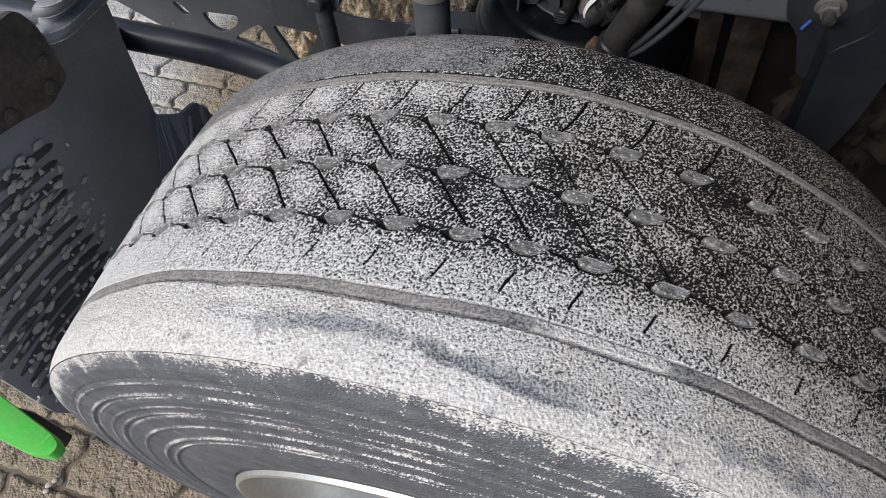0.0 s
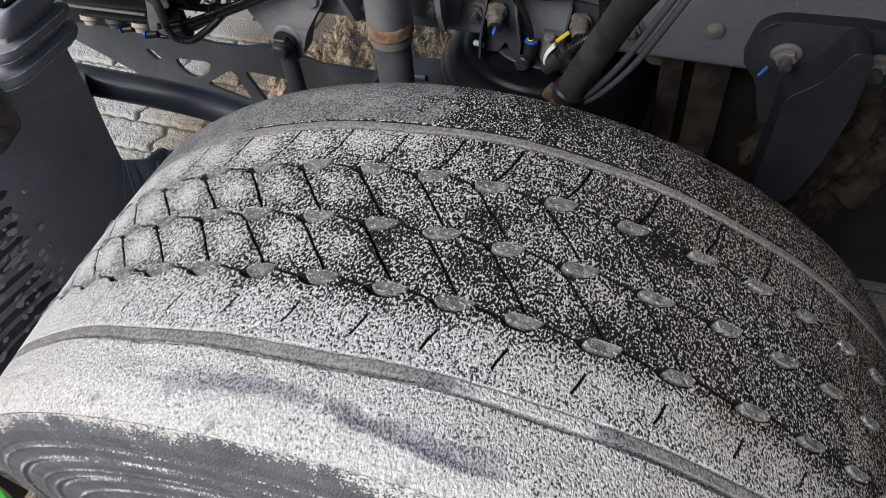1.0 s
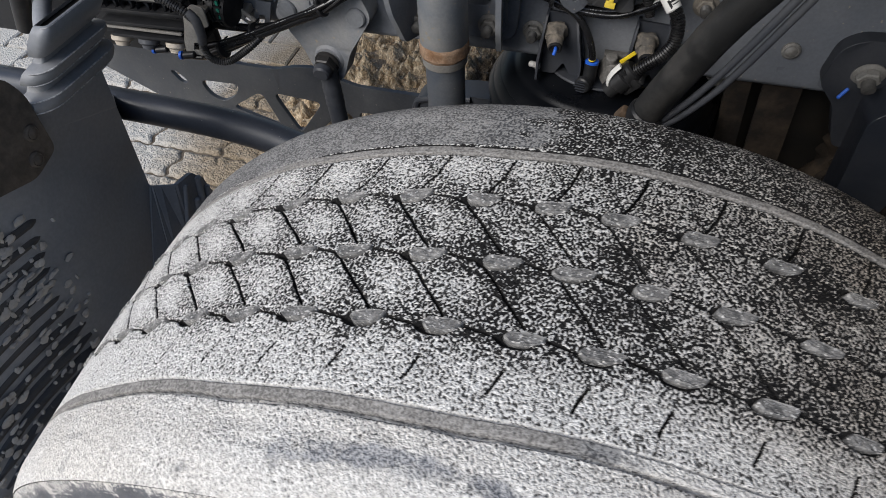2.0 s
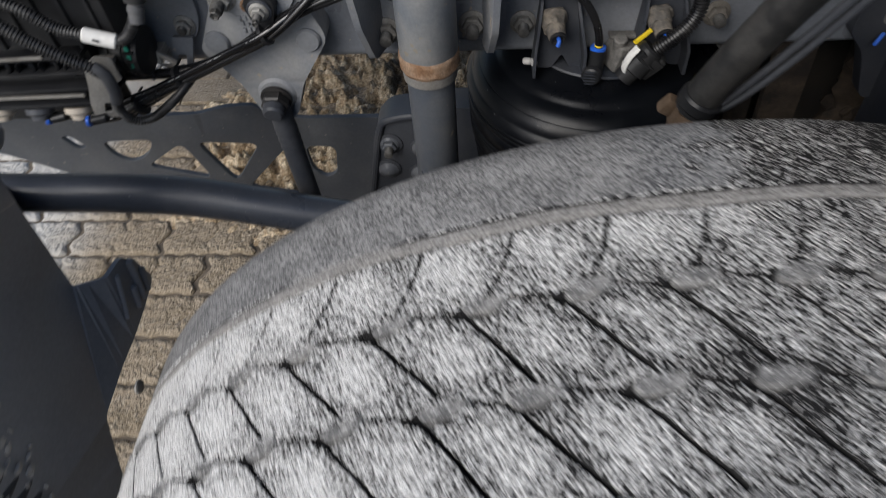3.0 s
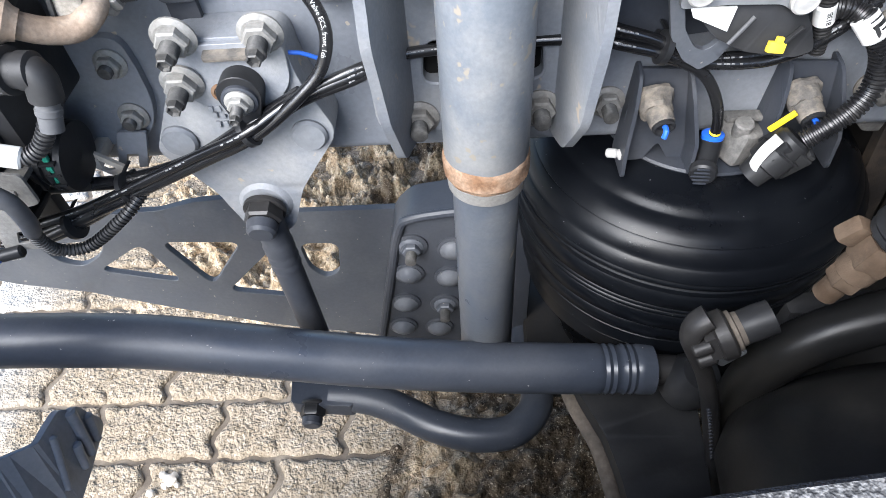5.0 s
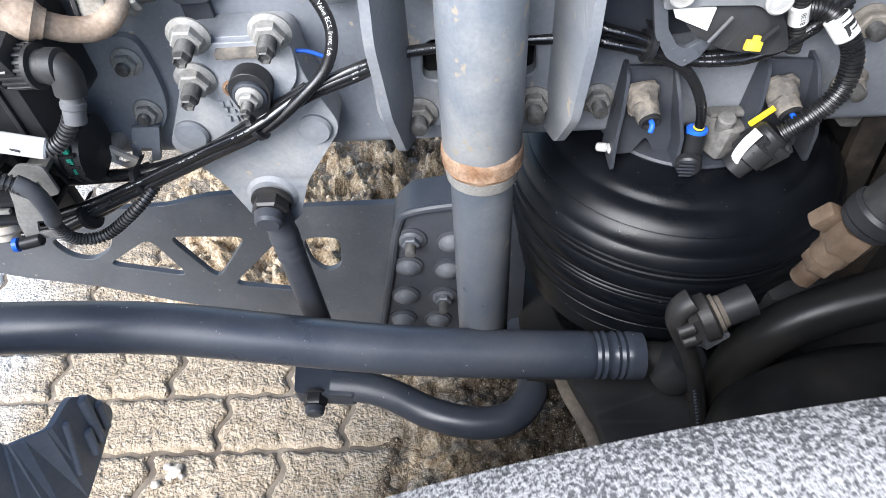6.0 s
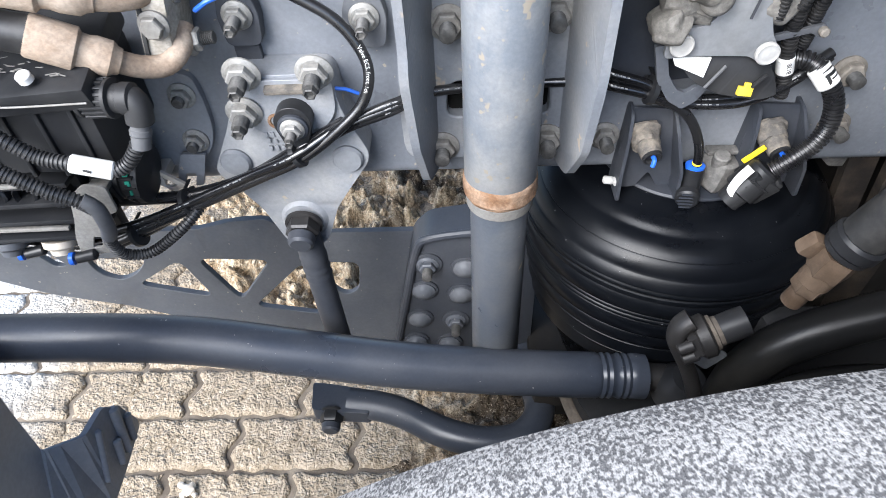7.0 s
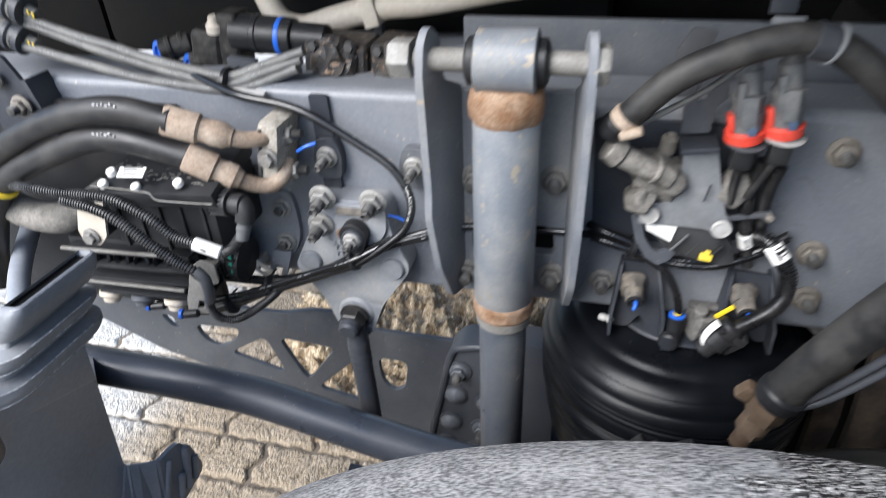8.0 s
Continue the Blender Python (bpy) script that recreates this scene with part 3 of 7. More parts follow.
def sidewall_mesh(rings, side):
    """Sidewall turned from its profile, with dust caught on the ribs and along the shoulder."""
    h = np.array([r[0] for r in rings])
    r = np.array([r[1] for r in rings])
    d = np.concatenate([[0], np.cumsum(np.hypot(np.diff(h), np.diff(r)))])
    u = np.linspace(0, d[-1], 170)
    hh, rr = np.interp(u, d, h), np.interp(u, d, r)
    th = np.linspace(0, math.tau, 601)
    T, R = np.meshgrid(th, rr, indexing="ij")
    _, H = np.meshgrid(th, hh, indexing="ij")
    _, U = np.meshgrid(th, u, indexing="ij")
    fine = 0 * U
    line = 0 * U
    for u0, w, hgt in ((0.040, 0.0016, 0.0010), (0.058, 0.0024, 0.0020), (0.066, 0.0018, 0.0016), (0.082, 0.0016, 0.0012), (0.096, 0.0030, 0.0024), (0.104, 0.0018, 0.0016), (0.124, 0.0022, 0.0018), (0.150, 0.0030, 0.0022), (0.162, 0.0018, 0.0014)):
        g_ = np.exp(-((U - u0) / w) ** 2)
        fine = fine + hgt * g_
        line = np.maximum(line, np.exp(-((U - u0 + w * 0.8) / (w * 0.7)) ** 2))
    co = np.stack([WX + R * np.sin(T), WY + side * (H - fine), WZ + R * np.cos(T)], -1)
    lip = 0.000 + 0.005 * np.sin(T * 13 + 1) * np.sin(T * 31) + 0.003 * np.sin(T * 5)
    dust = 0.06 + 0.10 * np.sin(T * 6.1 + 40 * U) * np.sin(T * 3.7 + 1) + 0.46 * np.clip((lip + 0.016 - U) / 0.012, 0, 1)
    slope = np.abs(np.gradient(hh, u))[None, :]
    dust = dust + 0.16 * np.clip(slope - 0.35, 0, 1) * (0.5 + 0.5 * np.sin(T * 8 + U * 30))
    dust = dust + 0.60 * line * (0.4 + 0.6 * np.sin(T * 11 + 2) ** 2)
    streak = np.clip(np.sin(T * 47) * np.sin(T * 113 + 2) - 0.45, 0, 1) * np.exp(-U / 0.08)
    dust = dust + 0.7 * streak
    me = smooth_grid_mesh("outer_sidewall", co, 601, 170, SIDE, {"dust": dust, "bead": 0 * dust, "tan": 0.2 + 0 * dust, "crust": 0.3 + 0 * dust, "scuff": 0 * dust})
    return me


def truck_wheel():
    t = thing("truck_wheel", "wide worn truck tyre on a bright alloy rim, standing on pavers", "wheel", at=(WX, WY, GZ))
    tread = tyre_tread(t)
    rings = [(-0.180, 0.4525), (-0.1835, 0.4465), (-0.1850, 0.4440), (-0.1868, 0.4425), (-0.1885, 0.4340), (-0.1878, 0.4325), (-0.1895, 0.4310), (-0.1915, 0.4180), (-0.1905, 0.4165), (-0.1905, 0.4120), (-0.1925, 0.4105), (-0.1930, 0.3960), (-0.1915, 0.3945), (-0.1915, 0.3900), (-0.1935, 0.3885), (-0.1945, 0.3700), (-0.1950, 0.3520), (-0.1935, 0.3505), (-0.1950, 0.3440), (-0.1955, 0.3330), (-0.1950, 0.3200), (-0.1930, 0.3080), (-0.1860, 0.3020)]
    rings = [(h, 0.294 + (r - 0.302) * (WR - 0.0127 - 0.294) / 0.1505) for h, r in rings]
    o = new("outer_sidewall", sidewall_mesh(rings, 1))
    o.parent = t
    o.matrix_parent_inverse = Matrix.Translation(-Vector(t.location))
    o["label"] = "grey dusty ribbed sidewall"
    back = [(-h, r) for h, r in rings[::-1]]
    part("inner_sidewall", lathe((WX, WY, WZ), (0, 1, 0), back, 120, caps=False), SIDE, t)
    bm = bmesh.new()
    nv = 26
    low = []
    for k in range(61):
        a = radians(88 + 180.0 * k / 60)
        ring = []
        for j in range(nv):
            v = -0.180 + 0.36 * j / (nv - 1)
            dr = 0.004 * (abs(v) / 0.15) ** 2 + (((abs(v) - 0.152) / 0.028) ** 2 * 0.006 if abs(v) > 0.152 else 0)
            z = WZ + (WR - dr) * math.cos(a)
            ring.append(bm.verts.new((WX + (WR - dr) * math.sin(a), WY + v, z)))
        low.append(ring)
    for a, b in zip(low, low[1:]):
        for j in range(nv - 1):
            bm.faces.new((a[j], a[j + 1], b[j + 1], b[j]))
    part("lower_tread", bm, SIDE, t)
    rim = part("rim", lathe((WX, WY, WZ), (0, 1, 0), [(-0.186, 0.296), (-0.194, 0.300), (-0.199, 0.298), (-0.200, 0.294), (-0.197, 0.290), (-0.188, 0.286), (-0.170, 0.281), (-0.140, 0.275), (-0.060, 0.266), (-0.045, 0.255), (-0.075, 0.21), (-0.085, 0.16), (-0.060, 0.145), (-0.060, 0.0001)], 96, caps=False), ALU, t, "polished alloy rim")
    for k in range(10):
        a = math.tau * k / 10
        nut(rim, (WX + 0.1675 * math.sin(a), WY - 0.083, WZ + 0.1675 * math.cos(a)), (0, -1, 0), 0.016, 0.01)
    # rubber bridges that sit in the three fine grooves
    outline = rounded([(-13.5, -1.0), (-10.5, 3.4), (-3.0, 4.4), (9.5, 5.0), (14.5, 4.4), (10.5, -2.6), (3.0, -4.6), (-9.0, -4.8)], 1.2, 2)
    bm = bmesh.new()
    tiers = []
    for sc_, z in ((1.02, -5.0), (1.0, 1.9), (0.93, 2.8), (0.80, 2.2), (0.3, 2.5)):
        tiers.append([bm.verts.new((x * sc_ / 1000, y * sc_ * 0.92 / 1000, (z + 0.25 * math.sin(x * 0.9 + y * 1.3)) / 1000)) for x, y in outline])
    for lo_, hi_ in zip(tiers, tiers[1:]):
        for k in range(len(outline)):
            j = (k + 1) % len(outline)
            bm.faces.new((lo_[k], lo_[j], hi_[j], hi_[k]))
    bm.faces.new(tiers[-1])
    bmesh.ops.recalc_face_normals(bm, faces=bm.faces)
    me = bpy.data.meshes.new("tread_bridge")
    bm.to_mesh(me)
    bm.free()
    me.materials.append(BRIDGE)
    for q in me.polygons:
        q.use_smooth = True
    me.set_sharp_from_angle(angle=radians(32))
    rng = random.Random(3)
    for v0, t0 in zip(ROWS_V, ROW_TH):
        for a in t0:
            if math.cos(a) < 0.02:
                continue
            a += rng.uniform(-0.002, 0.002)
            r = WR - 0.0010 - 0.004 * (v0 / 0.15) ** 2 - rng.uniform(0, 0.0008)
            o = new("tread_bridge", me)
            o.parent = tread
            o.matrix_basis = Matrix.Translation((WX, WY + v0 + rng.uniform(-0.0007, 0.0007), WZ)) @ Matrix.Rotation(a, 4, "Y") @ Matrix.Translation((0, 0, r)) @ Matrix.Rotation(rng.uniform(-0.1, 0.1), 4, "Z") @ Matrix.Diagonal((rng.uniform(0.85, 1.1), rng.uniform(0.85, 1.15), 1, 1))
    return t


BRIDGE = worn("bridge_rubber", (0.13, 0.128, 0.126), (0.36, 0.352, 0.338), 0.85, fine=620, amount=0.95, grain=0.4, relief=1.0, big=110, spots=((0.55, 0.54, 0.52), 460, 0.60))
wheel = truck_wheel()
wheel.rotation_euler.z = radians(1.2)
# the tyre is loaded: its lower half is pressed down to the ground
press = (WZ - GZ) / WR
for o in wheel.children_recursive:
    if o.name.split(".")[0] in ("outer_sidewall", "inner_sidewall", "lower_tread", "rim", "tread"):
        for v in o.data.vertices:
            if v.co.z < WZ:
                v.co.z = WZ + (v.co.z - WZ) * press


# ---- shock absorber and its bracket ----
SX, SY = -0.045, 0.963


def shock_absorber():
    t = thing("shock_absorber", "blue-grey shock absorber with rusty weld collars", "shock absorber", at=(SX, SY, 0.42))
    part("dust_tube", lathe((SX, SY, 0), (0, 0, 1), [(0.722, 0.0325), (0.725, 0.0345), (0.968, 0.0345), (0.972, 0.0325)], 48), SHOCK, t)
    part("lower_tube", lathe((SX, SY, 0), (0, 0, 1), [(0.400, 0.027), (0.403, 0.0285), (0.716, 0.0290), (0.719, 0.028)], 48), SHOCKLOW, t)
    bm = lathe((SX, SY, 0), (0, 0, 1), [(0.709, 0.029), (0.711, 0.0335), (0.716, 0.0362), (0.722, 0.0352), (0.726, 0.0358), (0.732, 0.0352), (0.734, 0.034)], 48)
    for v in bm.verts:
        v.co += Vector((v.co.x - SX, v.co.y - SY, 0)) * 0.03 * noise.noise(v.co * 90)
    part("collar", bm, RUST, t, "rusty welded collar")
    part("seal_band", lathe((SX, SY, 0), (0, 0, 1), [(0.697, 0.0288), (0.698, 0.0325), (0.710, 0.0335), (0.711, 0.030)], 48), DULLZ, t, "bare metal band")
    bm = lathe((SX, SY, 0), (0, 0, 1), [(0.955, 0.0345), (0.960, 0.037), (0.973, 0.0385), (0.984, 0.0365), (0.990, 0.030)], 48)
    for v in bm.verts:
        v.co += Vector((v.co.x - SX, v.co.y - SY, 0)) * 0.05 * noise.noise(v.co * 110)
    part("top_collar", bm, RUST, t, "rusty weld ring under the eye")
    part("eye", lathe((SX - 0.030, SY, 1.012), (1, 0, 0), [(0, 0.027), (0.002, 0.031), (0.058, 0.031), (0.060, 0.027)], 40), SHOCK, t)
    part("bush", lathe((SX - 0.040, SY, 1.012), (1, 0, 0), [(0, 0.018), (0.003, 0.023), (0.077, 0.023), (0.080, 0.018)], 32), BLACK, t, "black rubber bush")
    part("pivot_pin", rod((SX - 0.092, SY, 1.012), (SX + 0.086, SY, 1.012), 0.0115), DULLZ, t, "bare steel pivot pin")
    part("pin_head", hexagon((SX + 0.078, SY, 1.012), (1, 0, 0), 0.020, 0.018), ZINC, t)
    part("pin_nut", hexagon((SX - 0.094, SY, 1.012), (-1, 0, 0), 0.020, 0.022), ZINC, t)
    part("foot", box((SX, SY, 0.395), (0.05, 0.05, 0.03), bevel=0.006), CAST, t)
    return t


shock_absorber()


def shock_bracket():
    t = thing("shock_bracket", "grey cast bracket bolted to the rail with two tall flanges", "bracket", at=(-0.045, RAIL_Y, 0.69))
    out = rounded([(-0.140, 0.700), (0.045, 0.700), (0.050, 0.780), (0.040, 0.960), (-0.128, 0.960), (-0.142, 0.780)], 0.02)
    win = rounded([(-0.096, 0.752), (0.008, 0.752), (0.004, 0.792), (-0.092, 0.792)], 0.012)
    part("base_plate", plate(out, [win], facing(RAIL_Y - 0.016, 0.018), 0.018, 0.003), CAST, t)
    # near-black sheet on the rail paints the shade inside the window
    part("window_back", box((-0.044, RAIL_Y - 0.0005, 0.772), (0.10, 0.003, 0.038), bevel=0), SHADEBLACK, t)
    wl = rounded([(1.034, 0.690), (0.990, 0.700), (0.962, 0.760), (0.944, 0.840), (0.947, 0.870), (0.942, 0.960), (0.940, 1.000), (0.945, 1.030), (0.960, 1.046), (0.980, 1.030), (0.985, 0.985), (1.030, 0.965)], 0.010)
    part("flange", plate(wl, [], lambda u, v, w: (-0.112 - (1.03 - u) * 0.22 + w, u, v), 0.008, 0.0015), CAST, t)
    wr = rounded([(1.034, 0.690), (0.995, 0.700), (0.962, 0.750), (0.946, 0.830), (0.942, 0.960), (0.940, 1.000), (0.945, 1.030), (0.960, 1.046), (0.980, 1.030), (0.985, 0.985), (1.030, 0.965)], 0.010)
    part("flange", plate(wr, [], lambda u, v, w: (0.026 + (1.03 - u) * 0.16 - w, u, v), 0.008, 0.0015), CAST, t)
    for x, z in ((-0.101, 0.717), (0.006, 0.723), (-0.091, 0.852), (0.004, 0.858)):
        nut(t, (x, RAIL_Y - 0.016, z), r=0.0125, stud=0.014, mat=DULLZ)
    for dx in (-0.022, 0.022):
        part("rib", box((-0.044 + dx * 3.2, RAIL_Y - 0.022, 0.83), (0.012, 0.02, 0.2), bevel=0.005), CAST, t)
    return t


shock_bracket()


# ---- air spring ----
AX, AY = 0.178, 1.098


def air_spring():
    t = thing("air_spring", "black rubber air spring bellows under the chassis rail", "air spring", at=(AX, AY, 0.30))
    # two soft rolls under the plate, then the moulded girdle and the grooved sleeve that tapers to the piston
    rolls = spline([(0.097, 0, 0.6530), (0.106, 0, 0.6515), (0.116, 0, 0.6500), (0.1255, 0, 0.6485), (0.1335, 0, 0.6455), (0.1390, 0, 0.6415), (0.1425, 0, 0.6390), (0.1470, 0, 0.6380), (0.1535, 0, 0.6355), (0.1600, 0, 0.6310), (0.1645, 0, 0.6265)], 0.0022)
    prof = [(0.653, 0.0001)] + [(p.z, p.x) for p in rolls]
    prof += [(0.6258, 0.1642), (0.6250, 0.1655), (0.6190, 0.1705), (0.6120, 0.1745), (0.6085, 0.1752), (0.6078, 0.1762), (0.6060, 0.1778), (0.5985, 0.1836), (0.5965, 0.1836), (0.5945, 0.1798)]
    r = 0.1822
    for z, w, g in ((0.5930, 0.0075, 0.0022), (0.5840, 0.0085, 0.0024), (0.5745, 0.0230, 0.0018), (0.5505, 0.0060, 0.0020), (0.5435, 0.0060, 0.0020), (0.5360, 0.0210, 0.0016), (0.5140, 0.0055, 0.0020), (0.5075, 0.0170, 0.0018), (0.4895, 0.0055, 0.0020), (0.4830, 0.0220, 0.0020), (0.4600, 0.0060, 0.0020), (0.4530, 0.0260, 0.0020)):
        prof += [(z, r - g), (z - 0.0012, r - 0.0004), (z - w * 0.5, r), (z - w + 0.0010, r - 0.0006), (z - w, r - g)]
        r -= w * (0.04 if z > 0.55 else 0.16 if z > 0.50 else 0.24)
    prof += [(0.424, 0.152), (0.412, 0.142), (0.408, 0.134), (0.350, 0.128), (0.342, 0.118), (0.30, 0.112), (0.30, 0.0001)]
    part("bellows", lathe((AX, AY, 0), (0, 0, 1), prof, 96, caps=False), BELLOW, t, sharp=50)
    part("top_plate", lathe((AX, AY, 0), (0, 0, 1), [(0.6515, 0.0965), (0.6550, 0.0985), (0.6575, 0.0970), (0.6575, 0.0001)], 72, caps=False), DARKPT, t, "painted steel top plate")
    for x0, nx in ((0.115, 0.109), (0.240, 0.2345)):
        o = rounded([(-0.030, 0.0), (-0.008, 0.0), (0.004, 0.020), (0.016, 0.0), (0.030, 0.0), (0.032, 0.040), (0.018, 0.095), (-0.026, 0.098), (-0.031, 0.05)], 0.005)
        part("saddle", plate(o, [], lambda u, v, w: (x0 + u, 1.026 + v * 0.06 + w, 0.656 + v), 0.004, 0.001), DARKPT, t)
        for s in (-1, 1):
            e = rounded([(1.044, 0.656), (1.000, 0.656), (1.004, 0.690), (1.012, 0.728), (1.024, 0.752), (1.044, 0.756)], 0.006)
            part("web", plate(e, [], lambda u, v, w: (x0 + s * 0.031 + w - 0.002 - (0.10 if s < 0 else 0.22) * s * max(0.0, v - 0.690), u, v), 0.0035, 0.001), DARKPT, t)
        rough = join(lathe((nx - 0.005, 1.027, 0.728), (0.04, -1, -0.24), [(0, 0.0165), (0.004, 0.0175), (0.006, 0.0150), (0.010, 0.0140), (0.016, 0.0138), (0.019, 0.0125)], 26))
        for v in rough.verts:
            v.co += Vector((noise.noise(v.co * 130), 0.4 * noise.noise(v.co * 110), noise.noise(v.co * 120 + Vector((4, 0, 2))))) * 0.0030
        part("caked_nut", rough, CAKED, t, "nut caked with dried mud")
        part("collar", rod((nx - 0.0035, 1.012, 0.7245), (nx - 0.0010, 0.997, 0.7195), 0.0118, 0.0108), CAKED, t)
        part("seal", lathe((nx - 0.001, 0.998, 0.7197), (0.06, -1, -0.26), [(0, 0.0098), (0.004, 0.0098), (0.005, 0.008), (0.002, 0.0055)], 22), BLACK, t)
        part("wire_stub", tube([(nx, 0.9965, 0.7195), (nx + 0.0005, 0.991, 0.7185), (nx - 0.001, 0.989, 0.7125)], 0.0025, 8), BLUE, t, "blue plastic stub")
    part("port_block", join(box((0.196, 1.026, 0.674), (0.040, 0.034, 0.036), (0, 14, 24), 0.007, seg=3), rod((0.189, 1.020, 0.686), (0.188, 1.016, 0.704), 0.0085), rod((0.204, 1.018, 0.668), (0.216, 1.000, 0.664), 0.010), box((0.196, 1.033, 0.697), (0.040, 0.012, 0.005), (0, 4, 4), 0.0015)), PORTCAST, t, "dull cast air port")
    return t


air_spring()


# ---- drag link, steering arm, knuckle ----
def drag_link():
    t = thing("drag_link", "dark blue-grey painted tubular drag link with a bend", "drag link", at=(-0.2, 0.918, 0.45))
    pts = [(-0.98, 0.918, 0.560), (-0.80, 0.918, 0.556), (-0.64, 0.918, 0.549), (-0.52, 0.918, 0.546), (-0.43, 0.918, 0.541), (-0.36, 0.918, 0.530), (-0.27, 0.918, 0.507), (-0.17, 0.918, 0.482), (-0.07, 0.918, 0.465), (0.04, 0.918, 0.453), (0.132, 0.918, 0.446)]
    path = spline(pts, 0.004)
    total = sum((b - a).length for a, b in zip(path, path[1:]))
    part("tube", sweep(path, lambda s, f: 0.0278 - (0.0018 if 0.018 < total - s < 0.062 and ((total - s) / 0.0088) % 1 < 0.5 else 0.0), 28), LINK, t)
    part("ball_stud_rod", rod((0.125, 0.918, 0.4465), (0.178, 0.915, 0.443), 0.017), DARKST, t)
    part("ball_housing", lathe((0.172, 0.905, 0.436), (0.18, -0.2, 1), [(-0.02, 0.018), (-0.014, 0.028), (0.012, 0.030), (0.020, 0.026), (0.034, 0.020)], 28), BLACK, t, "black rubber ball joint boot")
    return t


drag_link()


def steering_lever():
    t = thing("steering_lever", "dark forged steering lever with a castle nut", "lever", at=(0.2, 0.85, 0.4))
    path = spline([(0.1275, 0.854, 0.640), (0.1190, 0.852, 0.632), (0.1175, 0.850, 0.616), (0.1246, 0.849, 0.5985), (0.1427, 0.848, 0.560), (0.1615, 0.848, 0.506), (0.1914, 0.847, 0.402), (0.2393, 0.845, 0.227)], 0.004)
    part("arm", sweep(path, 0.0112, 20, 0.7), DARKST, t)
    for k in range(16):
        p = path[min(34 + 2 * k, len(path) - 1)]
        for dx in (-0.003, 0.003):
            part("cast_mark", box(p + Vector((dx, -0.0090, 0)), (0.0026, 0.003, 0.0042), (0, 16, 0), 0.0006), DARKPT, t)
    ax = Vector((0.9, 0.12, 0.42)).normalized()
    c = Vector((0.134, 0.850, 0.612))
    part("eye", lathe(c + ax * 0.004, ax, [(0, 0.019), (0.002, 0.0215), (0.012, 0.0215), (0.014, 0.019)], 32), DARKST, t, "forged eye")
    cn = part("castle_nut", hexagon(c - ax * 0.004, ax, 0.0195, 0.020), DARKST, t, "dark castle nut")
    u_, v_ = axis_frame(ax)[1:]
    for k in range(6):
        a = 0.3 + k * math.tau / 6
        part("lobe", rod(c + (u_ * math.cos(a) + v_ * math.sin(a)) * 0.0140, c - ax * 0.016 + (u_ * math.cos(a) + v_ * math.sin(a)) * 0.0135, 0.0064), DARKST, cn)
    part("washer", lathe(c + ax * 0.018, ax, [(0, 0.0160), (0.001, 0.0175), (0.004, 0.0175), (0.005, 0.0150), (0.009, 0.0145)], 28), MUDDY, t, "rusty ring")
    part("hub", lathe(c + ax * 0.026, ax, [(0, 0.0135), (0.003, 0.0145), (0.014, 0.0150), (0.026, 0.0145)], 28), BLACK, t)
    part("bright_plate", box((0.170, 0.872, 0.552), (0.022, 0.006, 0.034), (0, 24, -20), 0.003), LIGHTPL, t, "bare metal plate")
    return t


steering_lever()


def knuckle():
    t = thing("steering_knuckle", "black steering knuckle and brake housing beside the tyre", "steering knuckle", at=(0.3, 0.8, 0.3))
    bm = lathe((0.315, 0.78, 0.48), (0.1, 1, 0.15), [(-0.10, 0.12), (-0.08, 0.145), (0.02, 0.15), (0.05, 0.135), (0.075, 0.09), (0.085, 0.0001)], 48, caps=False)
    part("housing", bm, GLOSS, t)
    part("dust_shield", box((0.38, 0.935, 0.40), (0.26, 0.03, 0.28), (0, 0, 0), 0.012), BLACK, t)
    part("rim_tube", sweep(spline([(0.262, 0.863, 0.270), (0.2271, 0.864, 0.365), (0.2060, 0.865, 0.450), (0.2035, 0.865, 0.510), (0.217, 0.865, 0.557), (0.2416, 0.866, 0.585), (0.2835, 0.867, 0.610), (0.345, 0.868, 0.632), (0.43, 0.868, 0.640)], 0.006), 0.0225, 24), GLOSS, t, "black moulded rim")
    part("axle_beam", box((0.22, 1.13, 0.30), (0.14, 0.34, 0.10), (0, 0, 0), 0.03), BLACK, t)
    o = rounded([(0.060, 0.985), (0.070, 0.945), (0.092, 0.892), (0.102, 0.837), (0.106, 0.770), (0.190, 0.770), (0.200, 0.867), (0.207, 0.940), (0.212, 0.985)], 0.012)
    part("arm_plate", plate(o, [], lambda u, v, w: (u, v, 0.315 + w + 0.10 * (u - 0.06)), 0.026, 0.006), BLACK, t)
    part("plate_lip", sweep(spline([(0.058, 0.980, 0.312), (0.068, 0.942, 0.310), (0.088, 0.890, 0.308), (0.097, 0.835, 0.306), (0.101, 0.775, 0.304)], 0.006), 0.010, 14), MUDDY, t, "dusty lower lip")
    return t


knuckle()


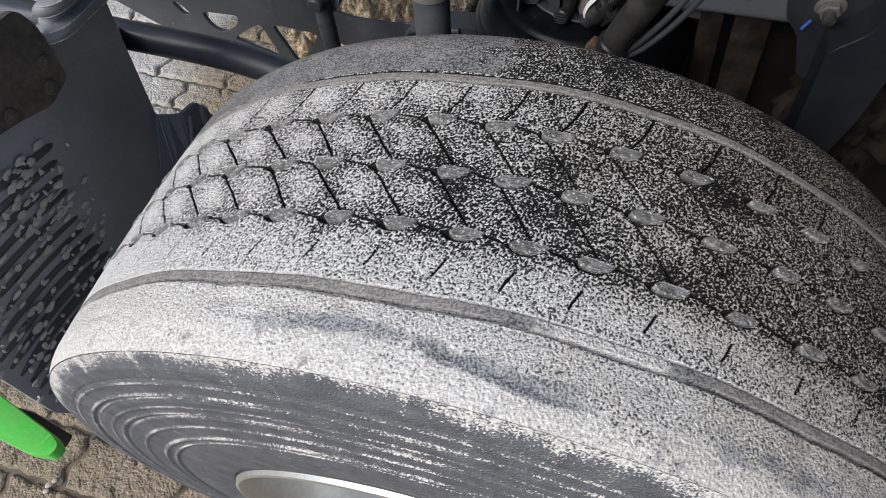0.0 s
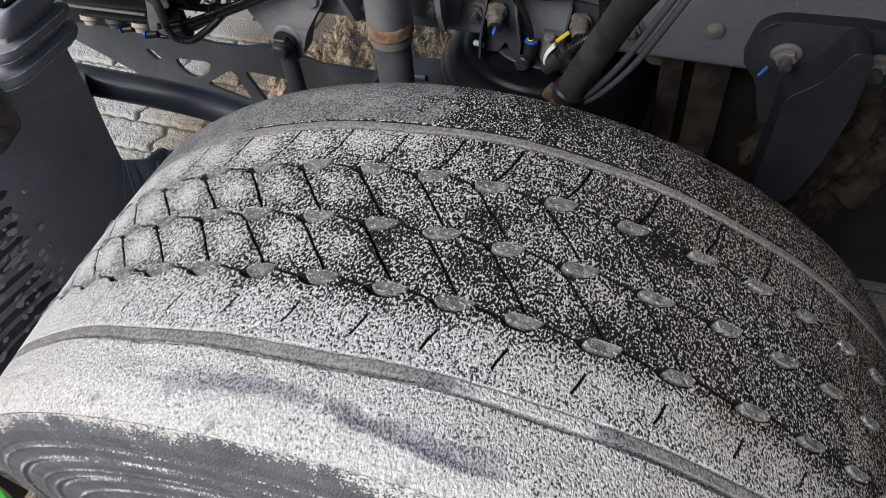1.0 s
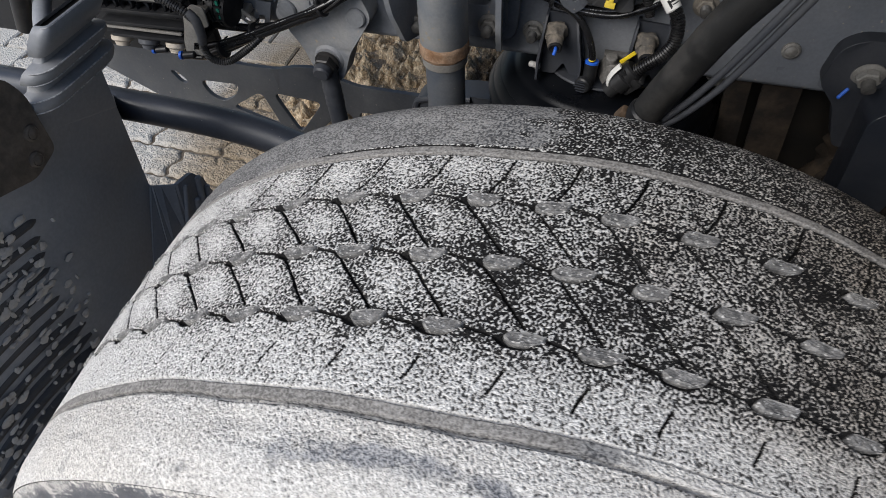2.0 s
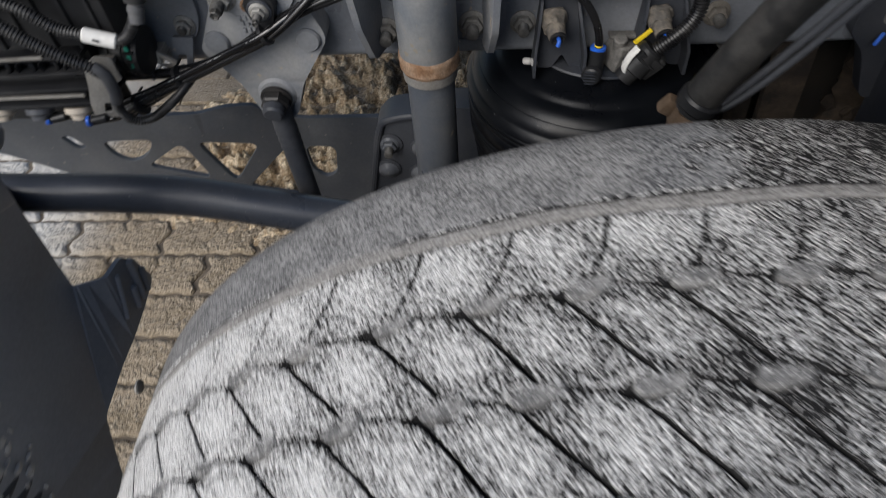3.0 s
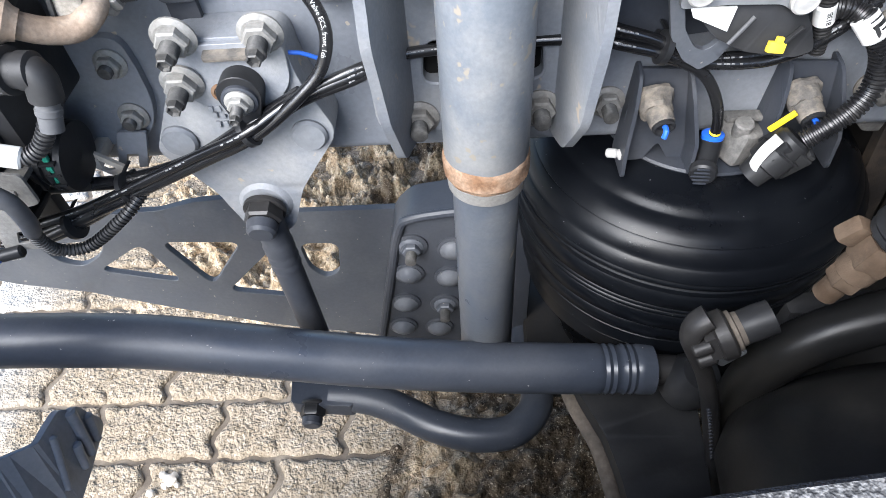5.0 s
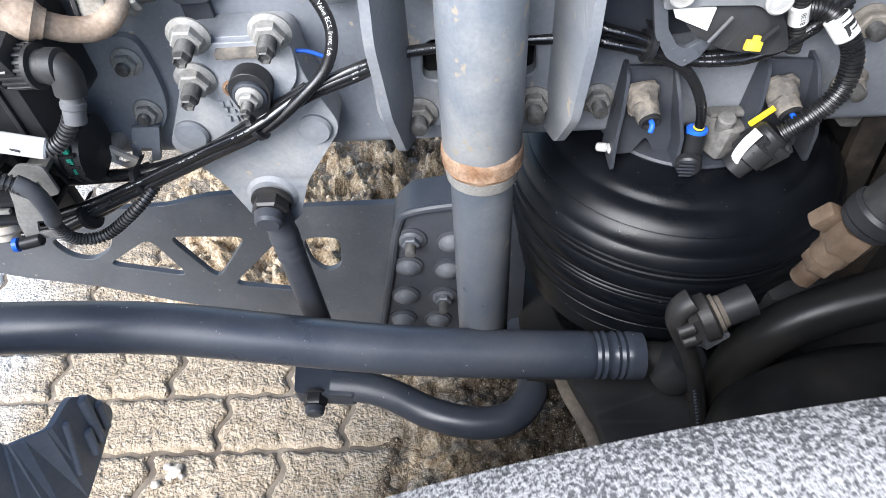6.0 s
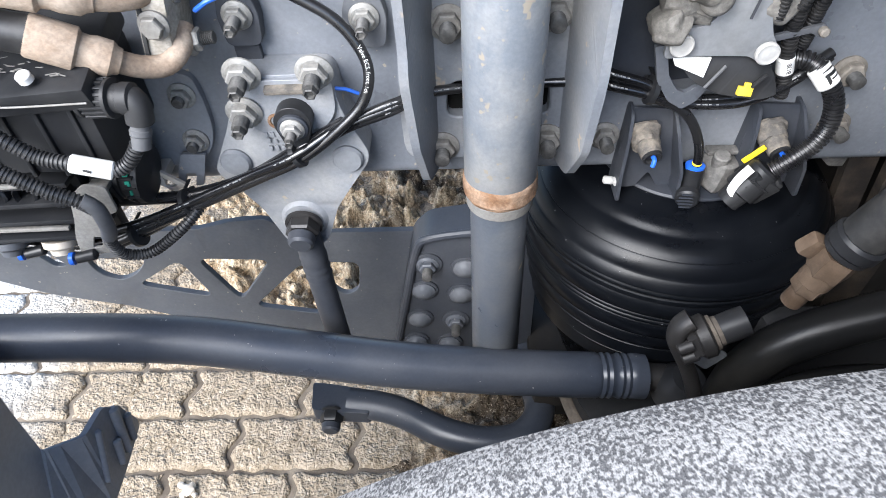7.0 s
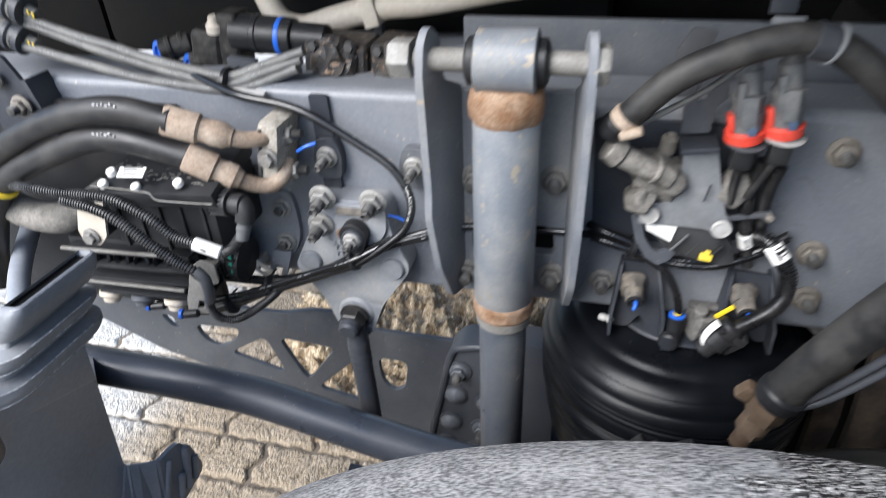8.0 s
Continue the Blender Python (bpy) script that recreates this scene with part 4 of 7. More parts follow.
def hook_bar():
    t = thing("stabiliser_bar", "black forged stabiliser bar end curving back under the truck", "stabiliser bar", at=(-0.1, 0.95, 0.24))
    path = spline([(-0.262, 0.999, 0.260), (-0.215, 0.992, 0.260), (-0.175, 0.978, 0.260), (-0.1258, 0.951, 0.260), (-0.085, 0.936, 0.260), (-0.0502, 0.9305, 0.260), (-0.0122, 0.9355, 0.260), (0.0163, 0.9585, 0.260), (0.0274, 0.992, 0.260), (0.020, 1.05, 0.262), (0.0, 1.30, 0.262)], 0.005)
    part("bar", sweep(path, 0.0225, 24), LINK, t)
    o = rounded([(-0.320, 1.028), (-0.3155, 0.981), (-0.300, 0.978), (-0.228, 0.972), (-0.225, 1.012), (-0.29, 1.024)], 0.006)
    part("flat_end", plate(o, [], lambda u, v, w: (u, v, 0.246 + w), 0.028, 0.004), LINK, t)
    part("end_bolt", join(lathe((-0.286, 0.984, 0.262), (0, -1, -0.12), [(0, 0.019), (0.003, 0.019), (0.004, 0.017)], 24), hexagon((-0.286, 0.981, 0.2615), (0, -1, -0.12), 0.0175, 0.016)), BLACK, t)
    part("bolt_end", rod((-0.286, 0.966, 0.2595), (-0.286, 0.952, 0.258), 0.0145, 0.0135, edge=0.003), DARKPT, t, "painted bolt end")
    return t


hook_bar()


# ---- slotted support plate and gusset ----
def slotted_plate():
    t = thing("support_plate", "dark grey steel support plate with triangular cut-outs", "support plate", at=(-0.4, 1.152, 0.3))
    k = 0.9
    top = [(-1.10, 0.585), (-0.90, 0.572), (-0.733, 0.559), (-0.60, 0.541), (-0.518, 0.543), (-0.462, 0.558), (-0.404, 0.562), (-0.385, 0.545), (-0.322, 0.528), (-0.149, 0.527), (-0.05, 0.527)]
    low = [(-0.05, 0.16), (-0.213, 0.19), (-0.403, 0.236), (-0.584, 0.304), (-0.709, 0.357), (-0.834, 0.392), (-0.935, 0.445), (-1.10, 0.53)]
    out = [(x * k, z * k) for x, z in top + low]
    hs = [
        rounded([(-0.575, 0.473), (-0.668, 0.412), (-0.542, 0.374)], 0.022),
        rounded([(-0.544, 0.475), (-0.418, 0.467), (-0.495, 0.363)], 0.022),
        rounded([(-0.369, 0.455), (-0.475, 0.346), (-0.352, 0.318), (-0.345, 0.44)], 0.022),
        rounded([(-0.330, 0.459), (-0.268, 0.456), (-0.278, 0.385), (-0.304, 0.371), (-0.325, 0.397)], 0.02),
        rounded([(-0.735, 0.480), (-0.627, 0.484), (-0.650, 0.446), (-0.691, 0.424), (-0.722, 0.440)], 0.03),
        rounded([(-0.812, 0.496), (-0.790, 0.496), (-0.768, 0.466), (-0.790, 0.462)], 0.016),
    ]
    part("plate", plate(rounded(out, 0.012, 3), [[(x * k, z * k) for x, z in h] for h in hs], facing(1.152, 0.01), 0.01, 0.0015), PLATEPT, t)
    return t


slotted_plate()


def gusset():
    t = thing("gusset_casting", "dark cast gusset with eight bolts", "casting", at=(-0.11, 1.09, 0.27))
    o = rounded([(-0.150, 0.505), (-0.127, 0.530), (-0.04, 0.542), (0.02, 0.542), (0.02, 0.25), (-0.200, 0.25), (-0.170, 0.405)], 0.012)
    part("body", plate(o, [], facing(1.088, 0.05), 0.05, 0.005), DARKPT, t)
    part("raised_rim", sweep(spline([(-0.196, 1.086, 0.26), (-0.166, 1.086, 0.405), (-0.146, 1.086, 0.50), (-0.125, 1.086, 0.524), (-0.04, 1.086, 0.536)], 0.006), 0.006, 10), DARKPT, t)
    for x, z in ((-0.132, 0.474), (-0.096, 0.348)):
        part("washer", lathe((x, 1.088, z), (0, -1, 0), [(0, 0.0205), (0.003, 0.0205), (0.004, 0.0185)], 28), DARKPT, t, "painted washer")
        nut(t, (x, 1.085, z), r=0.0112, stud=0.015, mat=PLATEPT)
    for x, z in ((-0.08, 0.465), (-0.14, 0.419), (-0.087, 0.409), (-0.15, 0.354), (-0.159, 0.297), (-0.107, 0.291)):
        part("washer", lathe((x, 1.088, z), (0, -1, 0), [(0, 0.0205), (0.003, 0.0205), (0.004, 0.0185)], 28), DARKPT, t, "painted washer")
        bolt(t, (x, 1.085, z), r=0.0125, mat=PLATEPT, dome=True)
    return t


gusset()


# ---- cast link bracket with its nuts and the link rod ----
def link_bracket():
    t = thing("link_bracket", "grey cast V-shaped bracket bolted to the rail", "bracket", at=(-0.26, 1.03, 0.6))
    o = rounded([(-0.292, 0.818), (-0.200, 0.818), (-0.196, 0.780), (-0.172, 0.722), (-0.196, 0.688), (-0.218, 0.655), (-0.236, 0.605), (-0.256, 0.592), (-0.282, 0.600), (-0.300, 0.655), (-0.322, 0.690), (-0.338, 0.708), (-0.306, 0.770)], 0.014)
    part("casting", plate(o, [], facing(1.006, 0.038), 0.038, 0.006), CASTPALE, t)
    pad = rounded([(-0.290, 0.8155), (-0.198, 0.8155), (-0.199, 0.778), (-0.225, 0.748), (-0.262, 0.748), (-0.296, 0.776)], 0.012)
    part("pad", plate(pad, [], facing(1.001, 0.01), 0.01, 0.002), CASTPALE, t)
    part("ledge", box((-0.236, 0.999, 0.808), (0.050, 0.012, 0.006), (8, 0, 0), 0.002), CAKED, t, "muddy ledge")
    part("rust_eye", lathe((-0.258, 1.0015, 0.772), (0, -1, 0), [(0, 0.0085), (0.0015, 0.0085), (0.002, 0.006), (0.0002, 0.005)], 20), RUST, t, "rusty open hole")
    for x, z in ((-0.312, 0.722), (-0.197, 0.722)):
        part("rivet", lathe((x, 1.007, z), (0, -1, 0), [(0, 0.0155), (0.004, 0.0160), (0.007, 0.0138), (0.008, 0.0001)], 28, caps=False), LIGHTPL, t, "round flat rivet head")
    for x, z in ((-0.278, 0.824), (-0.212, 0.824), (-0.286, 0.784)):
        nut(t, (x, 1.001, z), (0, -1, -0.12), 0.0124, 0.014, ZINC, "big zinc flange nut", True)
    drop = [(-0.2385 + 0.0178 * math.cos(radians(a)), 0.779 + 0.0178 * math.sin(radians(a))) for a in range(-15, 196, 15)] + [(-0.2450, 0.742), (-0.2410, 0.734), (-0.2340, 0.734), (-0.2310, 0.742)]
    m = part("rubber_mount", plate(drop, [], facing(0.984, 0.020), 0.020, 0.003), BLACK, t, "black rubber mount")
    part("mount_washer", lathe((-0.2385, 0.985, 0.776), (0, -1, -0.1), [(0, 0.0145), (0.003, 0.0145), (0.004, 0.0125), (0.003, 0.008)], 28), DARKPT, m, "dark grey washer")
    nut(m, (-0.2385, 0.982, 0.776), (0, -1, -0.1), 0.0082, 0.010, ZINC, "", True)
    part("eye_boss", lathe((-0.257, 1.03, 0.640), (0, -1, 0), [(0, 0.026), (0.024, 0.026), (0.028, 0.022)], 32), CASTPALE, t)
    part("eye_bolt", join(lathe((-0.257, 0.999, 0.640), (0, -1, -0.15), [(0, 0.0205), (0.004, 0.0205), (0.005, 0.018)], 28), hexagon((-0.257, 0.995, 0.640), (0, -1, -0.15), 0.0185, 0.015)), DARKST, t, "dark hex bolt")
    part("bolt_end", rod((-0.257, 0.982, 0.638), (-0.257, 0.967, 0.635), 0.0150, 0.0140, edge=0.003), DARKPT, t, "painted bolt end")
    for r in range(3):
        for k in range(4 - (r == 2)):
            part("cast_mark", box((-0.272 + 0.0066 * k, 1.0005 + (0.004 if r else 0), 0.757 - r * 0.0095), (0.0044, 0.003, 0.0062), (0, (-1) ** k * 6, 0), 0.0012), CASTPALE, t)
    return t


link_bracket()


def link_rod():
    t = thing("stabiliser_link", "grey painted stabiliser link rod", "link rod", at=(-0.25, 0.985, 0.41))
    path = [Vector((-0.256, 0.992, 0.640 - 0.23 * k / 60)) + Vector((0.012 * k / 60, -0.01 * k / 60, 0)) for k in range(61)]
    part("rod", sweep(path, lambda s, f: 0.0150 + (0.0011 if 0.04 < s < 0.075 and (s / 0.006) % 1 < 0.5 else 0.0), 20), DARKPT, t)
    return t


link_rod()


def rail_plate():
    t = thing("mounting_plate", "dark grey mounting plate with two small bolts", "plate", at=(-0.38, 1.036, 0.68))
    o = rounded([(-0.46, 0.690), (-0.362, 0.700), (-0.3455, 0.717), (-0.3370, 0.743), (-0.3375, 0.780), (-0.3420, 0.806), (-0.46, 0.812)], 0.012)
    part("plate", plate(o, [], facing(1.035, 0.009), 0.009, 0.002), PAINT, t)
    for x, z in ((-0.3595, 0.729), (-0.3565, 0.783)):
        nut(t, (x, 1.035, z), r=0.0098, stud=0.006, mat=ZINC)
    fork = rounded([(-0.3770, 0.7190), (-0.3505, 0.7175), (-0.3640, 0.6775), (-0.3735, 0.6760), (-0.3675, 0.6930), (-0.3785, 0.6935), (-0.3845, 0.6765), (-0.3930, 0.6770)], 0.002)
    part("clip", plate(fork, [], lambda u, v, w: (u, 1.024 + w, v), 0.004, 0.001), PAINT, t, "bent sheet clip")
    return t


rail_plate()
for x, z, w in ((-0.277, 0.866, 0.016), (-0.165, 0.860, 0.017)):
    t = thing("mount_foot", "dark grey steel mount foot with a bolt on the rail", "mount", "mount feet", at=(x, 1.04, z))
    o = rounded([(x - w, z - 0.03), (x + w, z - 0.03), (x + w * 1.2, z), (x + w * 0.8, z + 0.024), (x - w * 0.8, z + 0.024), (x - w * 1.2, z)], 0.008)
    part("body", plate(o, [], facing(1.028, 0.015), 0.015, 0.003), PLATEPT if x > -0.2 else DARKPT, t)
    if x < -0.2:
        part("strap", plate(rounded([(x - 0.014, z - 0.052), (x + 0.010, z - 0.052), (x + 0.006, z + 0.075), (x - 0.018, z + 0.075)], 0.003), [], facing(1.037, 0.006), 0.006, 0.001), DARKPT, t, "black painted strap")
    nut(t, (x, 1.028, z), (0, -1, -0.05), r=0.0098, stud=0.016, mat=ZINC, square=True)

# unseen slabs added over engine, rail and wheel to block light from above
cab = thing("cab_underside", "unseen dark slabs added over the truck to block light", "cab", at=(0.3, 1.8, 1.45))
part("floor_pan", box((1.15, 1.75, 1.50), (1.6, 1.3, 0.08), bevel=0.02), SHADEBLACK, cab)
part("engine_tunnel", box((-0.50, 1.34, 1.50), (1.66, 0.44, 0.08), bevel=0.02), SHADEBLACK, cab)
part("wheel_arch", box((0.25, 1.18, 1.31), (2.10, 0.70, 0.03), bevel=0.01), SHADEBLACK, cab)
part("arch_front", box((0.65, 0.63, 1.31), (1.30, 0.36, 0.03), bevel=0.01), SHADEBLACK, cab)
part("rear_apron", box((1.10, 0.82, 1.23), (1.2, 1.24, 0.05), bevel=0.02), SHADEBLACK, cab)


# ---- mudguard in front of the wheel ----
# dirt brown, taken darker for the shade around the hanging straps
CAKED = worn("shaded_caked_dirt", (0.012, 0.009, 0.007), (0.065, 0.047, 0.031), 0.9, fine=140, amount=0.9, relief=0.9, big=26)
FLAKE = worn("dry_mud", (0.34, 0.33, 0.315), (0.60, 0.585, 0.55), 0.9, fine=300, relief=0.5, big=30)


def mudguard():
    t = thing("mudguard", "black plastic mudguard with ribbed liner, spattered with mud", "mudguard", at=(-0.56, 0.6, 0.12))
    out = rounded([(0.60, 0.73), (0.815, 0.725), (0.83, 0.62), (0.960, 0.545), (0.921, 0.501), (0.838, 0.432), (0.850, 0.424), (0.868, 0.414), (0.893, 0.409), (0.914, 0.404), (0.927, 0.378), (0.934, 0.374), (0.939, 0.342), (0.946, 0.318), (0.940, 0.304), (0.915, 0.301), (0.885, 0.297), (0.840, 0.294), (0.780, 0.296), (0.70, 0.290), (0.66, 0.22), (0.60, 0.10), (0.50, 0.06), (0.42, 0.06), (0.34, 0.10), (0.305, 0.20), (0.305, 0.38), (0.36, 0.57), (0.48, 0.68)], 0.009)

    def skin(u, v, w):
        fold = max(0.0, u - 0.778 - 0.15 * max(0.0, v - 0.40)) * min(1.0, max(0.0, (v - 0.415) / 0.03))
        return (-0.560 + w + 0.10 * max(0, v - 0.45) - 0.10 * max(0, 0.62 - u) - 0.95 * fold, u, v)

    part("panel", plate(out, [], skin, 0.008, 0.002), GUARD, t)
    flakes = []
    rng3 = random.Random(4)
    for k in range(14):
        pts = []
        for j in range(17):
            u = 0.325 + (0.285 - 0.06 * (k / 13)) * j / 16
            v = 0.606 - 0.028 * k + 0.012 * math.sin(j * 0.2)
            top = 0.38 + (u - 0.305) * 2.2 if u < 0.40 else 0.60 + (u - 0.40) * 0.7
            if v < top - 0.03:
                pts.append(skin(u, v, 0.0035))
        if len(pts) > 2:
            part("liner_rib", sweep(spline(pts, 0.012), lambda s, f: 0.0040 + 0.0060 * min(1.0, 4 * f + 0.3, 8 - 8 * f), 10), LINER, t, "dark moulded liner rib")
            for _ in range(16):
                q = Vector(pts[rng3.randrange(len(pts))]) + Vector((0.0115, rng3.uniform(-0.02, 0.02), rng3.uniform(-0.02, 0.02)))
                c = bmesh.new()
                bmesh.ops.create_icosphere(c, subdivisions=1, radius=1)
                sy, sz = rng3.uniform(0.002, 0.011), rng3.uniform(0.002, 0.008)
                for w in c.verts:
                    k_ = 1 + 0.5 * noise.noise(w.co * 1.7 + q * 90)
                    w.co = q + Vector((w.co.x * 0.003, w.co.y * sy * k_, w.co.z * sz * k_))
                flakes.append(c)
    tagged(part("dried_mud", join(*flakes), FLAKE, t, "dried grey mud flakes"), kind="stuff")
    for (ya, za), (yb, zb), r in (((0.921, 0.388), (0.899, 0.310), 0.0075), ((0.934, 0.352), (0.918, 0.308), 0.0065), ((0.896, 0.352), (0.880, 0.312), 0.0065), ((0.884, 0.398), (0.846, 0.330), 0.005)):
        part("flap_rib", rod((-0.551, ya, za), (-0.550, yb, zb), r, r * 0.8, edge=0.003), GUARD, t)
    # corrugated rubber cover: a stack of rounded lips
    lips = [(0.716, -0.020), (0.726, -0.012), (0.730, 0.002), (0.734, 0.006), (0.742, 0.0075), (0.749, 0.005), (0.752, -0.003), (0.754, -0.013), (0.762, -0.016), (0.765, -0.009), (0.768, -0.005), (0.777, -0.003), (0.784, -0.006), (0.787, -0.014), (0.789, -0.024), (0.797, -0.027), (0.800, -0.020), (0.804, -0.016), (0.820, -0.014), (0.833, -0.017), (0.839, -0.022), (0.840, -0.025), (0.834, -0.027)]
    hx, hy, rc, n = 0.038, 0.074, 0.030, 7

    def flare(z):
        """The stack widens towards its cap."""
        return -0.008 + (z - 0.7335) * 0.41 if z < 0.7685 else 0.0065 + (z - 0.7685) * 0.62

    bm = bmesh.new()
    loops = []
    for z, off in lips:
        ring = []
        for sx, sy, a0 in ((1, 1, 0), (-1, 1, 90), (-1, -1, 180), (1, -1, 270)):
            for k in range(n + 1):
                a = radians(a0 + 90.0 * k / n)
                x, y = sx * (hx - rc) + (rc + off) * math.cos(a), sy * (hy - rc) + (rc + off) * math.sin(a)
                x = (x if sx > 0 else -0.004) + flare(z)
                ring.append(bm.verts.new((-0.490 - hx + x + 0.04 * (y + 0.02), 0.757 + y + 0.12 * (z - 0.74), z + 0.05 * (x - hx))))
        loops.append(ring)
    for a, b in zip(loops, loops[1:]):
        for k in range(len(a)):
            j = (k + 1) % len(a)
            bm.faces.new((a[k], a[j], b[j], b[k]))
    bm.faces.new(loops[0])
    # flat cap on the last ring, near-black for the shade of a hollow
    shade_cap = bmesh.new()
    shade_cap.faces.new([shade_cap.verts.new(v.co) for v in loops[-1]])
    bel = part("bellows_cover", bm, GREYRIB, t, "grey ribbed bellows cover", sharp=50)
    part("cover_inside", shade_cap, SHADEBLACK, bel, "near-black cap standing for the hollow's shade")
    # pale lines on the lip edges: scuffs together with a painted edge highlight
    for z, off in ((0.7505, 0.005), (0.7335, 0.006), (0.7855, -0.006), (0.7685, -0.0045), (0.838, -0.022)):
        pts = []
        for k in range(26):
            a = -hy + rc + (2 * hy - 2 * rc) * min(1.0, max(0.0, (k - 7) / 18))
            if k < 7:
                b = radians(270 + 90.0 * k / 7)
                x, y = hx - rc + (rc + off) * math.cos(b), -hy + rc + (rc + off) * math.sin(b)
            else:
                x, y = hx + off, a
            x += flare(z)
            pts.append(Vector((-0.490 - hx + x + 0.04 * (y + 0.02), 0.757 + y + 0.12 * (z - 0.74), z + 0.05 * (x - hx))))
        part("worn_edge", sweep(pts, 0.0011, 6), SCUFFSHINE, bel, "pale edge line, part scuff and part painted shine")
    part("side_plate", plate(rounded([(0.46, 0.715), (0.57, 0.688), (0.626, 0.668), (0.674, 0.680), (0.679, 0.765), (0.665, 0.80), (0.46, 0.82)], 0.012), [], lambda u, v, w: (-0.552 + 0.03 + w, u, v), 0.01, 0.002), MUDDY, t, "muddy brown side plate")
    for y, z in ((0.565, 0.705), (0.655, 0.722), (0.640, 0.690)):
        bolt(t, (-0.512, y, z), (1, 0, 0), 0.008, MUDDY, dome=True)
    bolt(t, (-0.552, 0.775, 0.235), (1, 0, 0), 0.009, DULLZ, dome=True)
    part("stay", tube([(-0.58, 0.78, 0.66), (-0.70, 0.90, 0.70), (-0.80, 1.05, 0.72)], 0.014), GUARD, t)
    part("lower_strip", box((-0.585, 0.58, 0.04), (0.03, 0.30, 0.10), bevel=0.01), GUARD, t)
    return t


mudguard()
step_edge = thing("step_corner", "bright green plastic corner of a cab step", "step", at=(-0.65, 0.27, 0.0))
part("corner", plate(rounded([(-0.80, 0.325), (-0.60, 0.275), (-0.575, 0.262), (-0.578, 0.240), (-0.62, 0.232), (-0.80, 0.252)], 0.010), [], lambda u, v, w: (u, v, 0.125 + w - (u + 0.58) * 0.12), 0.03, 0.006), GREEN, step_edge)
part("foot", box((-0.70, 0.29, 0.06), (0.05, 0.03, 0.14), bevel=0.006), BLACK, step_edge)

# unseen arched shell, added to keep light off the right side
rear = thing("rear_mudguard", "unseen shell added behind the wheel to block light", "mudguard", at=(0.95, 0.6, 0.1))
path = [Vector((0.194 + 0.70 * math.sin(a), 0.55, 0.40 + 0.66 * math.cos(a))) for a in [radians(29 + 7 * k) for k in range(14)]]
bm = bmesh.new()
ra = [[bm.verts.new((p.x + d, y, p.z)) for d, y in ((0, 0.16), (0, 0.97), (0.012, 0.97), (0.012, 0.16))] for p in path]
for a, b in zip(ra, ra[1:]):
    for k in range(4):
        bm.faces.new((a[k], a[(k + 1) % 4], b[(k + 1) % 4], b[k]))
bm.faces.new(ra[0])
bm.faces.new(ra[-1])
part("shell", bm, GUARD, rear)
part("stay", tube([(0.86, 0.93, 0.60), (0.88, 1.0, 0.66), (0.88, 1.06, 0.74)], 0.016), GUARD, rear)


HANGER = worn("hanger_paint", (0.017, 0.020, 0.027), (0.045, 0.046, 0.050), 0.45, fine=220, amount=0.6)


def rear_bracket():
    t = thing("hanger_bracket", "dark painted hanger bracket on the rail with a blue-tipped bolt", "bracket", at=(0.51, 1.03, 0.5))
    o = rounded([(0.462, 0.700), (0.468, 0.752), (0.490, 0.768), (0.600, 0.772), (0.660, 0.765), (0.665, 0.700), (0.625, 0.672), (0.56, 0.60), (0.515, 0.60), (0.49, 0.67)], 0.012)
    part("base_plate", plate(o, [], facing(1.020, 0.024), 0.024, 0.005), HANGER, t)
    w_ = rounded([(0.520, 0.690), (0.556, 0.725), (0.574, 0.772), (0.598, 0.772), (0.610, 0.68), (0.605, 0.58), (0.592, 0.50), (0.535, 0.50), (0.528, 0.60)], 0.012)
    part("web", plate(w_, [], facing(0.962, 0.064), 0.064, 0.010), HANGER, t)
    for x in (0.513, 0.624):
        nut(t, (x, 1.020, 0.722), (0, -1, -0.25), 0.014, 0.014, DULLZ)
        part("blue_tip", rod((x - 0.018, 1.008, 0.706), (x - 0.028, 1.000, 0.694), 0.0025), BLUE, t, "blue paint stick mark")
    return t


rear_bracket()
for x0, x1, w0 in ((0.371, 0.389, 0.017), (0.432, 0.447, 0.026)):
    strap = thing("rubber_strap", "brown dirt-caked strap hanging below the rail", "strap", "hanging straps", at=(x0, 1.07, 0.4))
    bm = plate(rounded([(x0 - w0, 0.690), (x0 + w0, 0.690), (x1 + w0, 0.50), (x1 + w0 * 0.7, 0.30), (x1 - w0 * 0.8, 0.30), (x1 - w0, 0.50)], 0.008), [], facing(1.066, 0.014), 0.014, 0.003)
    part("band", bm, CAKED, strap)
lumps = thing("dirt_crust", "brown crust of dirt caked below the hanger bracket", "dirt", at=(0.62, 1.1, 0.5))
bm = bmesh.new()
bmesh.ops.create_icosphere(bm, subdivisions=5, radius=1)
for v in bm.verts:
    k = 1 + 0.35 * noise.noise(v.co * 2.5) + 0.22 * noise.noise(v.co * 7) + 0.10 * noise.noise(v.co * 16)
    v.co = Vector((0.66 + v.co.x * 0.11 * k, 1.10 + v.co.y * 0.08 * k, 0.52 + v.co.z * 0.16 * k))
part("crust", bm, CAKED, lumps)


DUSTRUB = worn("dusty_rubber", (0.020, 0.020, 0.021), (0.085, 0.083, 0.080), 0.42, fine=240, amount=0.8, big=30)
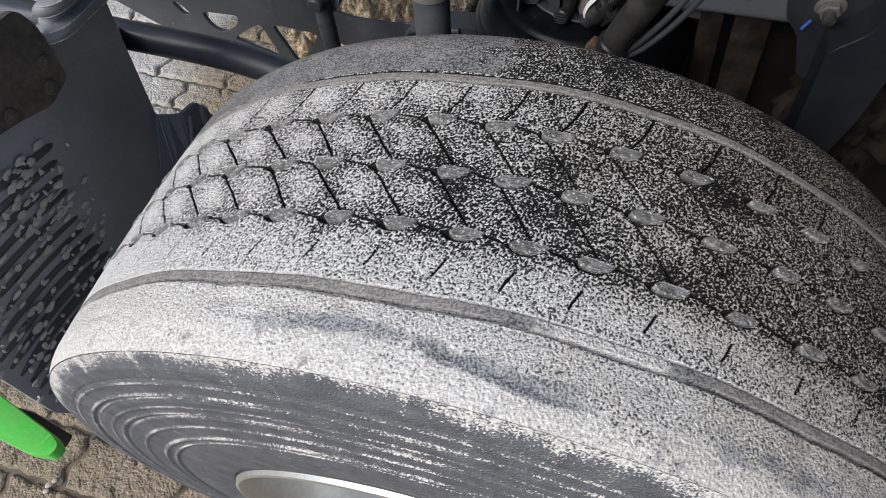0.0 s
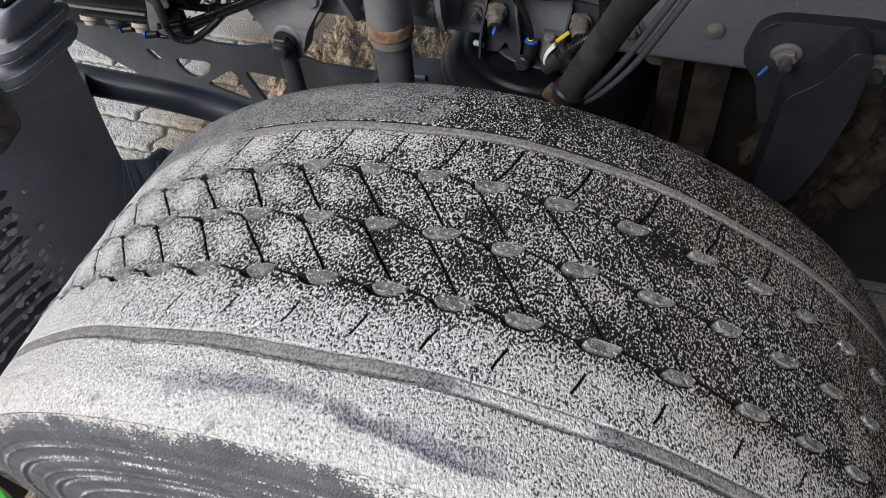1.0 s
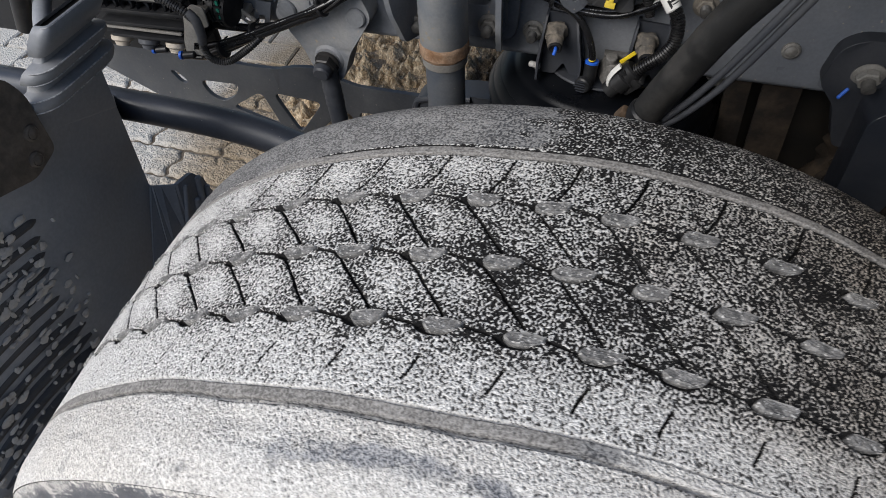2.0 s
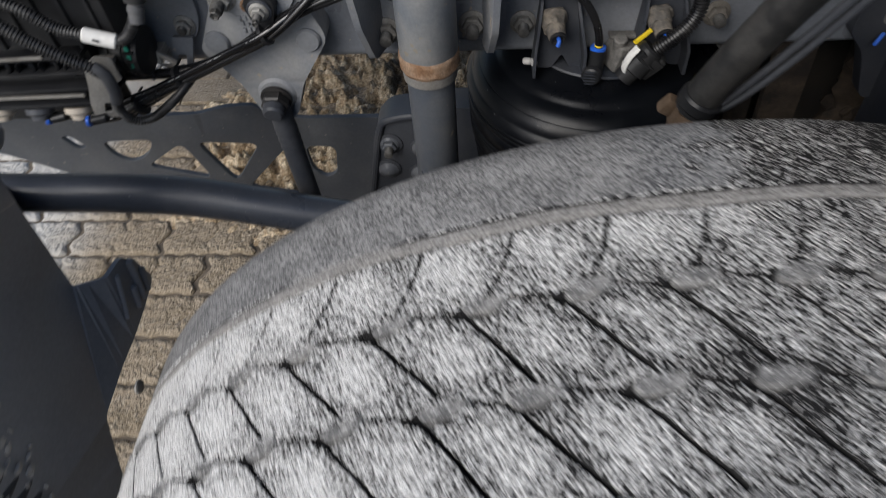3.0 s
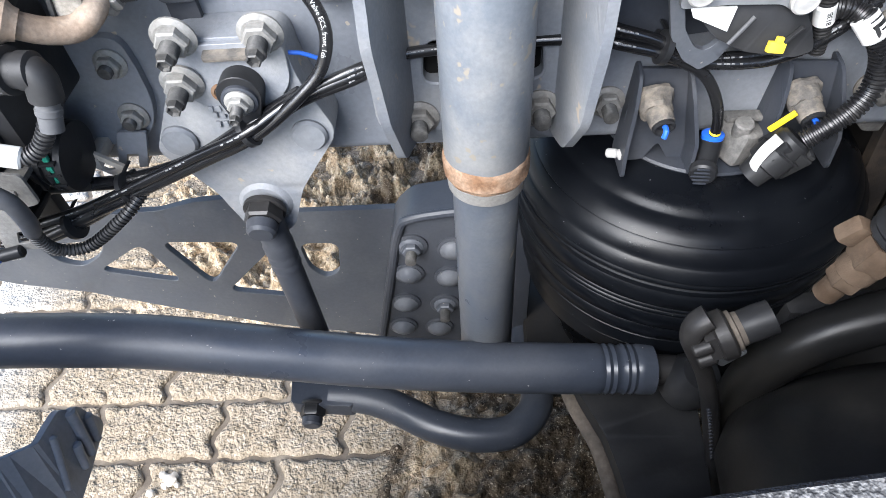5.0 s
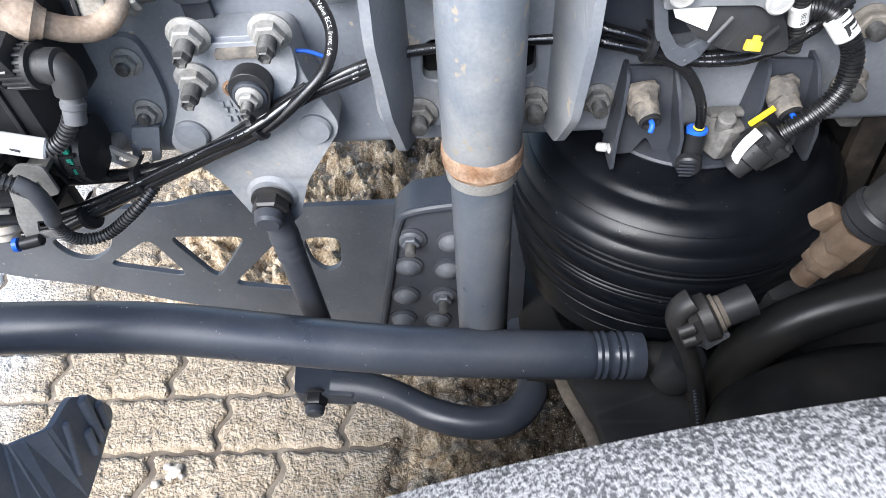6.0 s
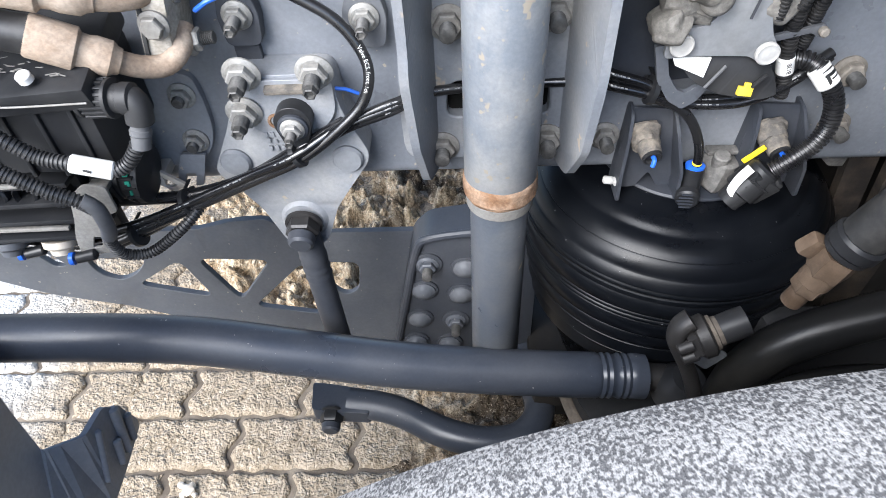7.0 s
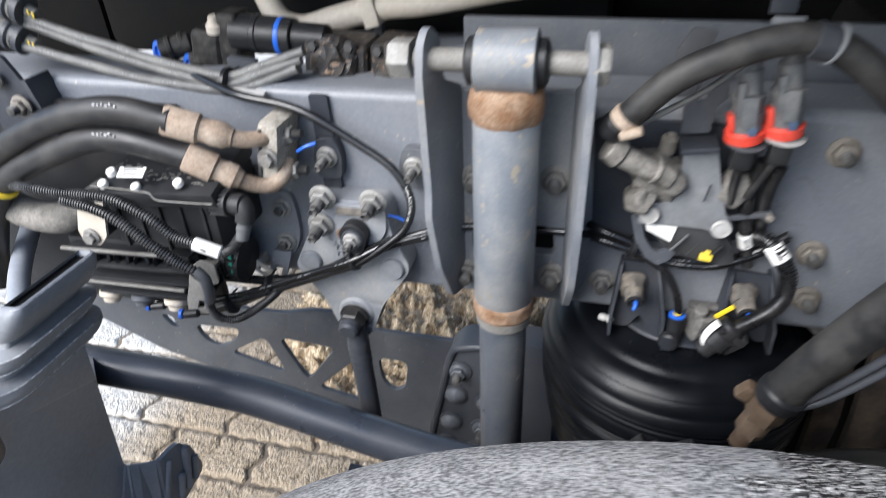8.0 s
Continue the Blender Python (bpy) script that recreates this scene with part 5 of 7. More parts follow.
# ---- hydraulic hoses with their clamp block ----
def hydraulic_hose(points, fitting, stub, label):
    t = thing("hydraulic_hose", label, "hose", "hydraulic hoses", at=points[0])
    part("hose", tube(points, 0.0155, 20), RUBBER, t)
    a, b = Vector(fitting[0]), Vector(fitting[1])
    n = (b - a).length
    f = part("crimp_fitting", lathe(a, b - a, [(0, 0.0160), (0.002, 0.0172), (n * 0.50, 0.0174), (n * 0.54, 0.0140), (n * 0.62, 0.0136), (n * 0.70, 0.0150), (n * 0.88, 0.0150), (n * 0.94, 0.0120), (n, 0.0108)], 28), FITTING, t, "clay-coloured dusty crimp fitting")
    part("bent_pipe", tube(stub, 0.0096, 18), FITTING, f, "dusty bent steel pipe")
    for j in range(6):
        part("print_bar", box(Vector(points[-2]) + Vector((-0.012 + 0.0052 * j, -0.0126, 0.0096 + 0.0004 * j - 0.0006 * j * (j % 2))), (0.0034 - 0.0008 * (j % 3), 0.0016, 0.0020), (-35, 20, 0), 0), MARK, t)
    return t


hydraulic_hose([(-0.83, 0.95, 0.74), (-0.760, 0.945, 0.82), (-0.672, 0.935, 0.886), (-0.563, 0.93, 0.937), (-0.478, 0.93, 0.954), (-0.415, 0.938, 0.940)], ((-0.425, 0.938, 0.942), (-0.356, 0.958, 0.916)), [(-0.360, 0.956, 0.917), (-0.344, 0.968, 0.910), (-0.330, 0.982, 0.908), (-0.324, 1.000, 0.910)], "thick black hydraulic hose with a dusty fitting above the valve block")
hydraulic_hose([(-0.80, 0.95, 0.66), (-0.760, 0.945, 0.74), (-0.690, 0.935, 0.838), (-0.579, 0.93, 0.896), (-0.492, 0.93, 0.919), (-0.400, 0.940, 0.896)], ((-0.409, 0.938, 0.899), (-0.356, 0.955, 0.864)), [(-0.360, 0.954, 0.866), (-0.346, 0.966, 0.853), (-0.330, 0.976, 0.849), (-0.318, 0.986, 0.858), (-0.318, 1.004, 0.868)], "thick black hydraulic hose with a rusty fitting above the valve block")
CLAMPMET = worn("dusty_clamp", (0.30, 0.27, 0.225), (0.44, 0.41, 0.36), 0.75, grain=0.25, fine=260, amount=0.9, relief=0.5, big=50)
blk = thing("clamp_block", "pale dusty metal pipe clamp block on the rail", "clamp", at=(-0.32, 1.0, 0.87))
part("block", box((-0.330, 1.008, 0.882), (0.028, 0.062, 0.090), (0, 10, 0), 0.009, seg=2), CLAMPMET, blk)
part("split", box((-0.338, 0.976, 0.882), (0.003, 0.003, 0.076), (0, 10, 0), 0.0), INK, blk, "dark parting line")
bolt(blk, (-0.328, 0.977, 0.884), r=0.0085, mat=DULLZ)
for z in (0.905, 0.858):
    nut(blk, (-0.314, 1.0, z), (1, 0, 0.1), 0.0095, 0.012, DULLZ)
bm = tube([(-0.300, 0.998, 0.885), (-0.288, 0.995, 0.893), (-0.276, 1.0, 0.896)], 0.0022, 8)
part("paint_mark", bm, BLUE, blk, "blue wire tie")
clampl = thing("hose_clamp_band", "yellow band round the hoses", "band", at=(-0.70, 0.93, 0.82))
part("band", lathe((-0.692, 0.935, 0.838), (-0.6, -0.05, -0.75), [(-0.004, 0.0188), (-0.003, 0.0205), (0.003, 0.0205), (0.004, 0.0188)], 24), YELLOW, clampl)
old = thing("old_pipe", "dusty grey curved pipe behind the valve block", "pipe", at=(-0.66, 0.97, 0.80))
part("pipe", tube([(-0.80, 0.98, 0.86), (-0.73, 0.96, 0.800), (-0.66, 0.955, 0.782), (-0.62, 0.970, 0.790), (-0.60, 1.01, 0.80)], 0.021, 18), BRASS, old)


# ---- valve block, module and wiring on the rail ----
def valve_block():
    t = thing("valve_block", "black plastic valve block with white capped screws", "valve block", at=(-0.46, 0.97, 0.77))
    part("body", box((-0.462, 0.985, 0.812), (0.150, 0.105, 0.085), (0, 0, 0), 0.006), BLACK, t)
    for k in range(5):
        part("wall_rib", box((-0.522 + 0.030 * k, 0.932, 0.806), (0.004, 0.006, 0.074), bevel=0.001), BLACK, t)
    lid = part("lid", box((-0.450, 0.965, 0.862), (0.160, 0.105, 0.022), (14, -4, 0), 0.005), BLACK, t, "worn black lid with pale scuffs")
    rng2 = random.Random(21)
    bms = []
    for k in range(130):
        x, s = rng2.uniform(-0.522, -0.378), rng2.uniform(0.002, 0.007)
        bms.append(box((x, 0.925 + rng2.uniform(0, 0.06), 0.870 + rng2.uniform(-0.001, 0.001)), (s * 1.3, 0.0007, 0.0007), (14, -4, rng2.uniform(-35, 35)), 0))
    tagged(part("scuffs", join(*bms), DULLZ, lid, "pale dried scuffs"), kind="stuff")
    for x, z in ((-0.501, 0.885), (-0.519, 0.868), (-0.474, 0.868), (-0.415, 0.878), (-0.394, 0.862)):
        part("screw_cap", lathe((x, 0.922, z - 0.010), (0, -0.35, 1), [(0.002, 0.0058), (0.0075, 0.0058), (0.0088, 0.0046), (0.0092, 0.0001)], 18, caps=False), LABEL, t, "white screw cap")
    part("rim_line", tube([(-0.532, 0.915, 0.862), (-0.500, 0.914, 0.862), (-0.470, 0.914, 0.861), (-0.452, 0.913, 0.860), (-0.446, 0.912, 0.853), (-0.425, 0.912, 0.852), (-0.372, 0.913, 0.853)], 0.0009, 8), DULLZ, t, "pale worn lid edge")
    lb = part("sticker", box((-0.474, 0.921, 0.8815), (0.036, 0.014, 0.001), (30, -4, 0), 0), LABEL, t, "white printed sticker")
    for k in range(4):
        part("print_bar", box((-0.476 + 0.003 * (k % 2), 0.9165 + 0.0029 * k, 0.8800 + 0.0017 * k), (0.026 - 0.004 * (k % 3), 0.0011, 0.0012), (30, -4, 0), 0), INK, lb)
    c = part("connector", lathe((-0.392, 0.934, 0.846), (1, -0.08, -0.02), [(0, 0.0115), (0.003, 0.0150), (0.005, 0.0164), (0.008, 0.0164), (0.009, 0.0142), (0.028, 0.0142), (0.029, 0.0164), (0.032, 0.0164), (0.033, 0.0120), (0.038, 0.0120), (0.039, 0.0132), (0.048, 0.0132), (0.050, 0.0095)], 32), BLACK, t, "ribbed black connector")
    for k in range(18):
        a = math.tau * k / 18
        part("grip", box((-0.3735, 0.9325 + 0.0148 * math.cos(a), 0.8456 + 0.0148 * math.sin(a)), (0.020, 0.0030, 0.0026), (math.degrees(a), 0, 0), 0.0007), BLACK, c)
    part("elbow", tube([(-0.350, 0.9305, 0.845), (-0.3455, 0.930, 0.8445), (-0.3425, 0.928, 0.839), (-0.3445, 0.926, 0.826)], 0.0112, 20), BLACK, c)
    part("boot", lathe((-0.3440, 0.9265, 0.829), (-0.13, -0.18, -0.62), [(0, 0.0075), (0.002, 0.0078), (0.009, 0.0078), (0.010, 0.0088), (0.014, 0.0088), (0.015, 0.0080), (0.026, 0.0078)], 22), GREYPL, c, "grey rubber boot")
    return t


valve_block()


def module():
    t = thing("control_module", "black control module with stacked ribs and brackets", "control module", at=(-0.54, 0.98, 0.66))
    part("body", box((-0.545, 1.000, 0.716), (0.200, 0.09, 0.085), (0, -2, 0), 0.005), BLACK, t)
    # black sheet over the rail stands in for the shadow of the cab
    part("back_plate", box((-0.73, 1.034, 0.755), (0.50, 0.016, 0.33), (0, 0, 0), 0.004), BLACK, t)
    for k in range(4):
        part("shelf", box((-0.540 + 0.006 * k, 0.960, 0.750 - 0.022 * k), (0.190 - 0.008 * k, 0.05, 0.006), (0, -2, 0), 0.002), BLACK, t)
    for k in range(6):
        part("socket", lathe((-0.615 + 0.030 * k, 0.955, 0.735 - 0.003 * (k % 2)), (0, -1, 0.2), [(0, 0.012), (0.014, 0.012), (0.016, 0.010), (0.010, 0.0085)], 18, caps=False), BLACK, t)
    part("bright_strip", box((-0.565, 0.935, 0.752), (0.150, 0.004, 0.0042), (0, -2, 0), 0.001), DULLZ, t, "bright metal strip")
    part("bright_strip", box((-0.560, 0.940, 0.695), (0.180, 0.005, 0.0042), (0, -1, 0), 0.001), DULLZ, t, "bright metal strip")
    for k in range(3):
        part("plug", lathe((-0.600 + 0.052 * k, 0.950, 0.672), (0, -0.5, -1), [(0, 0.017), (0.007, 0.0165), (0.010, 0.012), (0.016, 0.010)], 20), BEIGE if k != 1 else GREYPL, t)
    r = part("round_housing", lathe((-0.445, 0.988, 0.730), (1, -0.02, -0.10), [(0, 0.020), (0.003, 0.0255), (0.014, 0.0265), (0.015, 0.0245), (0.018, 0.0245), (0.019, 0.0270), (0.030, 0.0275), (0.031, 0.0255), (0.035, 0.0255), (0.036, 0.0300), (0.041, 0.0310), (0.0415, 0.0285), (0.0445, 0.0285), (0.045, 0.0310), (0.050, 0.0300), (0.051, 0.022), (0.053, 0.0001)], 40, caps=False), BLACK, t, "ribbed round housing")
    for z in (0.746, 0.7345, 0.7235):
        part("teal_seal", box((-0.4025 - 0.1 * (0.746 - z), 0.9600 - 0.04 * (0.746 - z), z), (0.0050, 0.004, 0.0062), (0, 0, 0), 0.001), TEAL, r, "green seal")
        part("slot_edge", box((-0.4030, 0.9588, z - 0.0050), (0.0130, 0.006, 0.0024), (0, 0, 0), 0.0008), BLACK, r)
    for k in range(3):
        part("rib", box((-0.432 + 0.012 * k, 0.9610, 0.722), (0.0030, 0.006, 0.020), (0, -6, 0), 0.001), BLACK, r)
    for x, y, z in ((-0.538, 0.945, 0.656), (-0.470, 0.925, 0.668)):
        b = part("push_fitting", rod((x, y, z), (x + 0.020, y + 0.004, z + 0.002), 0.0058), BLACK, t)
        part("blue_collar", lathe((x - 0.002, y, z), (-1, -0.2, 0.05), [(0, 0.0066), (0.004, 0.0066), (0.005, 0.004)], 20), BLUE, b, "blue release collar")
    return t


module()
tag = thing("sensor_tab", "pale metal tab with a bolt on the valve block", "tab", at=(-0.545, 0.91, 0.80))
part("tab", plate(rounded([(-0.556, 0.838), (-0.545, 0.846), (-0.543, 0.826), (-0.531, 0.826), (-0.529, 0.848), (-0.516, 0.848), (-0.530, 0.795), (-0.545, 0.780), (-0.566, 0.785), (-0.570, 0.800)], 0.004), [], facing(0.908, 0.004), 0.004, 0.001), BEIGE, tag)
bolt(tag, (-0.551, 0.908, 0.794), r=0.0075, mat=DULLZ)
part("arm", box((-0.54, 0.935, 0.800), (0.02, 0.05, 0.012), bevel=0.002), BLACK, tag)

clipb = thing("cable_clip", "pale zinc cable clip plate", "clip", at=(-0.43, 0.93, 0.70))
part("plate", plate(rounded([(-0.446, 0.742), (-0.428, 0.756), (-0.408, 0.753), (-0.408, 0.722), (-0.424, 0.718), (-0.433, 0.690), (-0.428, 0.668), (-0.468, 0.668), (-0.464, 0.690), (-0.455, 0.712)], 0.005), [rounded([(-0.446, 0.690), (-0.438, 0.690), (-0.442, 0.676), (-0.452, 0.676)], 0.002)], facing(0.932, 0.003), 0.003, 0.0008), DULLZ, clipb)
part("arm", box((-0.43, 0.955, 0.735), (0.02, 0.05, 0.006), bevel=0.002), DULLZ, clipb)


def cable(name, label, points, r, mat=None, corr=False, category="cable", marks=0, cuff=None):
    t = thing(name, label, category, "wiring on the rail", at=points[0])
    part("sheath", conduit(points, r) if corr else tube(points, r, 12), mat or (DUSTRUB if corr else LINE), t)
    if cuff:
        part("cuff", rod(cuff[0], cuff[1], cuff[2]), BLACK, t, "black end cuff")
    if marks:
        path = spline(points, 0.004)
        bms = []
        for k in range(marks):
            i = int((0.12 + 0.76 * k / max(1, marks - 1)) * (len(path) - 2))
            d = (path[i + 1] - path[i]).normalized()
            p = path[i] + Vector((0, -0.8, 0.55)).normalized() * (r * 0.96)
            q = d.to_track_quat("X", "Z").to_euler()
            q = [math.degrees(a) for a in q]
            off = -0.010
            for j in range(6):
                n = (0.0022, 0.0036, 0.0016, 0.0030, 0.0026, 0.0018)[(j + k) % 6]
                if (j + k) % 5:
                    bms.append(box(p + d * off, (n, 0.0011, 0.0009), q, 0))
                off += n + 0.0011
        tagged(part("print", join(*bms), MARK, t, "white printed marks"), kind="stuff")
    return t


c1 = cable("conduit", "black corrugated conduit with a white sleeve", [(-0.66, 0.925, 0.846), (-0.617, 0.91, 0.855), (-0.579, 0.908, 0.853), (-0.519, 0.908, 0.853), (-0.489, 0.906, 0.848), (-0.453, 0.905, 0.829), (-0.430, 0.906, 0.808), (-0.4043, 0.906, 0.7999), (-0.3917, 0.907, 0.7944), (-0.3779, 0.910, 0.7880), (-0.3657, 0.915, 0.7910), (-0.3567, 0.919, 0.8005), (-0.3515, 0.922, 0.8090)], 0.0066, None, True, "conduit")
part("sleeve", rod((-0.4070, 0.9060, 0.8010), (-0.3760, 0.9105, 0.7880), 0.0082), LABEL, c1, "white printed sleeve")
part("print_bar", box((-0.392, 0.9000, 0.7960), (0.006, 0.001, 0.006), (30, 20, 0), 0), INK, c1)
cable("conduit", "dusty black corrugated conduit over the module", [(-0.57, 0.905, 0.845), (-0.535, 0.903, 0.840), (-0.510, 0.902, 0.832), (-0.492, 0.902, 0.820), (-0.463, 0.902, 0.794), (-0.438, 0.903, 0.774), (-0.418, 0.905, 0.760), (-0.410, 0.910, 0.745)], 0.0070, DUSTRUB, True, "conduit")
cable("rubber_elbow", "grey rubber elbow on the conduit", [(-0.416, 0.906, 0.760), (-0.408, 0.908, 0.748), (-0.412, 0.914, 0.720), (-0.420, 0.920, 0.703)], 0.0072, GREYPL, False, "elbow")
cable("conduit", "black corrugated conduit looping under the cables", [(-0.4222, 0.925, 0.7059), (-0.4300, 0.930, 0.6837), (-0.4276, 0.938, 0.6590), (-0.4057, 0.948, 0.6520), (-0.3731, 0.960, 0.6710), (-0.3565, 0.975, 0.6825), (-0.350, 0.99, 0.688)], 0.0060, None, True, "conduit")
for k in range(3):
    o = 0.0100 * k
    cable("cable", "black printed air line along the rail", [(-0.560, 0.975, 0.640 - o * 0.3), (-0.484, 0.972, 0.632 + o), (-0.424, 0.975, 0.652 + o * 0.8), (-0.363, 0.982 - o * 0.4, 0.682 + o * 0.6), (-0.290, 0.985 - o * 0.4, 0.714 + o * 0.6), (-0.238, 0.985 - o * 0.5, 0.741 + o * 0.5), (-0.192, 0.992, 0.766 + o * 0.3), (-0.142, 1.002, 0.780 + o * 0.4), (-0.112, 1.022, 0.785), (-0.04, 1.03, 0.786), (0.02, 1.028, 0.788), (0.058, 1.024, 0.790)], 0.0044 + 0.0006 * (k % 2), None, False, "cable", 9)
cable("cable", "thick black cable along the rail", [(-0.50, 0.985, 0.690), (-0.416, 0.990, 0.688), (-0.363, 0.990, 0.692), (-0.299, 0.990, 0.712), (-0.240, 0.988, 0.747), (-0.192, 0.995, 0.772)], 0.0066, None, False, "cable")
LOOP = [(-0.470, 1.062, 0.956), (-0.430, 1.042, 0.951), (-0.371, 1.014, 0.945), (-0.295, 1.010, 0.932), (-0.223, 1.008, 0.893), (-0.183, 1.004, 0.866), (-0.163, 0.998, 0.830), (-0.170, 0.992, 0.797), (-0.195, 0.985, 0.772), (-0.236, 0.980, 0.742), (-0.290, 0.980, 0.716), (-0.40, 0.975, 0.668), (-0.470, 0.968, 0.640)]
loop_cable = cable("cable", "black printed sensor cable looping over the rail", LOOP, 0.0052, None, False, "cable")
cable("wire", "thin blue wire behind the nuts", [(-0.205, 1.01, 0.800), (-0.190, 1.012, 0.798), (-0.178, 1.016, 0.790)], 0.0018, BLUE, False, "wire")
for c, d, r in (((-0.366, 0.984, 0.6885), (1, 0, 0.42), 0.0128), ((-0.240, 0.984, 0.745), (1, 0, 0.5), 0.0125), ((-0.428, 0.972, 0.655), (1, 0, 0.4), 0.0125)):
    tt = thing("cable_tie", "black plastic cable tie round the cables", "cable tie", "cable ties", at=c)
    tie(tt, c, d, r, "band")
small = thing("sheet_clip", "pale folded sheet clip between the cables", "clip", at=(-0.40, 0.99, 0.69))
part("frame", plate(rounded([(-0.424, 0.712), (-0.408, 0.722), (-0.372, 0.692), (-0.388, 0.684)], 0.003), [rounded([(-0.417, 0.708), (-0.408, 0.714), (-0.382, 0.693), (-0.390, 0.690)], 0.002)], facing(1.005, 0.004), 0.004, 0.0008), BEIGE, small)
part("stem", box((-0.40, 1.024, 0.70), (0.012, 0.04, 0.012), bevel=0.002), BEIGE, small)

# ---- above the rail: lines, fittings and a pale pipe ----
LIGHTZ = worn("pale_zinc", (0.42, 0.415, 0.40), (0.3, 0.28, 0.25), 0.6, fine=300)
NYLON = worn("dusty_nylon", (0.10, 0.10, 0.098), (0.25, 0.245, 0.225), 0.5, fine=260, amount=0.8, big=25)
for pts in ([(-0.76, 1.06, 1.050), (-0.711, 1.055, 1.033), (-0.670, 1.055, 1.016), (-0.607, 1.055, 0.996), (-0.564, 1.055, 0.986), (-0.516, 1.055, 0.972), (-0.463, 1.055, 0.961), (-0.417, 1.055, 0.953), (-0.392, 1.057, 0.955), (-0.372, 1.060, 0.962), (-0.305, 1.066, 0.984)],
            [(-0.76, 1.058, 1.041), (-0.707, 1.055, 1.022), (-0.663, 1.055, 1.006), (-0.574, 1.055, 0.978), (-0.489, 1.055, 0.956), (-0.416, 1.050, 0.944), (-0.390, 1.052, 0.947), (-0.372, 1.055, 0.954), (-0.310, 1.066, 0.974)],
            [(-0.76, 1.070, 1.040), (-0.705, 1.067, 1.018), (-0.660, 1.066, 1.000), (-0.574, 1.066, 0.970), (-0.489, 1.066, 0.950), (-0.416, 1.063, 0.942), (-0.385, 1.066, 0.944), (-0.315, 1.068, 0.962)],
            [(-0.76, 1.054, 1.002), (-0.711, 1.050, 0.988), (-0.670, 1.050, 0.978), (-0.604, 1.050, 0.963), (-0.533, 1.050, 0.948), (-0.465, 1.048, 0.941), (-0.411, 1.046, 0.939), (-0.374, 1.052, 0.943), (-0.315, 1.062, 0.964)]):
    cable("air_line", "dusty grey printed air line above the rail", pts, 0.0062, NYLON, False, "air line", 7)
t = thing("cable_tie", "black plastic cable tie round the air lines", "cable tie", "cable ties", at=(-0.41, 1.05, 0.95))
tie(t, (-0.408, 1.054, 0.946), (1, 0, -0.05), 0.017, "band")
for j, (x, z) in enumerate(((-0.655, 1.020), (-0.672, 0.982))):
    t = thing("hose_sleeve", "dark dusty sleeve at the end of the air lines", "sleeve", "sleeves", at=(x, 1.06, z))
    part("sleeve", rod((x - 0.11, 1.06, z + 0.044), (x - 0.028, 1.056, z + 0.010), 0.019, 0.018), PORTCAST, t)
    part("ring", lathe((x - 0.044, 1.057, z + 0.017), (1, 0, -0.42), [(0, 0.018), (0.003, 0.0215), (0.009, 0.0215), (0.012, 0.0185), (0.018, 0.0185), (0.020, 0.0205), (0.026, 0.0205), (0.028, 0.014)], 24), DARKPT, t)
    part("tip", lathe((x - 0.016, 1.056, z + 0.006), (1, 0, -0.42), [(0, 0.009), (0.002, 0.0085), (0.012, 0.0078)], 16), NYLON, t)
    for k in range(2):
        part("mark", box((x - 0.009 + 0.006 * k, 1.0475, z + 0.006 - 0.0025 * k), (0.0025, 0.001, 0.008), (20, 20, 0), 0), YELLOW, t, "pale yellow mark")
t = thing("frame_bracket", "dark bracket with a dusty nut at the rail end", "bracket", at=(-0.69, 1.0, 0.93))
part("plate", plate(rounded([(-0.735, 0.985), (-0.690, 0.985), (-0.660, 0.930), (-0.652, 0.880), (-0.735, 0.880)], 0.006), [], facing(1.006, 0.006), 0.006, 0.001), DARKPT, t)
part("flange", box((-0.660, 1.026, 0.915), (0.008, 0.042, 0.08), (0, -14, 0), 0.002), DARKPT, t)
nut(t, (-0.679, 1.000, 0.921), r=0.0105, stud=0.010, mat=DUSTNUT)
nut(t, (-0.705, 1.000, 0.955), r=0.0085, stud=0.008, mat=DUSTNUT)
t = thing("air_manifold", "black air manifold with blue collars above the rail", "manifold", at=(-0.48, 1.13, 0.93))
GRIMYBL = worn("grimy_plastic", (0.011, 0.011, 0.011), (0.075, 0.068, 0.06), 0.55, fine=260, amount=0.8, big=55, relief=0.4, spec=0.3)
part("body", join(box((-0.470, 1.135, 0.962), (0.045, 0.05, 0.060), (0, 8, 0), 0.012, seg=3), box((-0.435, 1.135, 0.975), (0.030, 0.044, 0.078), (0, 4, 0), 0.008, seg=3)), GRIMYBL, t)
part("arm", join(rod((-0.43, 1.13, 0.987), (-0.345, 1.13, 0.982), 0.024), rod((-0.40, 1.13, 0.985), (-0.391, 1.13, 0.9845), 0.0255), rod((-0.35, 1.13, 0.983), (-0.30, 1.13, 0.980), 0.019)), BLACK, t)
part("arm_ring", lathe((-0.366, 1.13, 0.983), (1, 0, -0.06), [(0, 0.024), (0.001, 0.0246), (0.006, 0.0246), (0.007, 0.024)], 28), BLUE, t, "blue ring")
for x, z, r in ((-0.545, 0.962, 0.0150), (-0.502, 0.946, 0.0150)):
    b = part("branch", join(rod((x + 0.040, 1.137, z + 0.006), (x + 0.004, 1.117, z), r), rod((x + 0.018, 1.125, z + 0.002), (x + 0.012, 1.121, z + 0.001), r * 1.18), rod((x + 0.032, 1.135, z + 0.005), (x + 0.026, 1.131, z + 0.004), r * 1.12)), GRIMYBL, t)
    part("collar", lathe((x + 0.004, 1.117, z), (-0.45, -0.85, 0.15), [(0, r * 0.92), (0.005, r * 0.92), (0.006, r * 0.80), (0.0055, r * 0.45), (0.002, r * 0.42)], 24), BLUE, b, "blue release collar")
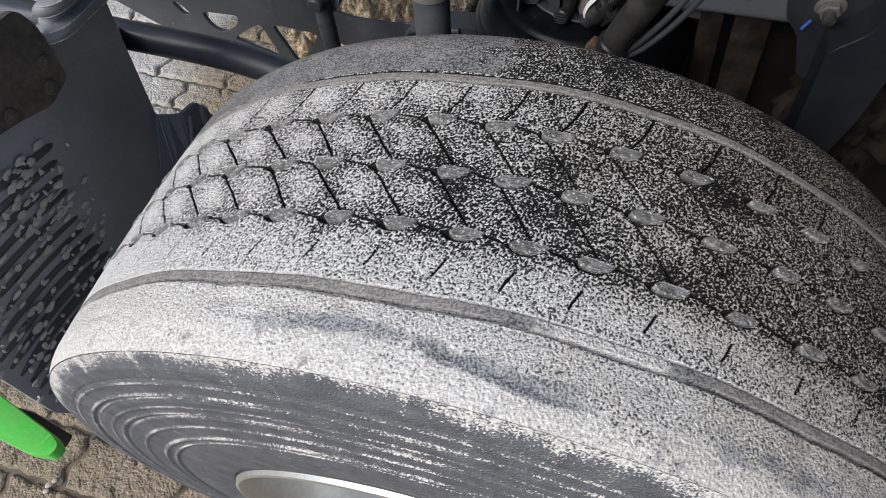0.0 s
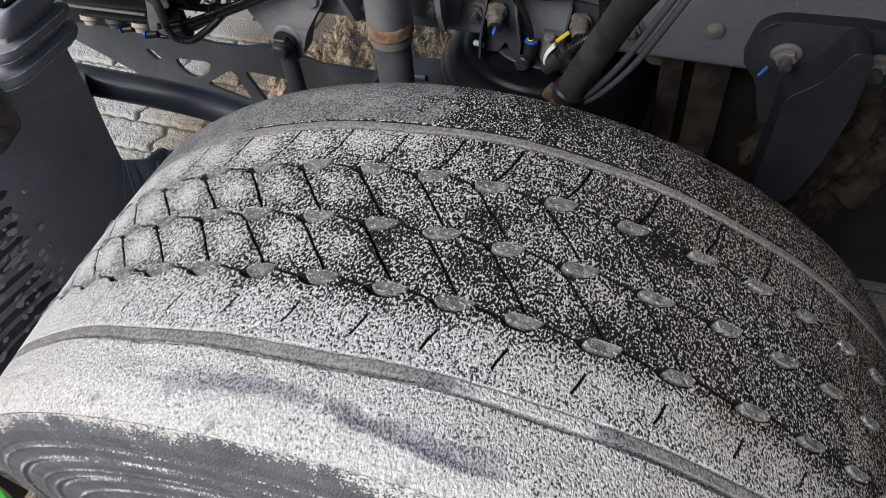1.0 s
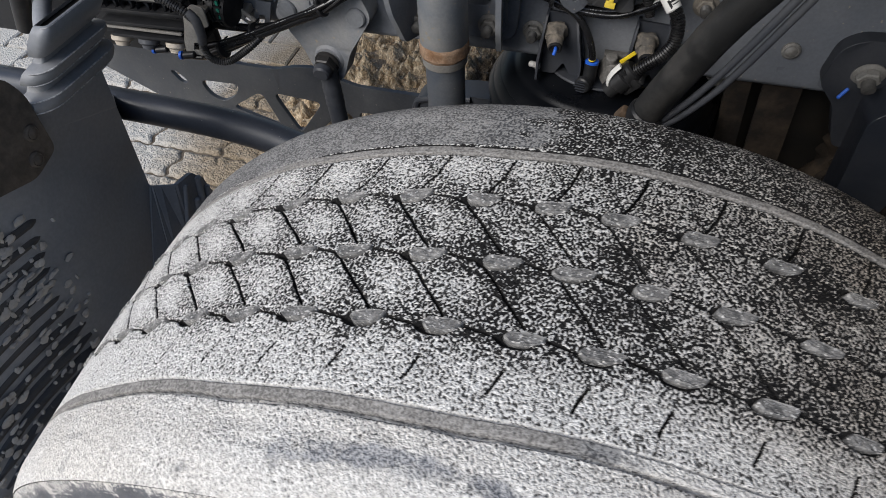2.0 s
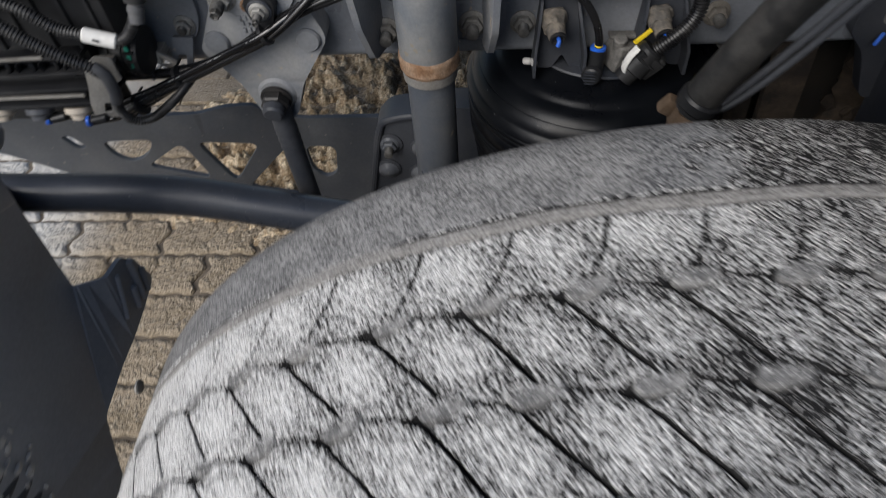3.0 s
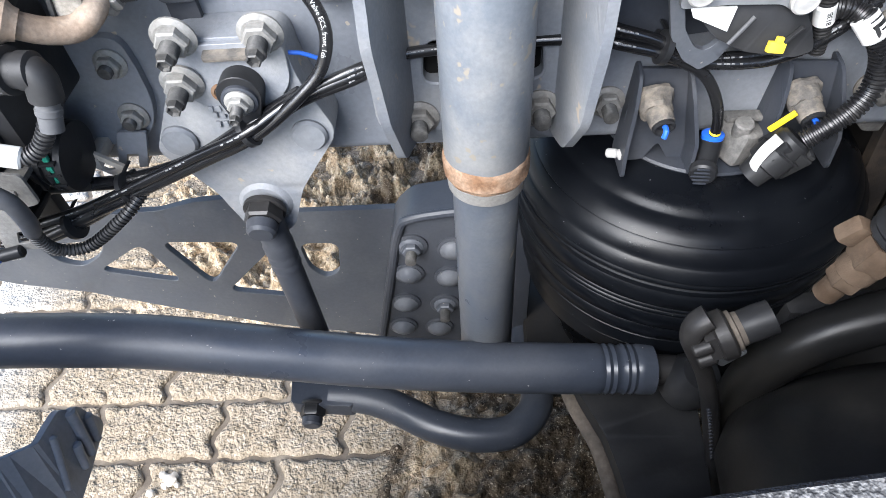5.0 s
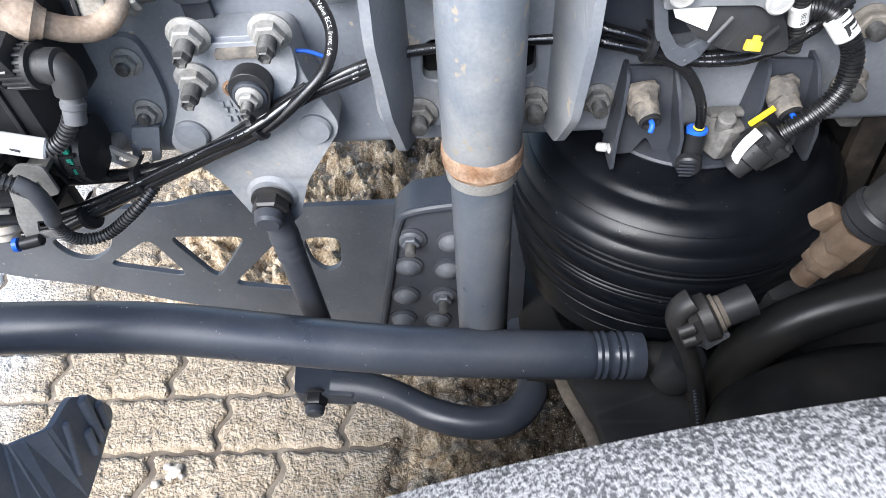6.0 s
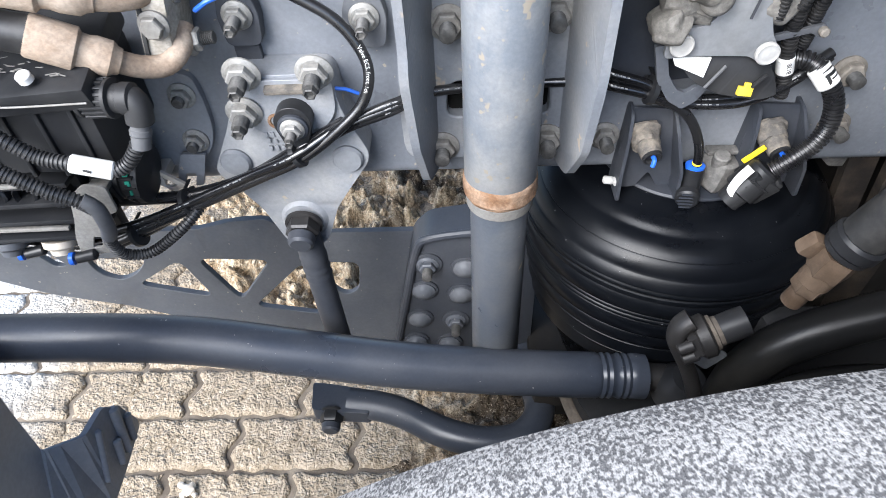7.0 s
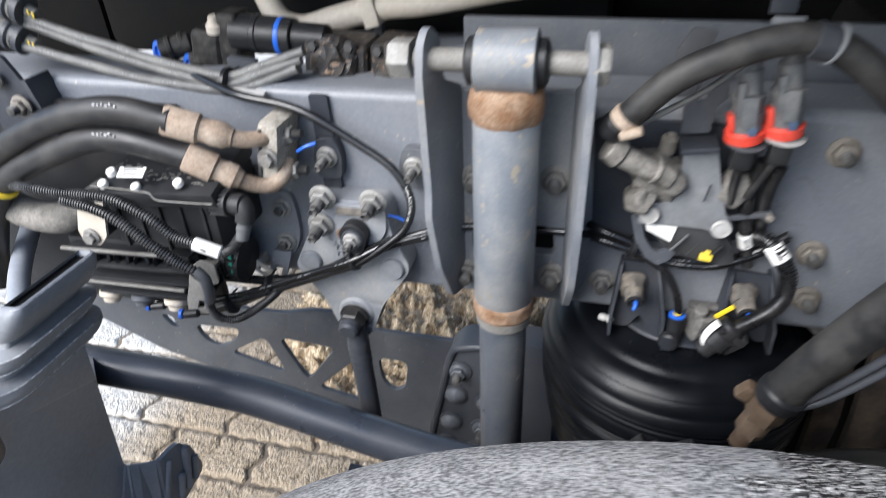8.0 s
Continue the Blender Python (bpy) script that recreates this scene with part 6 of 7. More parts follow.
part("cap", lathe((-0.452, 1.12, 0.99), (0.1, -0.2, 1), [(0, 0.012), (0.010, 0.0115), (0.012, 0.008), (0.020, 0.0065), (0.021, 0.002)], 12), BEIGE, t, "pale dusty cap")
part("side_tab", box((-0.413, 1.105, 0.953), (0.040, 0.012, 0.016), (10, 5, 0), 0.002), GREYPL, t, "pale grey tab")
for x, s in ((-0.285, 1.0), (-0.205, 0.8)):
    t = thing("rusty_valve", "black valve with rust and flaking paint above the rail", "valve", "valves above the rail", at=(x, 1.13, 0.93))
    part("body", box((x, 1.14, 0.955), (0.085 * s, 0.07, 0.055), (0, 4, 0), 0.010, seg=3), FLAKY, t)
    bm = lathe((x, 1.105, 0.962), (0, -1, 0.25), [(0, 0.030 * s), (0.006, 0.029 * s), (0.010, 0.024 * s), (0.011, 0.019 * s), (0.016, 0.018 * s), (0.018, 0.008 * s), (0.016, 0.002 * s)], 28)
    for v in bm.verts:
        v.co += Vector((noise.noise(v.co * 60), noise.noise(v.co * 70 + Vector((5, 0, 0))), noise.noise(v.co * 65))) * 0.008
    part("cover", bm, FLAKY, t, "rusty cover" if s == 1.0 else "")
    for a in range(4):
        bolt(t, (x + 0.034 * s * math.cos(a * 1.57 + 0.8), 1.104, 0.960 + 0.026 * s * math.sin(a * 1.57 + 0.8)), (0, -1, 0.25), 0.006, DARKST)
t = thing("coolant_pipe", "beige dusty pipe crossing above the rail", "pipe", at=(-0.3, 1.2, 0.98))
part("pipe", tube([(-0.45, 1.23, 1.07), (-0.418, 1.21, 1.010), (-0.398, 1.20, 0.985), (-0.365, 1.20, 0.976), (-0.312, 1.20, 0.990), (-0.246, 1.20, 1.006), (-0.183, 1.20, 1.013), (-0.05, 1.21, 1.035), (0.15, 1.23, 1.06)], 0.017, 20), BEIGE, t)
part("bracket", box((-0.262, 1.20, 1.002), (0.022, 0.042, 0.040), (0, -14, 0), 0.004), BEIGE, t)
part("support", box((-0.262, 1.22, 0.965), (0.012, 0.012, 0.07), bevel=0.002), GREYPL, t)
t = thing("white_tab", "white marker tab on the cable", "tab", at=(-0.36, 1.02, 0.94))
part("tab", box((-0.372, 1.035, 0.9400), (0.044, 0.012, 0.004), (20, 3, 0), 0.001), LIGHTZ, t)

# ---- right of the shock absorber ----


def right_valve():
    t = thing("height_valve", "grey plate bracket with a cast valve and elbow", "valve", at=(0.15, 1.0, 0.82))
    o = rounded([(0.0975, 0.826), (0.0975, 0.842), (0.1040, 0.853), (0.1230, 0.8545), (0.1345, 0.861), (0.1365, 0.877), (0.1330, 0.903), (0.1330, 0.918), (0.1650, 0.9195), (0.1755, 0.877), (0.1860, 0.846), (0.1955, 0.832), (0.1900, 0.8205), (0.1810, 0.8195), (0.1720, 0.826), (0.1300, 0.828)], 0.005)
    part("plate", plate(o, [], facing(0.997, 0.005), 0.005, 0.001), LIGHTPL, t)
    part("stamped_mark", box((0.162, 0.9915, 0.873), (0.002, 0.001, 0.020), (0, 10, 0), 0), DARKPT, t)
    arm = rounded([(0.186, 0.8395), (0.222, 0.8475), (0.232, 0.8500), (0.2345, 0.8400), (0.230, 0.8375), (0.222, 0.8420), (0.190, 0.8345)], 0.0015)
    part("arm", plate(arm, [], facing(1.004, 0.004), 0.004, 0.0008), GREYPL, t, "thin bent arm")
    # dark sheet on the rail web, put in for the shade beside the bracket
    part("base", plate(rounded([(0.040, 0.770), (0.215, 0.790), (0.222, 0.880), (0.195, 0.930), (0.040, 0.930)], 0.012), [], facing(RAIL_Y - 0.006, 0.007), 0.007, 0.0015), DARKPT, t, "dark sheet added for the shaded rail")
    bent = rounded([(0.090, 0.835), (0.0985, 0.800), (0.112, 0.779), (0.127, 0.7695), (0.139, 0.778), (0.151, 0.800), (0.163, 0.822), (0.154, 0.822), (0.142, 0.804), (0.1330, 0.791), (0.1265, 0.787), (0.118, 0.791), (0.108, 0.806), (0.101, 0.835)], 0.003)
    part("strap", plate(bent, [], facing(1.003, 0.006), 0.006, 0.0015), PLATEPT, t, "grey bent strap")
    # the shadow gap under the fold is painted in with a darker colour
    part("fold", box((0.146, 1.002, 0.922), (0.036, 0.036, 0.006), (0, -8, 0), 0.002), DARKPT, t)
    part("upper_tab", plate(rounded([(0.128, 0.929), (0.156, 0.931), (0.157, 0.958), (0.167, 0.968), (0.163, 1.003), (0.142, 0.993), (0.138, 0.973), (0.127, 0.956)], 0.003), [rounded([(0.139, 0.962), (0.147, 0.965), (0.148, 0.972), (0.141, 0.969)], 0.001)], facing(1.012, 0.005), 0.005, 0.001), GREYPL, t)
    part("rear_lobe", box((0.190, 1.012, 0.872), (0.034, 0.030, 0.040), (0, 35, 10), 0.012, seg=4), BRASS, t, "dusty cast lobe")
    for x, z in ((0.1085, 0.8415), (0.1835, 0.8315)):
        part("rivet", lathe((x, 0.9925, z), (0, -1, 0), [(0, 0.0104), (0.003, 0.0104), (0.0042, 0.0090), (0.0036, 0.0074), (0.0040, 0.005), (0.0045, 0.0001)], 22, caps=False), LIGHTZ, t, "pale rivet head")
    for name, c, sz, rot in (("valve_body", (0.112, 1.012, 0.882), (0.050, 0.050, 0.040), (0, 24, 8)), ("valve_foot", (0.096, 1.000, 0.860), (0.026, 0.040, 0.030), (0, 45, 0))):
        bm = box(c, sz, rot, 0.014, seg=4)
        bmesh.ops.subdivide_edges(bm, edges=bm.edges[:], cuts=2, use_grid_fill=True)
        for v in bm.verts:
            v.co += Vector((noise.noise(v.co * 75), noise.noise(v.co * 75 + Vector((3, 1, 0))), noise.noise(v.co * 75 + Vector((0, 4, 9))))) * 0.006
        part(name, bm, BRASS, t, "dusty cast valve body")
    part("port", lathe((0.126, 0.990, 0.884), (0.15, -1, -0.1), [(0, 0.0140), (0.006, 0.0138), (0.010, 0.0115), (0.0125, 0.007), (0.013, 0.001)], 24), BRASS, t)
    for x, z in ((0.118, 0.918), (0.142, 0.914)):
        part("barrel", lathe((x, 1.018, z - 0.012), (0.1, -0.15, 1), [(0, 0.009), (0.016, 0.009), (0.018, 0.0075), (0.020, 0.005), (0.017, 0.003)], 20), DUSTNUT, t)
    part("elbow", join(rod((0.122, 0.982, 0.892), (0.070, 0.971, 0.919), 0.0128, 0.0120), rod((0.069, 0.9705, 0.9195), (0.056, 0.968, 0.929), 0.0150, 0.0140), rod((0.108, 0.978, 0.900), (0.103, 0.977, 0.9025), 0.0142)), BRASS, t, "dull metal elbow fitting")
    part("pin", rod((0.230, 1.004, 0.845), (0.230, 0.996, 0.845), 0.0042), DUSTNUT, t)
    # black sensor below the plate: a sloping lid with ridges, a printed sticker, a yellow clip
    o = rounded([(0.104, 0.828), (0.186, 0.828), (0.200, 0.806), (0.205, 0.790), (0.190, 0.786), (0.152, 0.792), (0.128, 0.803)], 0.005)
    part("sensor_box", plate(o, [], lambda u, v, w: (u, 1.004 + w - 0.35 * (0.828 - v), v), 0.030, 0.003), BLACK, t, "black sensor box")
    part("lid_edge", sweep(spline([(0.152, 0.9925, 0.820), (0.145, 0.990, 0.812), (0.136, 0.987, 0.802)], 0.003), 0.0016, 8), GREYPL, t)
    part("lid_ridge", box((0.182, 0.9890, 0.8035), (0.0025, 0.004, 0.022), (0, 38, 0), 0.001), BLACK, t)
    lb = part("sticker", plate([(0.1060, 0.8265), (0.1400, 0.8250), (0.1350, 0.8090), (0.1090, 0.8195)], [], lambda u, v, w: (u, 0.9995 + w - 0.35 * (0.828 - v), v), 0.002, 0), LABEL, t, "white printed sticker")
    for k in range(2):
        part("print_bar", box((0.1255 + 0.003 * k, 0.9983 - 0.0012 * k, 0.8215 - 0.0036 * k), (0.016 - 0.005 * k, 0.0008, 0.0009), (-20, 6, 0), 0), MARK, lb)
    part("fuse", join(box((0.1735, 0.9885, 0.7965), (0.013, 0.005, 0.0085), (-14, 8, 0), 0.001), box((0.1745, 0.9885, 0.8025), (0.0055, 0.004, 0.005), (-14, 8, 0), 0.001), box((0.1685, 0.9885, 0.7955), (0.004, 0.004, 0.005), (-14, 8, 0), 0.001)), YELLOW, t, "yellow clip")
    return t


right_valve()


CONN = worn("dusty_connector", (0.11, 0.115, 0.12), (0.22, 0.215, 0.205), 0.5, fine=240, amount=0.8, big=40)
BLUEGR = worn("faded_blue", (0.05, 0.09, 0.17), (0.12, 0.13, 0.15), 0.5, fine=240)


def red_connector(x, z):
    t = thing("connector", "grey connector with a red locking collar", "connector", "red-collared connectors", at=(x, 0.99, z))
    part("body", join(lathe((x, 0.99, z - 0.010), (-0.12, 0, 1), [(0, 0.012), (0.002, 0.0150), (0.026, 0.0155), (0.028, 0.0140), (0.034, 0.0140), (0.036, 0.0152), (0.042, 0.0152), (0.044, 0.0120), (0.066, 0.0112), (0.068, 0.0095), (0.085, 0.009)], 24), box((x - 0.004, 0.974, z + 0.020), (0.014, 0.008, 0.030), (0, -7, 0), 0.002), box((x - 0.013, 0.978, z + 0.030), (0.006, 0.010, 0.034), (0, -7, 0), 0.001)), CONN, t)
    part("insert", box((x + 0.002, 0.9725, z + 0.002), (0.008, 0.003, 0.010), (0, -7, 0), 0.001), BLUEGR, t, "blue insert")
    part("collar", join(lathe((x, 0.99, z - 0.014), (-0.12, -0.1, 1), [(0, 0.0155), (0.002, 0.0182), (0.011, 0.0182), (0.013, 0.0160)], 28), box((x - 0.0165, 0.984, z + 0.006), (0.006, 0.014, 0.018), (0, -12, 0), 0.002)), RED, t, "red locking collar")
    part("flange", lathe((x + 0.002, 0.99, z - 0.019), (0.05, -0.15, 1), [(0, 0.015), (0.002, 0.0190), (0.004, 0.0195), (0.005, 0.018)], 24), LIGHTZ if x > 0.2 else GREYPL, t)
    part("neck", box((x + 0.002, 0.992, z - 0.032), (0.020, 0.018, 0.026), (0, 4, 0), 0.004), BLACK, t)
    part("lead", conduit([(x + 0.003, 0.992, z - 0.040), (x + 0.002 - 0.25 * (x - 0.184), 0.994, z - 0.062), (x + 0.003 - 0.55 * (x - 0.184), 1.0, z - 0.090)], 0.0048), RUBBER, t)
    return t


red_connector(0.184, 0.949)
red_connector(0.217, 0.957)
GLOSSRIB = worn("glossy_conduit", (0.010, 0.010, 0.011), (0.052, 0.050, 0.047), 0.34, fine=260, amount=0.5, big=40, rlo=0.22, spec=0.5)
DUSTRUB = worn("dusty_hose_rubber", (0.017, 0.017, 0.017), (0.085, 0.080, 0.074), 0.55, fine=260, amount=0.8, big=18)
cable("air_hose", "thick black air hose arching over the rail", [(0.058, 0.968, 0.948), (0.075, 0.955, 0.970), (0.105, 0.95, 1.004), (0.143, 0.95, 1.026), (0.193, 0.95, 1.043), (0.229, 0.955, 1.037), (0.274, 0.96, 1.008), (0.33, 0.97, 0.955), (0.40, 0.98, 0.87)], 0.0138, DUSTRUB, False, "hose", 0, ((0.056, 0.9685, 0.9455), (0.066, 0.961, 0.959), 0.0148))
t = thing("hose_clip", "rusty worm clip on the air hose", "clip", at=(0.07, 0.957, 0.963))
part("band", lathe((0.070, 0.958, 0.963), (0.55, -0.1, 0.7), [(-0.006, 0.0140), (-0.005, 0.0155), (0.005, 0.0155), (0.006, 0.0140)], 26), FITTING, t)
part("screw", rod((0.066, 0.944, 0.950), (0.086, 0.942, 0.958), 0.005), FITTING, t)
t = thing("hose_clip", "dark hose clip hanging from a strap", "clip", at=(0.20, 0.95, 1.04))
part("band", lathe((0.218, 0.953, 1.0405), (1, 0.1, -0.22), [(-0.009, 0.0138), (-0.008, 0.0156), (0.008, 0.0156), (0.009, 0.0138)], 26), DARKPT, t)
part("lip", lathe((0.228, 0.954, 1.0380), (1, 0.1, -0.35), [(-0.002, 0.0140), (-0.001, 0.0172), (0.001, 0.0172), (0.002, 0.0140)], 26), LIGHTPL, t)
part("plate", box((0.191, 0.962, 1.055), (0.026, 0.007, 0.004), (12, 0, 0), 0.001), LIGHTPL, t, "pale plate")
part("strap", box((0.190, 0.985, 1.135), (0.022, 0.006, 0.16), bevel=0.002), DARKPT, t)
part("stay", box((0.190, 1.24, 1.212), (0.022, 0.516, 0.008), bevel=0.002), DARKPT, t)
t = thing("sheet_flag", "dark grey sheet tab behind the air hose", "tab", at=(0.136, 1.06, 0.99))
part("flag", plate(rounded([(0.116, 0.930), (0.118, 0.997), (0.131, 1.021), (0.155, 1.017), (0.148, 0.993), (0.140, 0.930)], 0.003), [], facing(1.068, 0.004), 0.004, 0.001), GREYPL, t)
cable("wire", "thin dusty twisted lead under the air hose", [(0.072, 0.962, 0.950), (0.105, 0.968, 0.968), (0.140, 0.972, 0.990), (0.175, 0.975, 1.020), (0.205, 0.975, 1.038)], 0.0032, NYLON, False, "lead")
cable("air_hose", "thick black hose running down to a brown fitting", [(0.36, 0.80, 1.02), (0.33, 0.815, 0.95), (0.296, 0.830, 0.880), (0.273, 0.845, 0.818), (0.251, 0.855, 0.760), (0.238, 0.860, 0.720)], 0.0195, DUSTRUB, False, "hose", 0, ((0.2380, 0.860, 0.7205), (0.2435, 0.8575, 0.7370), 0.0207))
t = thing("pipe_fitting", "brown dusty pipe fitting with a black clip", "fitting", at=(0.222, 0.862, 0.66))
part("body", join(hexagon((0.2375, 0.860, 0.718), (-0.22, 0.1, -0.97), 0.0185, 0.026), rod((0.2325, 0.862, 0.696), (0.228, 0.864, 0.678), 0.0150), hexagon((0.2290, 0.8635, 0.682), (-0.22, 0.1, -0.97), 0.0150, 0.016), rod((0.226, 0.865, 0.670), (0.221, 0.868, 0.645), 0.0100), box((0.218, 0.872, 0.716), (0.020, 0.014, 0.022), (10, 30, 0), 0.004)), worn("brown_fitting", (0.070, 0.044, 0.026), (0.165, 0.120, 0.082), 0.8, fine=260, amount=0.8, relief=0.4, big=30), t)
part("clip", lathe((0.242, 0.858, 0.733), (0.3, -0.12, 0.95), [(-0.008, 0.0200), (-0.005, 0.0225), (0.005, 0.0225), (0.008, 0.0200)], 26), BLACK, t)
for k in range(2):
    cable("wire", "thin grey twin lead beside the hose", [(0.37 + 0.012 * k, 0.79, 1.00), (0.335 + 0.012 * k, 0.81, 0.90), (0.300 + 0.014 * k, 0.84, 0.80), (0.268 + 0.012 * k, 0.852, 0.740), (0.248 + 0.008 * k, 0.856, 0.717)], 0.0042, GREYPL, False, "lead")
for k in range(2):
    cable("cable", "black cable behind the bellows mount", [(0.046, 1.026, 0.790 + 0.013 * k), (0.062, 1.016, 0.789 + 0.012 * k), (0.0906, 1.012, 0.783 + 0.010 * k), (0.1183, 1.012, 0.7735 + 0.004 * k), (0.1498, 1.012 + 0.004 * k, 0.7680 + 0.003 * k), (0.1845, 1.012 + 0.006 * k, 0.7690 + 0.003 * k), (0.211, 1.012 + 0.006 * k, 0.7795), (0.2355, 1.020, 0.789 + 0.004 * k), (0.262, 1.028, 0.806 + 0.004 * k)], 0.0050, None, False, "cable", 3)
tt = thing("cable_tie", "black plastic cable tie round the cables", "cable tie", "cable ties", at=(0.098, 1.01, 0.785))
tie(tt, (0.098, 1.012, 0.786), (1, 0, -0.3), 0.0125, "band")
cable("air_line", "black air line into a blue collar", [(0.100, 1.014, 0.776), (0.120, 1.012, 0.770), (0.1345, 1.010, 0.7610), (0.1470, 1.009, 0.7445), (0.1560, 1.009, 0.7250), (0.1605, 1.010, 0.7080), (0.1615, 1.011, 0.696)], 0.0048, None, False, "air line", 2)
t = thing("push_fitting", "black push-in air fitting with a blue collar", "fitting", at=(0.1615, 1.0120, 0.6560))
part("body", join(rod((0.1615, 1.0130, 0.6920), (0.1600, 1.0060, 0.6580), 0.0098), rod((0.1565, 1.000, 0.6660), (0.1530, 0.990, 0.6650), 0.0125, edge=0.002)), BLACK, t)
for k in range(5):
    part("grip_rib", box((0.1515, 0.9885, 0.6740 - 0.0042 * k), (0.020 - 0.004 * abs(k - 2), 0.0016, 0.0016), (0, 6, 0), 0.0005), DARKPT, t)
part("collar", lathe((0.1615, 1.0132, 0.6900), (0, 0.12, 1), [(0, 0.0100), (0.004, 0.0100), (0.005, 0.007)], 24), BLUE, t, "blue release collar")
part("mark", rod((0.1613, 1.0108, 0.6965), (0.1612, 1.0106, 0.7000), 0.0051), YELLOW, t, "yellow ring mark")
c2 = cable("conduit", "black corrugated conduit to the bellows sensor plug", [(0.212, 1.022, 0.806), (0.2258, 1.016, 0.8108), (0.2363, 1.012, 0.8098), (0.2472, 1.003, 0.8029), (0.2620, 0.996, 0.7802), (0.2640, 0.990, 0.7564), (0.2556, 0.985, 0.7393), (0.2401, 0.982, 0.7240), (0.2240, 0.982, 0.7090)], 0.0090, GLOSSRIB, True, "conduit")
part("sleeve", rod((0.2415, 1.0080, 0.8075), (0.2545, 0.9990, 0.7925), 0.0103), LABEL, c2, "white printed sleeve")
part("print_bar", box((0.2470, 0.9918, 0.8035), (0.012, 0.0008, 0.0030), (-24, 52, 0), 0), INK, c2)
c3 = cable("conduit", "black corrugated conduit with a white sleeve below the bracket", [(0.209, 1.0, 0.910), (0.207, 1.004, 0.880), (0.208, 1.010, 0.846), (0.2125, 1.013, 0.820), (0.2165, 1.015, 0.803), (0.2225, 1.018, 0.785), (0.226, 1.022, 0.770)], 0.0070, GLOSSRIB, True, "conduit")
part("sleeve", rod((0.2125, 1.0130, 0.8165), (0.2178, 1.0155, 0.7985), 0.0080), LABEL, c3, "white printed sleeve")
cable("conduit", "black corrugated conduit down from the red connector", [(0.226, 0.998, 0.905), (0.223, 1.004, 0.880), (0.224, 1.012, 0.855), (0.228, 1.020, 0.835), (0.230, 1.028, 0.815)], 0.0068, GLOSSRIB, True, "conduit")


def lettering(text, size, m, material, parent):
    cu = bpy.data.curves.new("lettering", "FONT")
    cu.body, cu.size, cu.align_x, cu.align_y, cu.extrude = text, size, "CENTER", "CENTER", 0.0001
    tmp = new("lettering_source", cu)
    me = bpy.data.meshes.new_from_object(tmp)
    bpy.data.objects.remove(tmp)
    bpy.data.curves.remove(cu)
    me.transform(m)
    me.materials.append(material)
    ob = new("lettering", me)
    ob.parent = parent
    if parent.type == "EMPTY":
        ob.matrix_parent_inverse = Matrix.Translation(-Vector(parent.location))
    return ob


def print_along(points, r, start, text, size, material, parent, side=(0, -0.75, 0.66)):
    """Printed words that follow a round cable, on the side that faces outwards."""
    path = spline(points, 0.002)
    arc = [0.0]
    for a, b in zip(path, path[1:]):
        arc.append(arc[-1] + (b - a).length)
    cu = bpy.data.curves.new("lettering", "FONT")
    cu.body, cu.size, cu.align_x, cu.align_y = text, size, "LEFT", "CENTER"
    cu.resolution_u = 2
    tmp = new("lettering_source", cu)
    me = bpy.data.meshes.new_from_object(tmp)
    bpy.data.objects.remove(tmp)
    bpy.data.curves.remove(cu)
    for v in me.vertices:
        s_ = start + v.co.x
        i = min(len(path) - 2, max(0, int(np.searchsorted(arc, s_)) - 1))
        d = (path[i + 1] - path[i]).normalized()
        n = Vector(side)
        n = (n - d * n.dot(d)).normalized()
        u = n.cross(d)
        a = v.co.y / r
        v.co = path[i] + d * (s_ - arc[i]) + (n * math.cos(a) + u * math.sin(a)) * (r + 0.00025)
    me.materials.append(material)
    ob = new("lettering", me)
    ob.parent = parent
    ob.matrix_parent_inverse = Matrix.Translation(-Vector(parent.location))
    return ob


print_along(LOOP, 0.0052, 0.342, "Valve ECS, front, 1ch", 0.0052, PRINT, loop_cable)
up = Vector((-0.0053, -0.0025, 0.018)).normalized()
out = Vector((-0.05, -0.88, 0.40))
out = (out - up * out.dot(up)).normalized()
side = out.cross(up)
face = Matrix((up, side, out)).transposed().to_4x4()
lettering("B13B", 0.0056, Matrix.Translation(Vector((0.2151, 1.0142, 0.8077)) + out * 0.0082) @ face, INK, c3)
t = thing("hanging_tab", "dusty grey sheet tab hanging below the rail", "tab", at=(0.34, 1.06, 0.64))
part("tab", plate(rounded([(0.312, 0.690), (0.343, 0.680), (0.374, 0.652), (0.360, 0.6375), (0.342, 0.6390), (0.328, 0.653)], 0.004), [], lambda u, v, w: (u, 1.060 + w + 0.25 * (0.69 - v), v), 0.004, 0.001), PORTCAST, t)
t = thing("sensor_plug", "black sensor plug with a yellow latch and white clip", "connector", at=(0.2060, 0.9870, 0.6760))
part("body", join(lathe((0.2220, 0.9880, 0.7080), (-0.62, -0.1, -0.78), [(0, 0.013), (0.003, 0.0155), (0.016, 0.0155), (0.018, 0.0175), (0.034, 0.0175), (0.036, 0.0135), (0.050, 0.0125)], 24), box((0.2200, 0.9810, 0.6860), (0.018, 0.014, 0.030), (10, 38, 0), 0.003), box((0.2060, 0.9870, 0.7000), (0.012, 0.026, 0.024), (10, 38, 0), 0.003)), BLACK, t)
part("latch", box((0.2095, 0.9985, 0.7170), (0.025, 0.0035, 0.0050), (0, -46, 0), 0.001), YELLOW, t, "yellow latch")
part("white_clip", sweep(spline([(0.2020, 0.9810, 0.7140), (0.1930, 0.9790, 0.7020), (0.1890, 0.9790, 0.6880), (0.1910, 0.9810, 0.6780)], 0.003), 0.0058, 8, 0.45), WHITE, t, "white retaining clip")
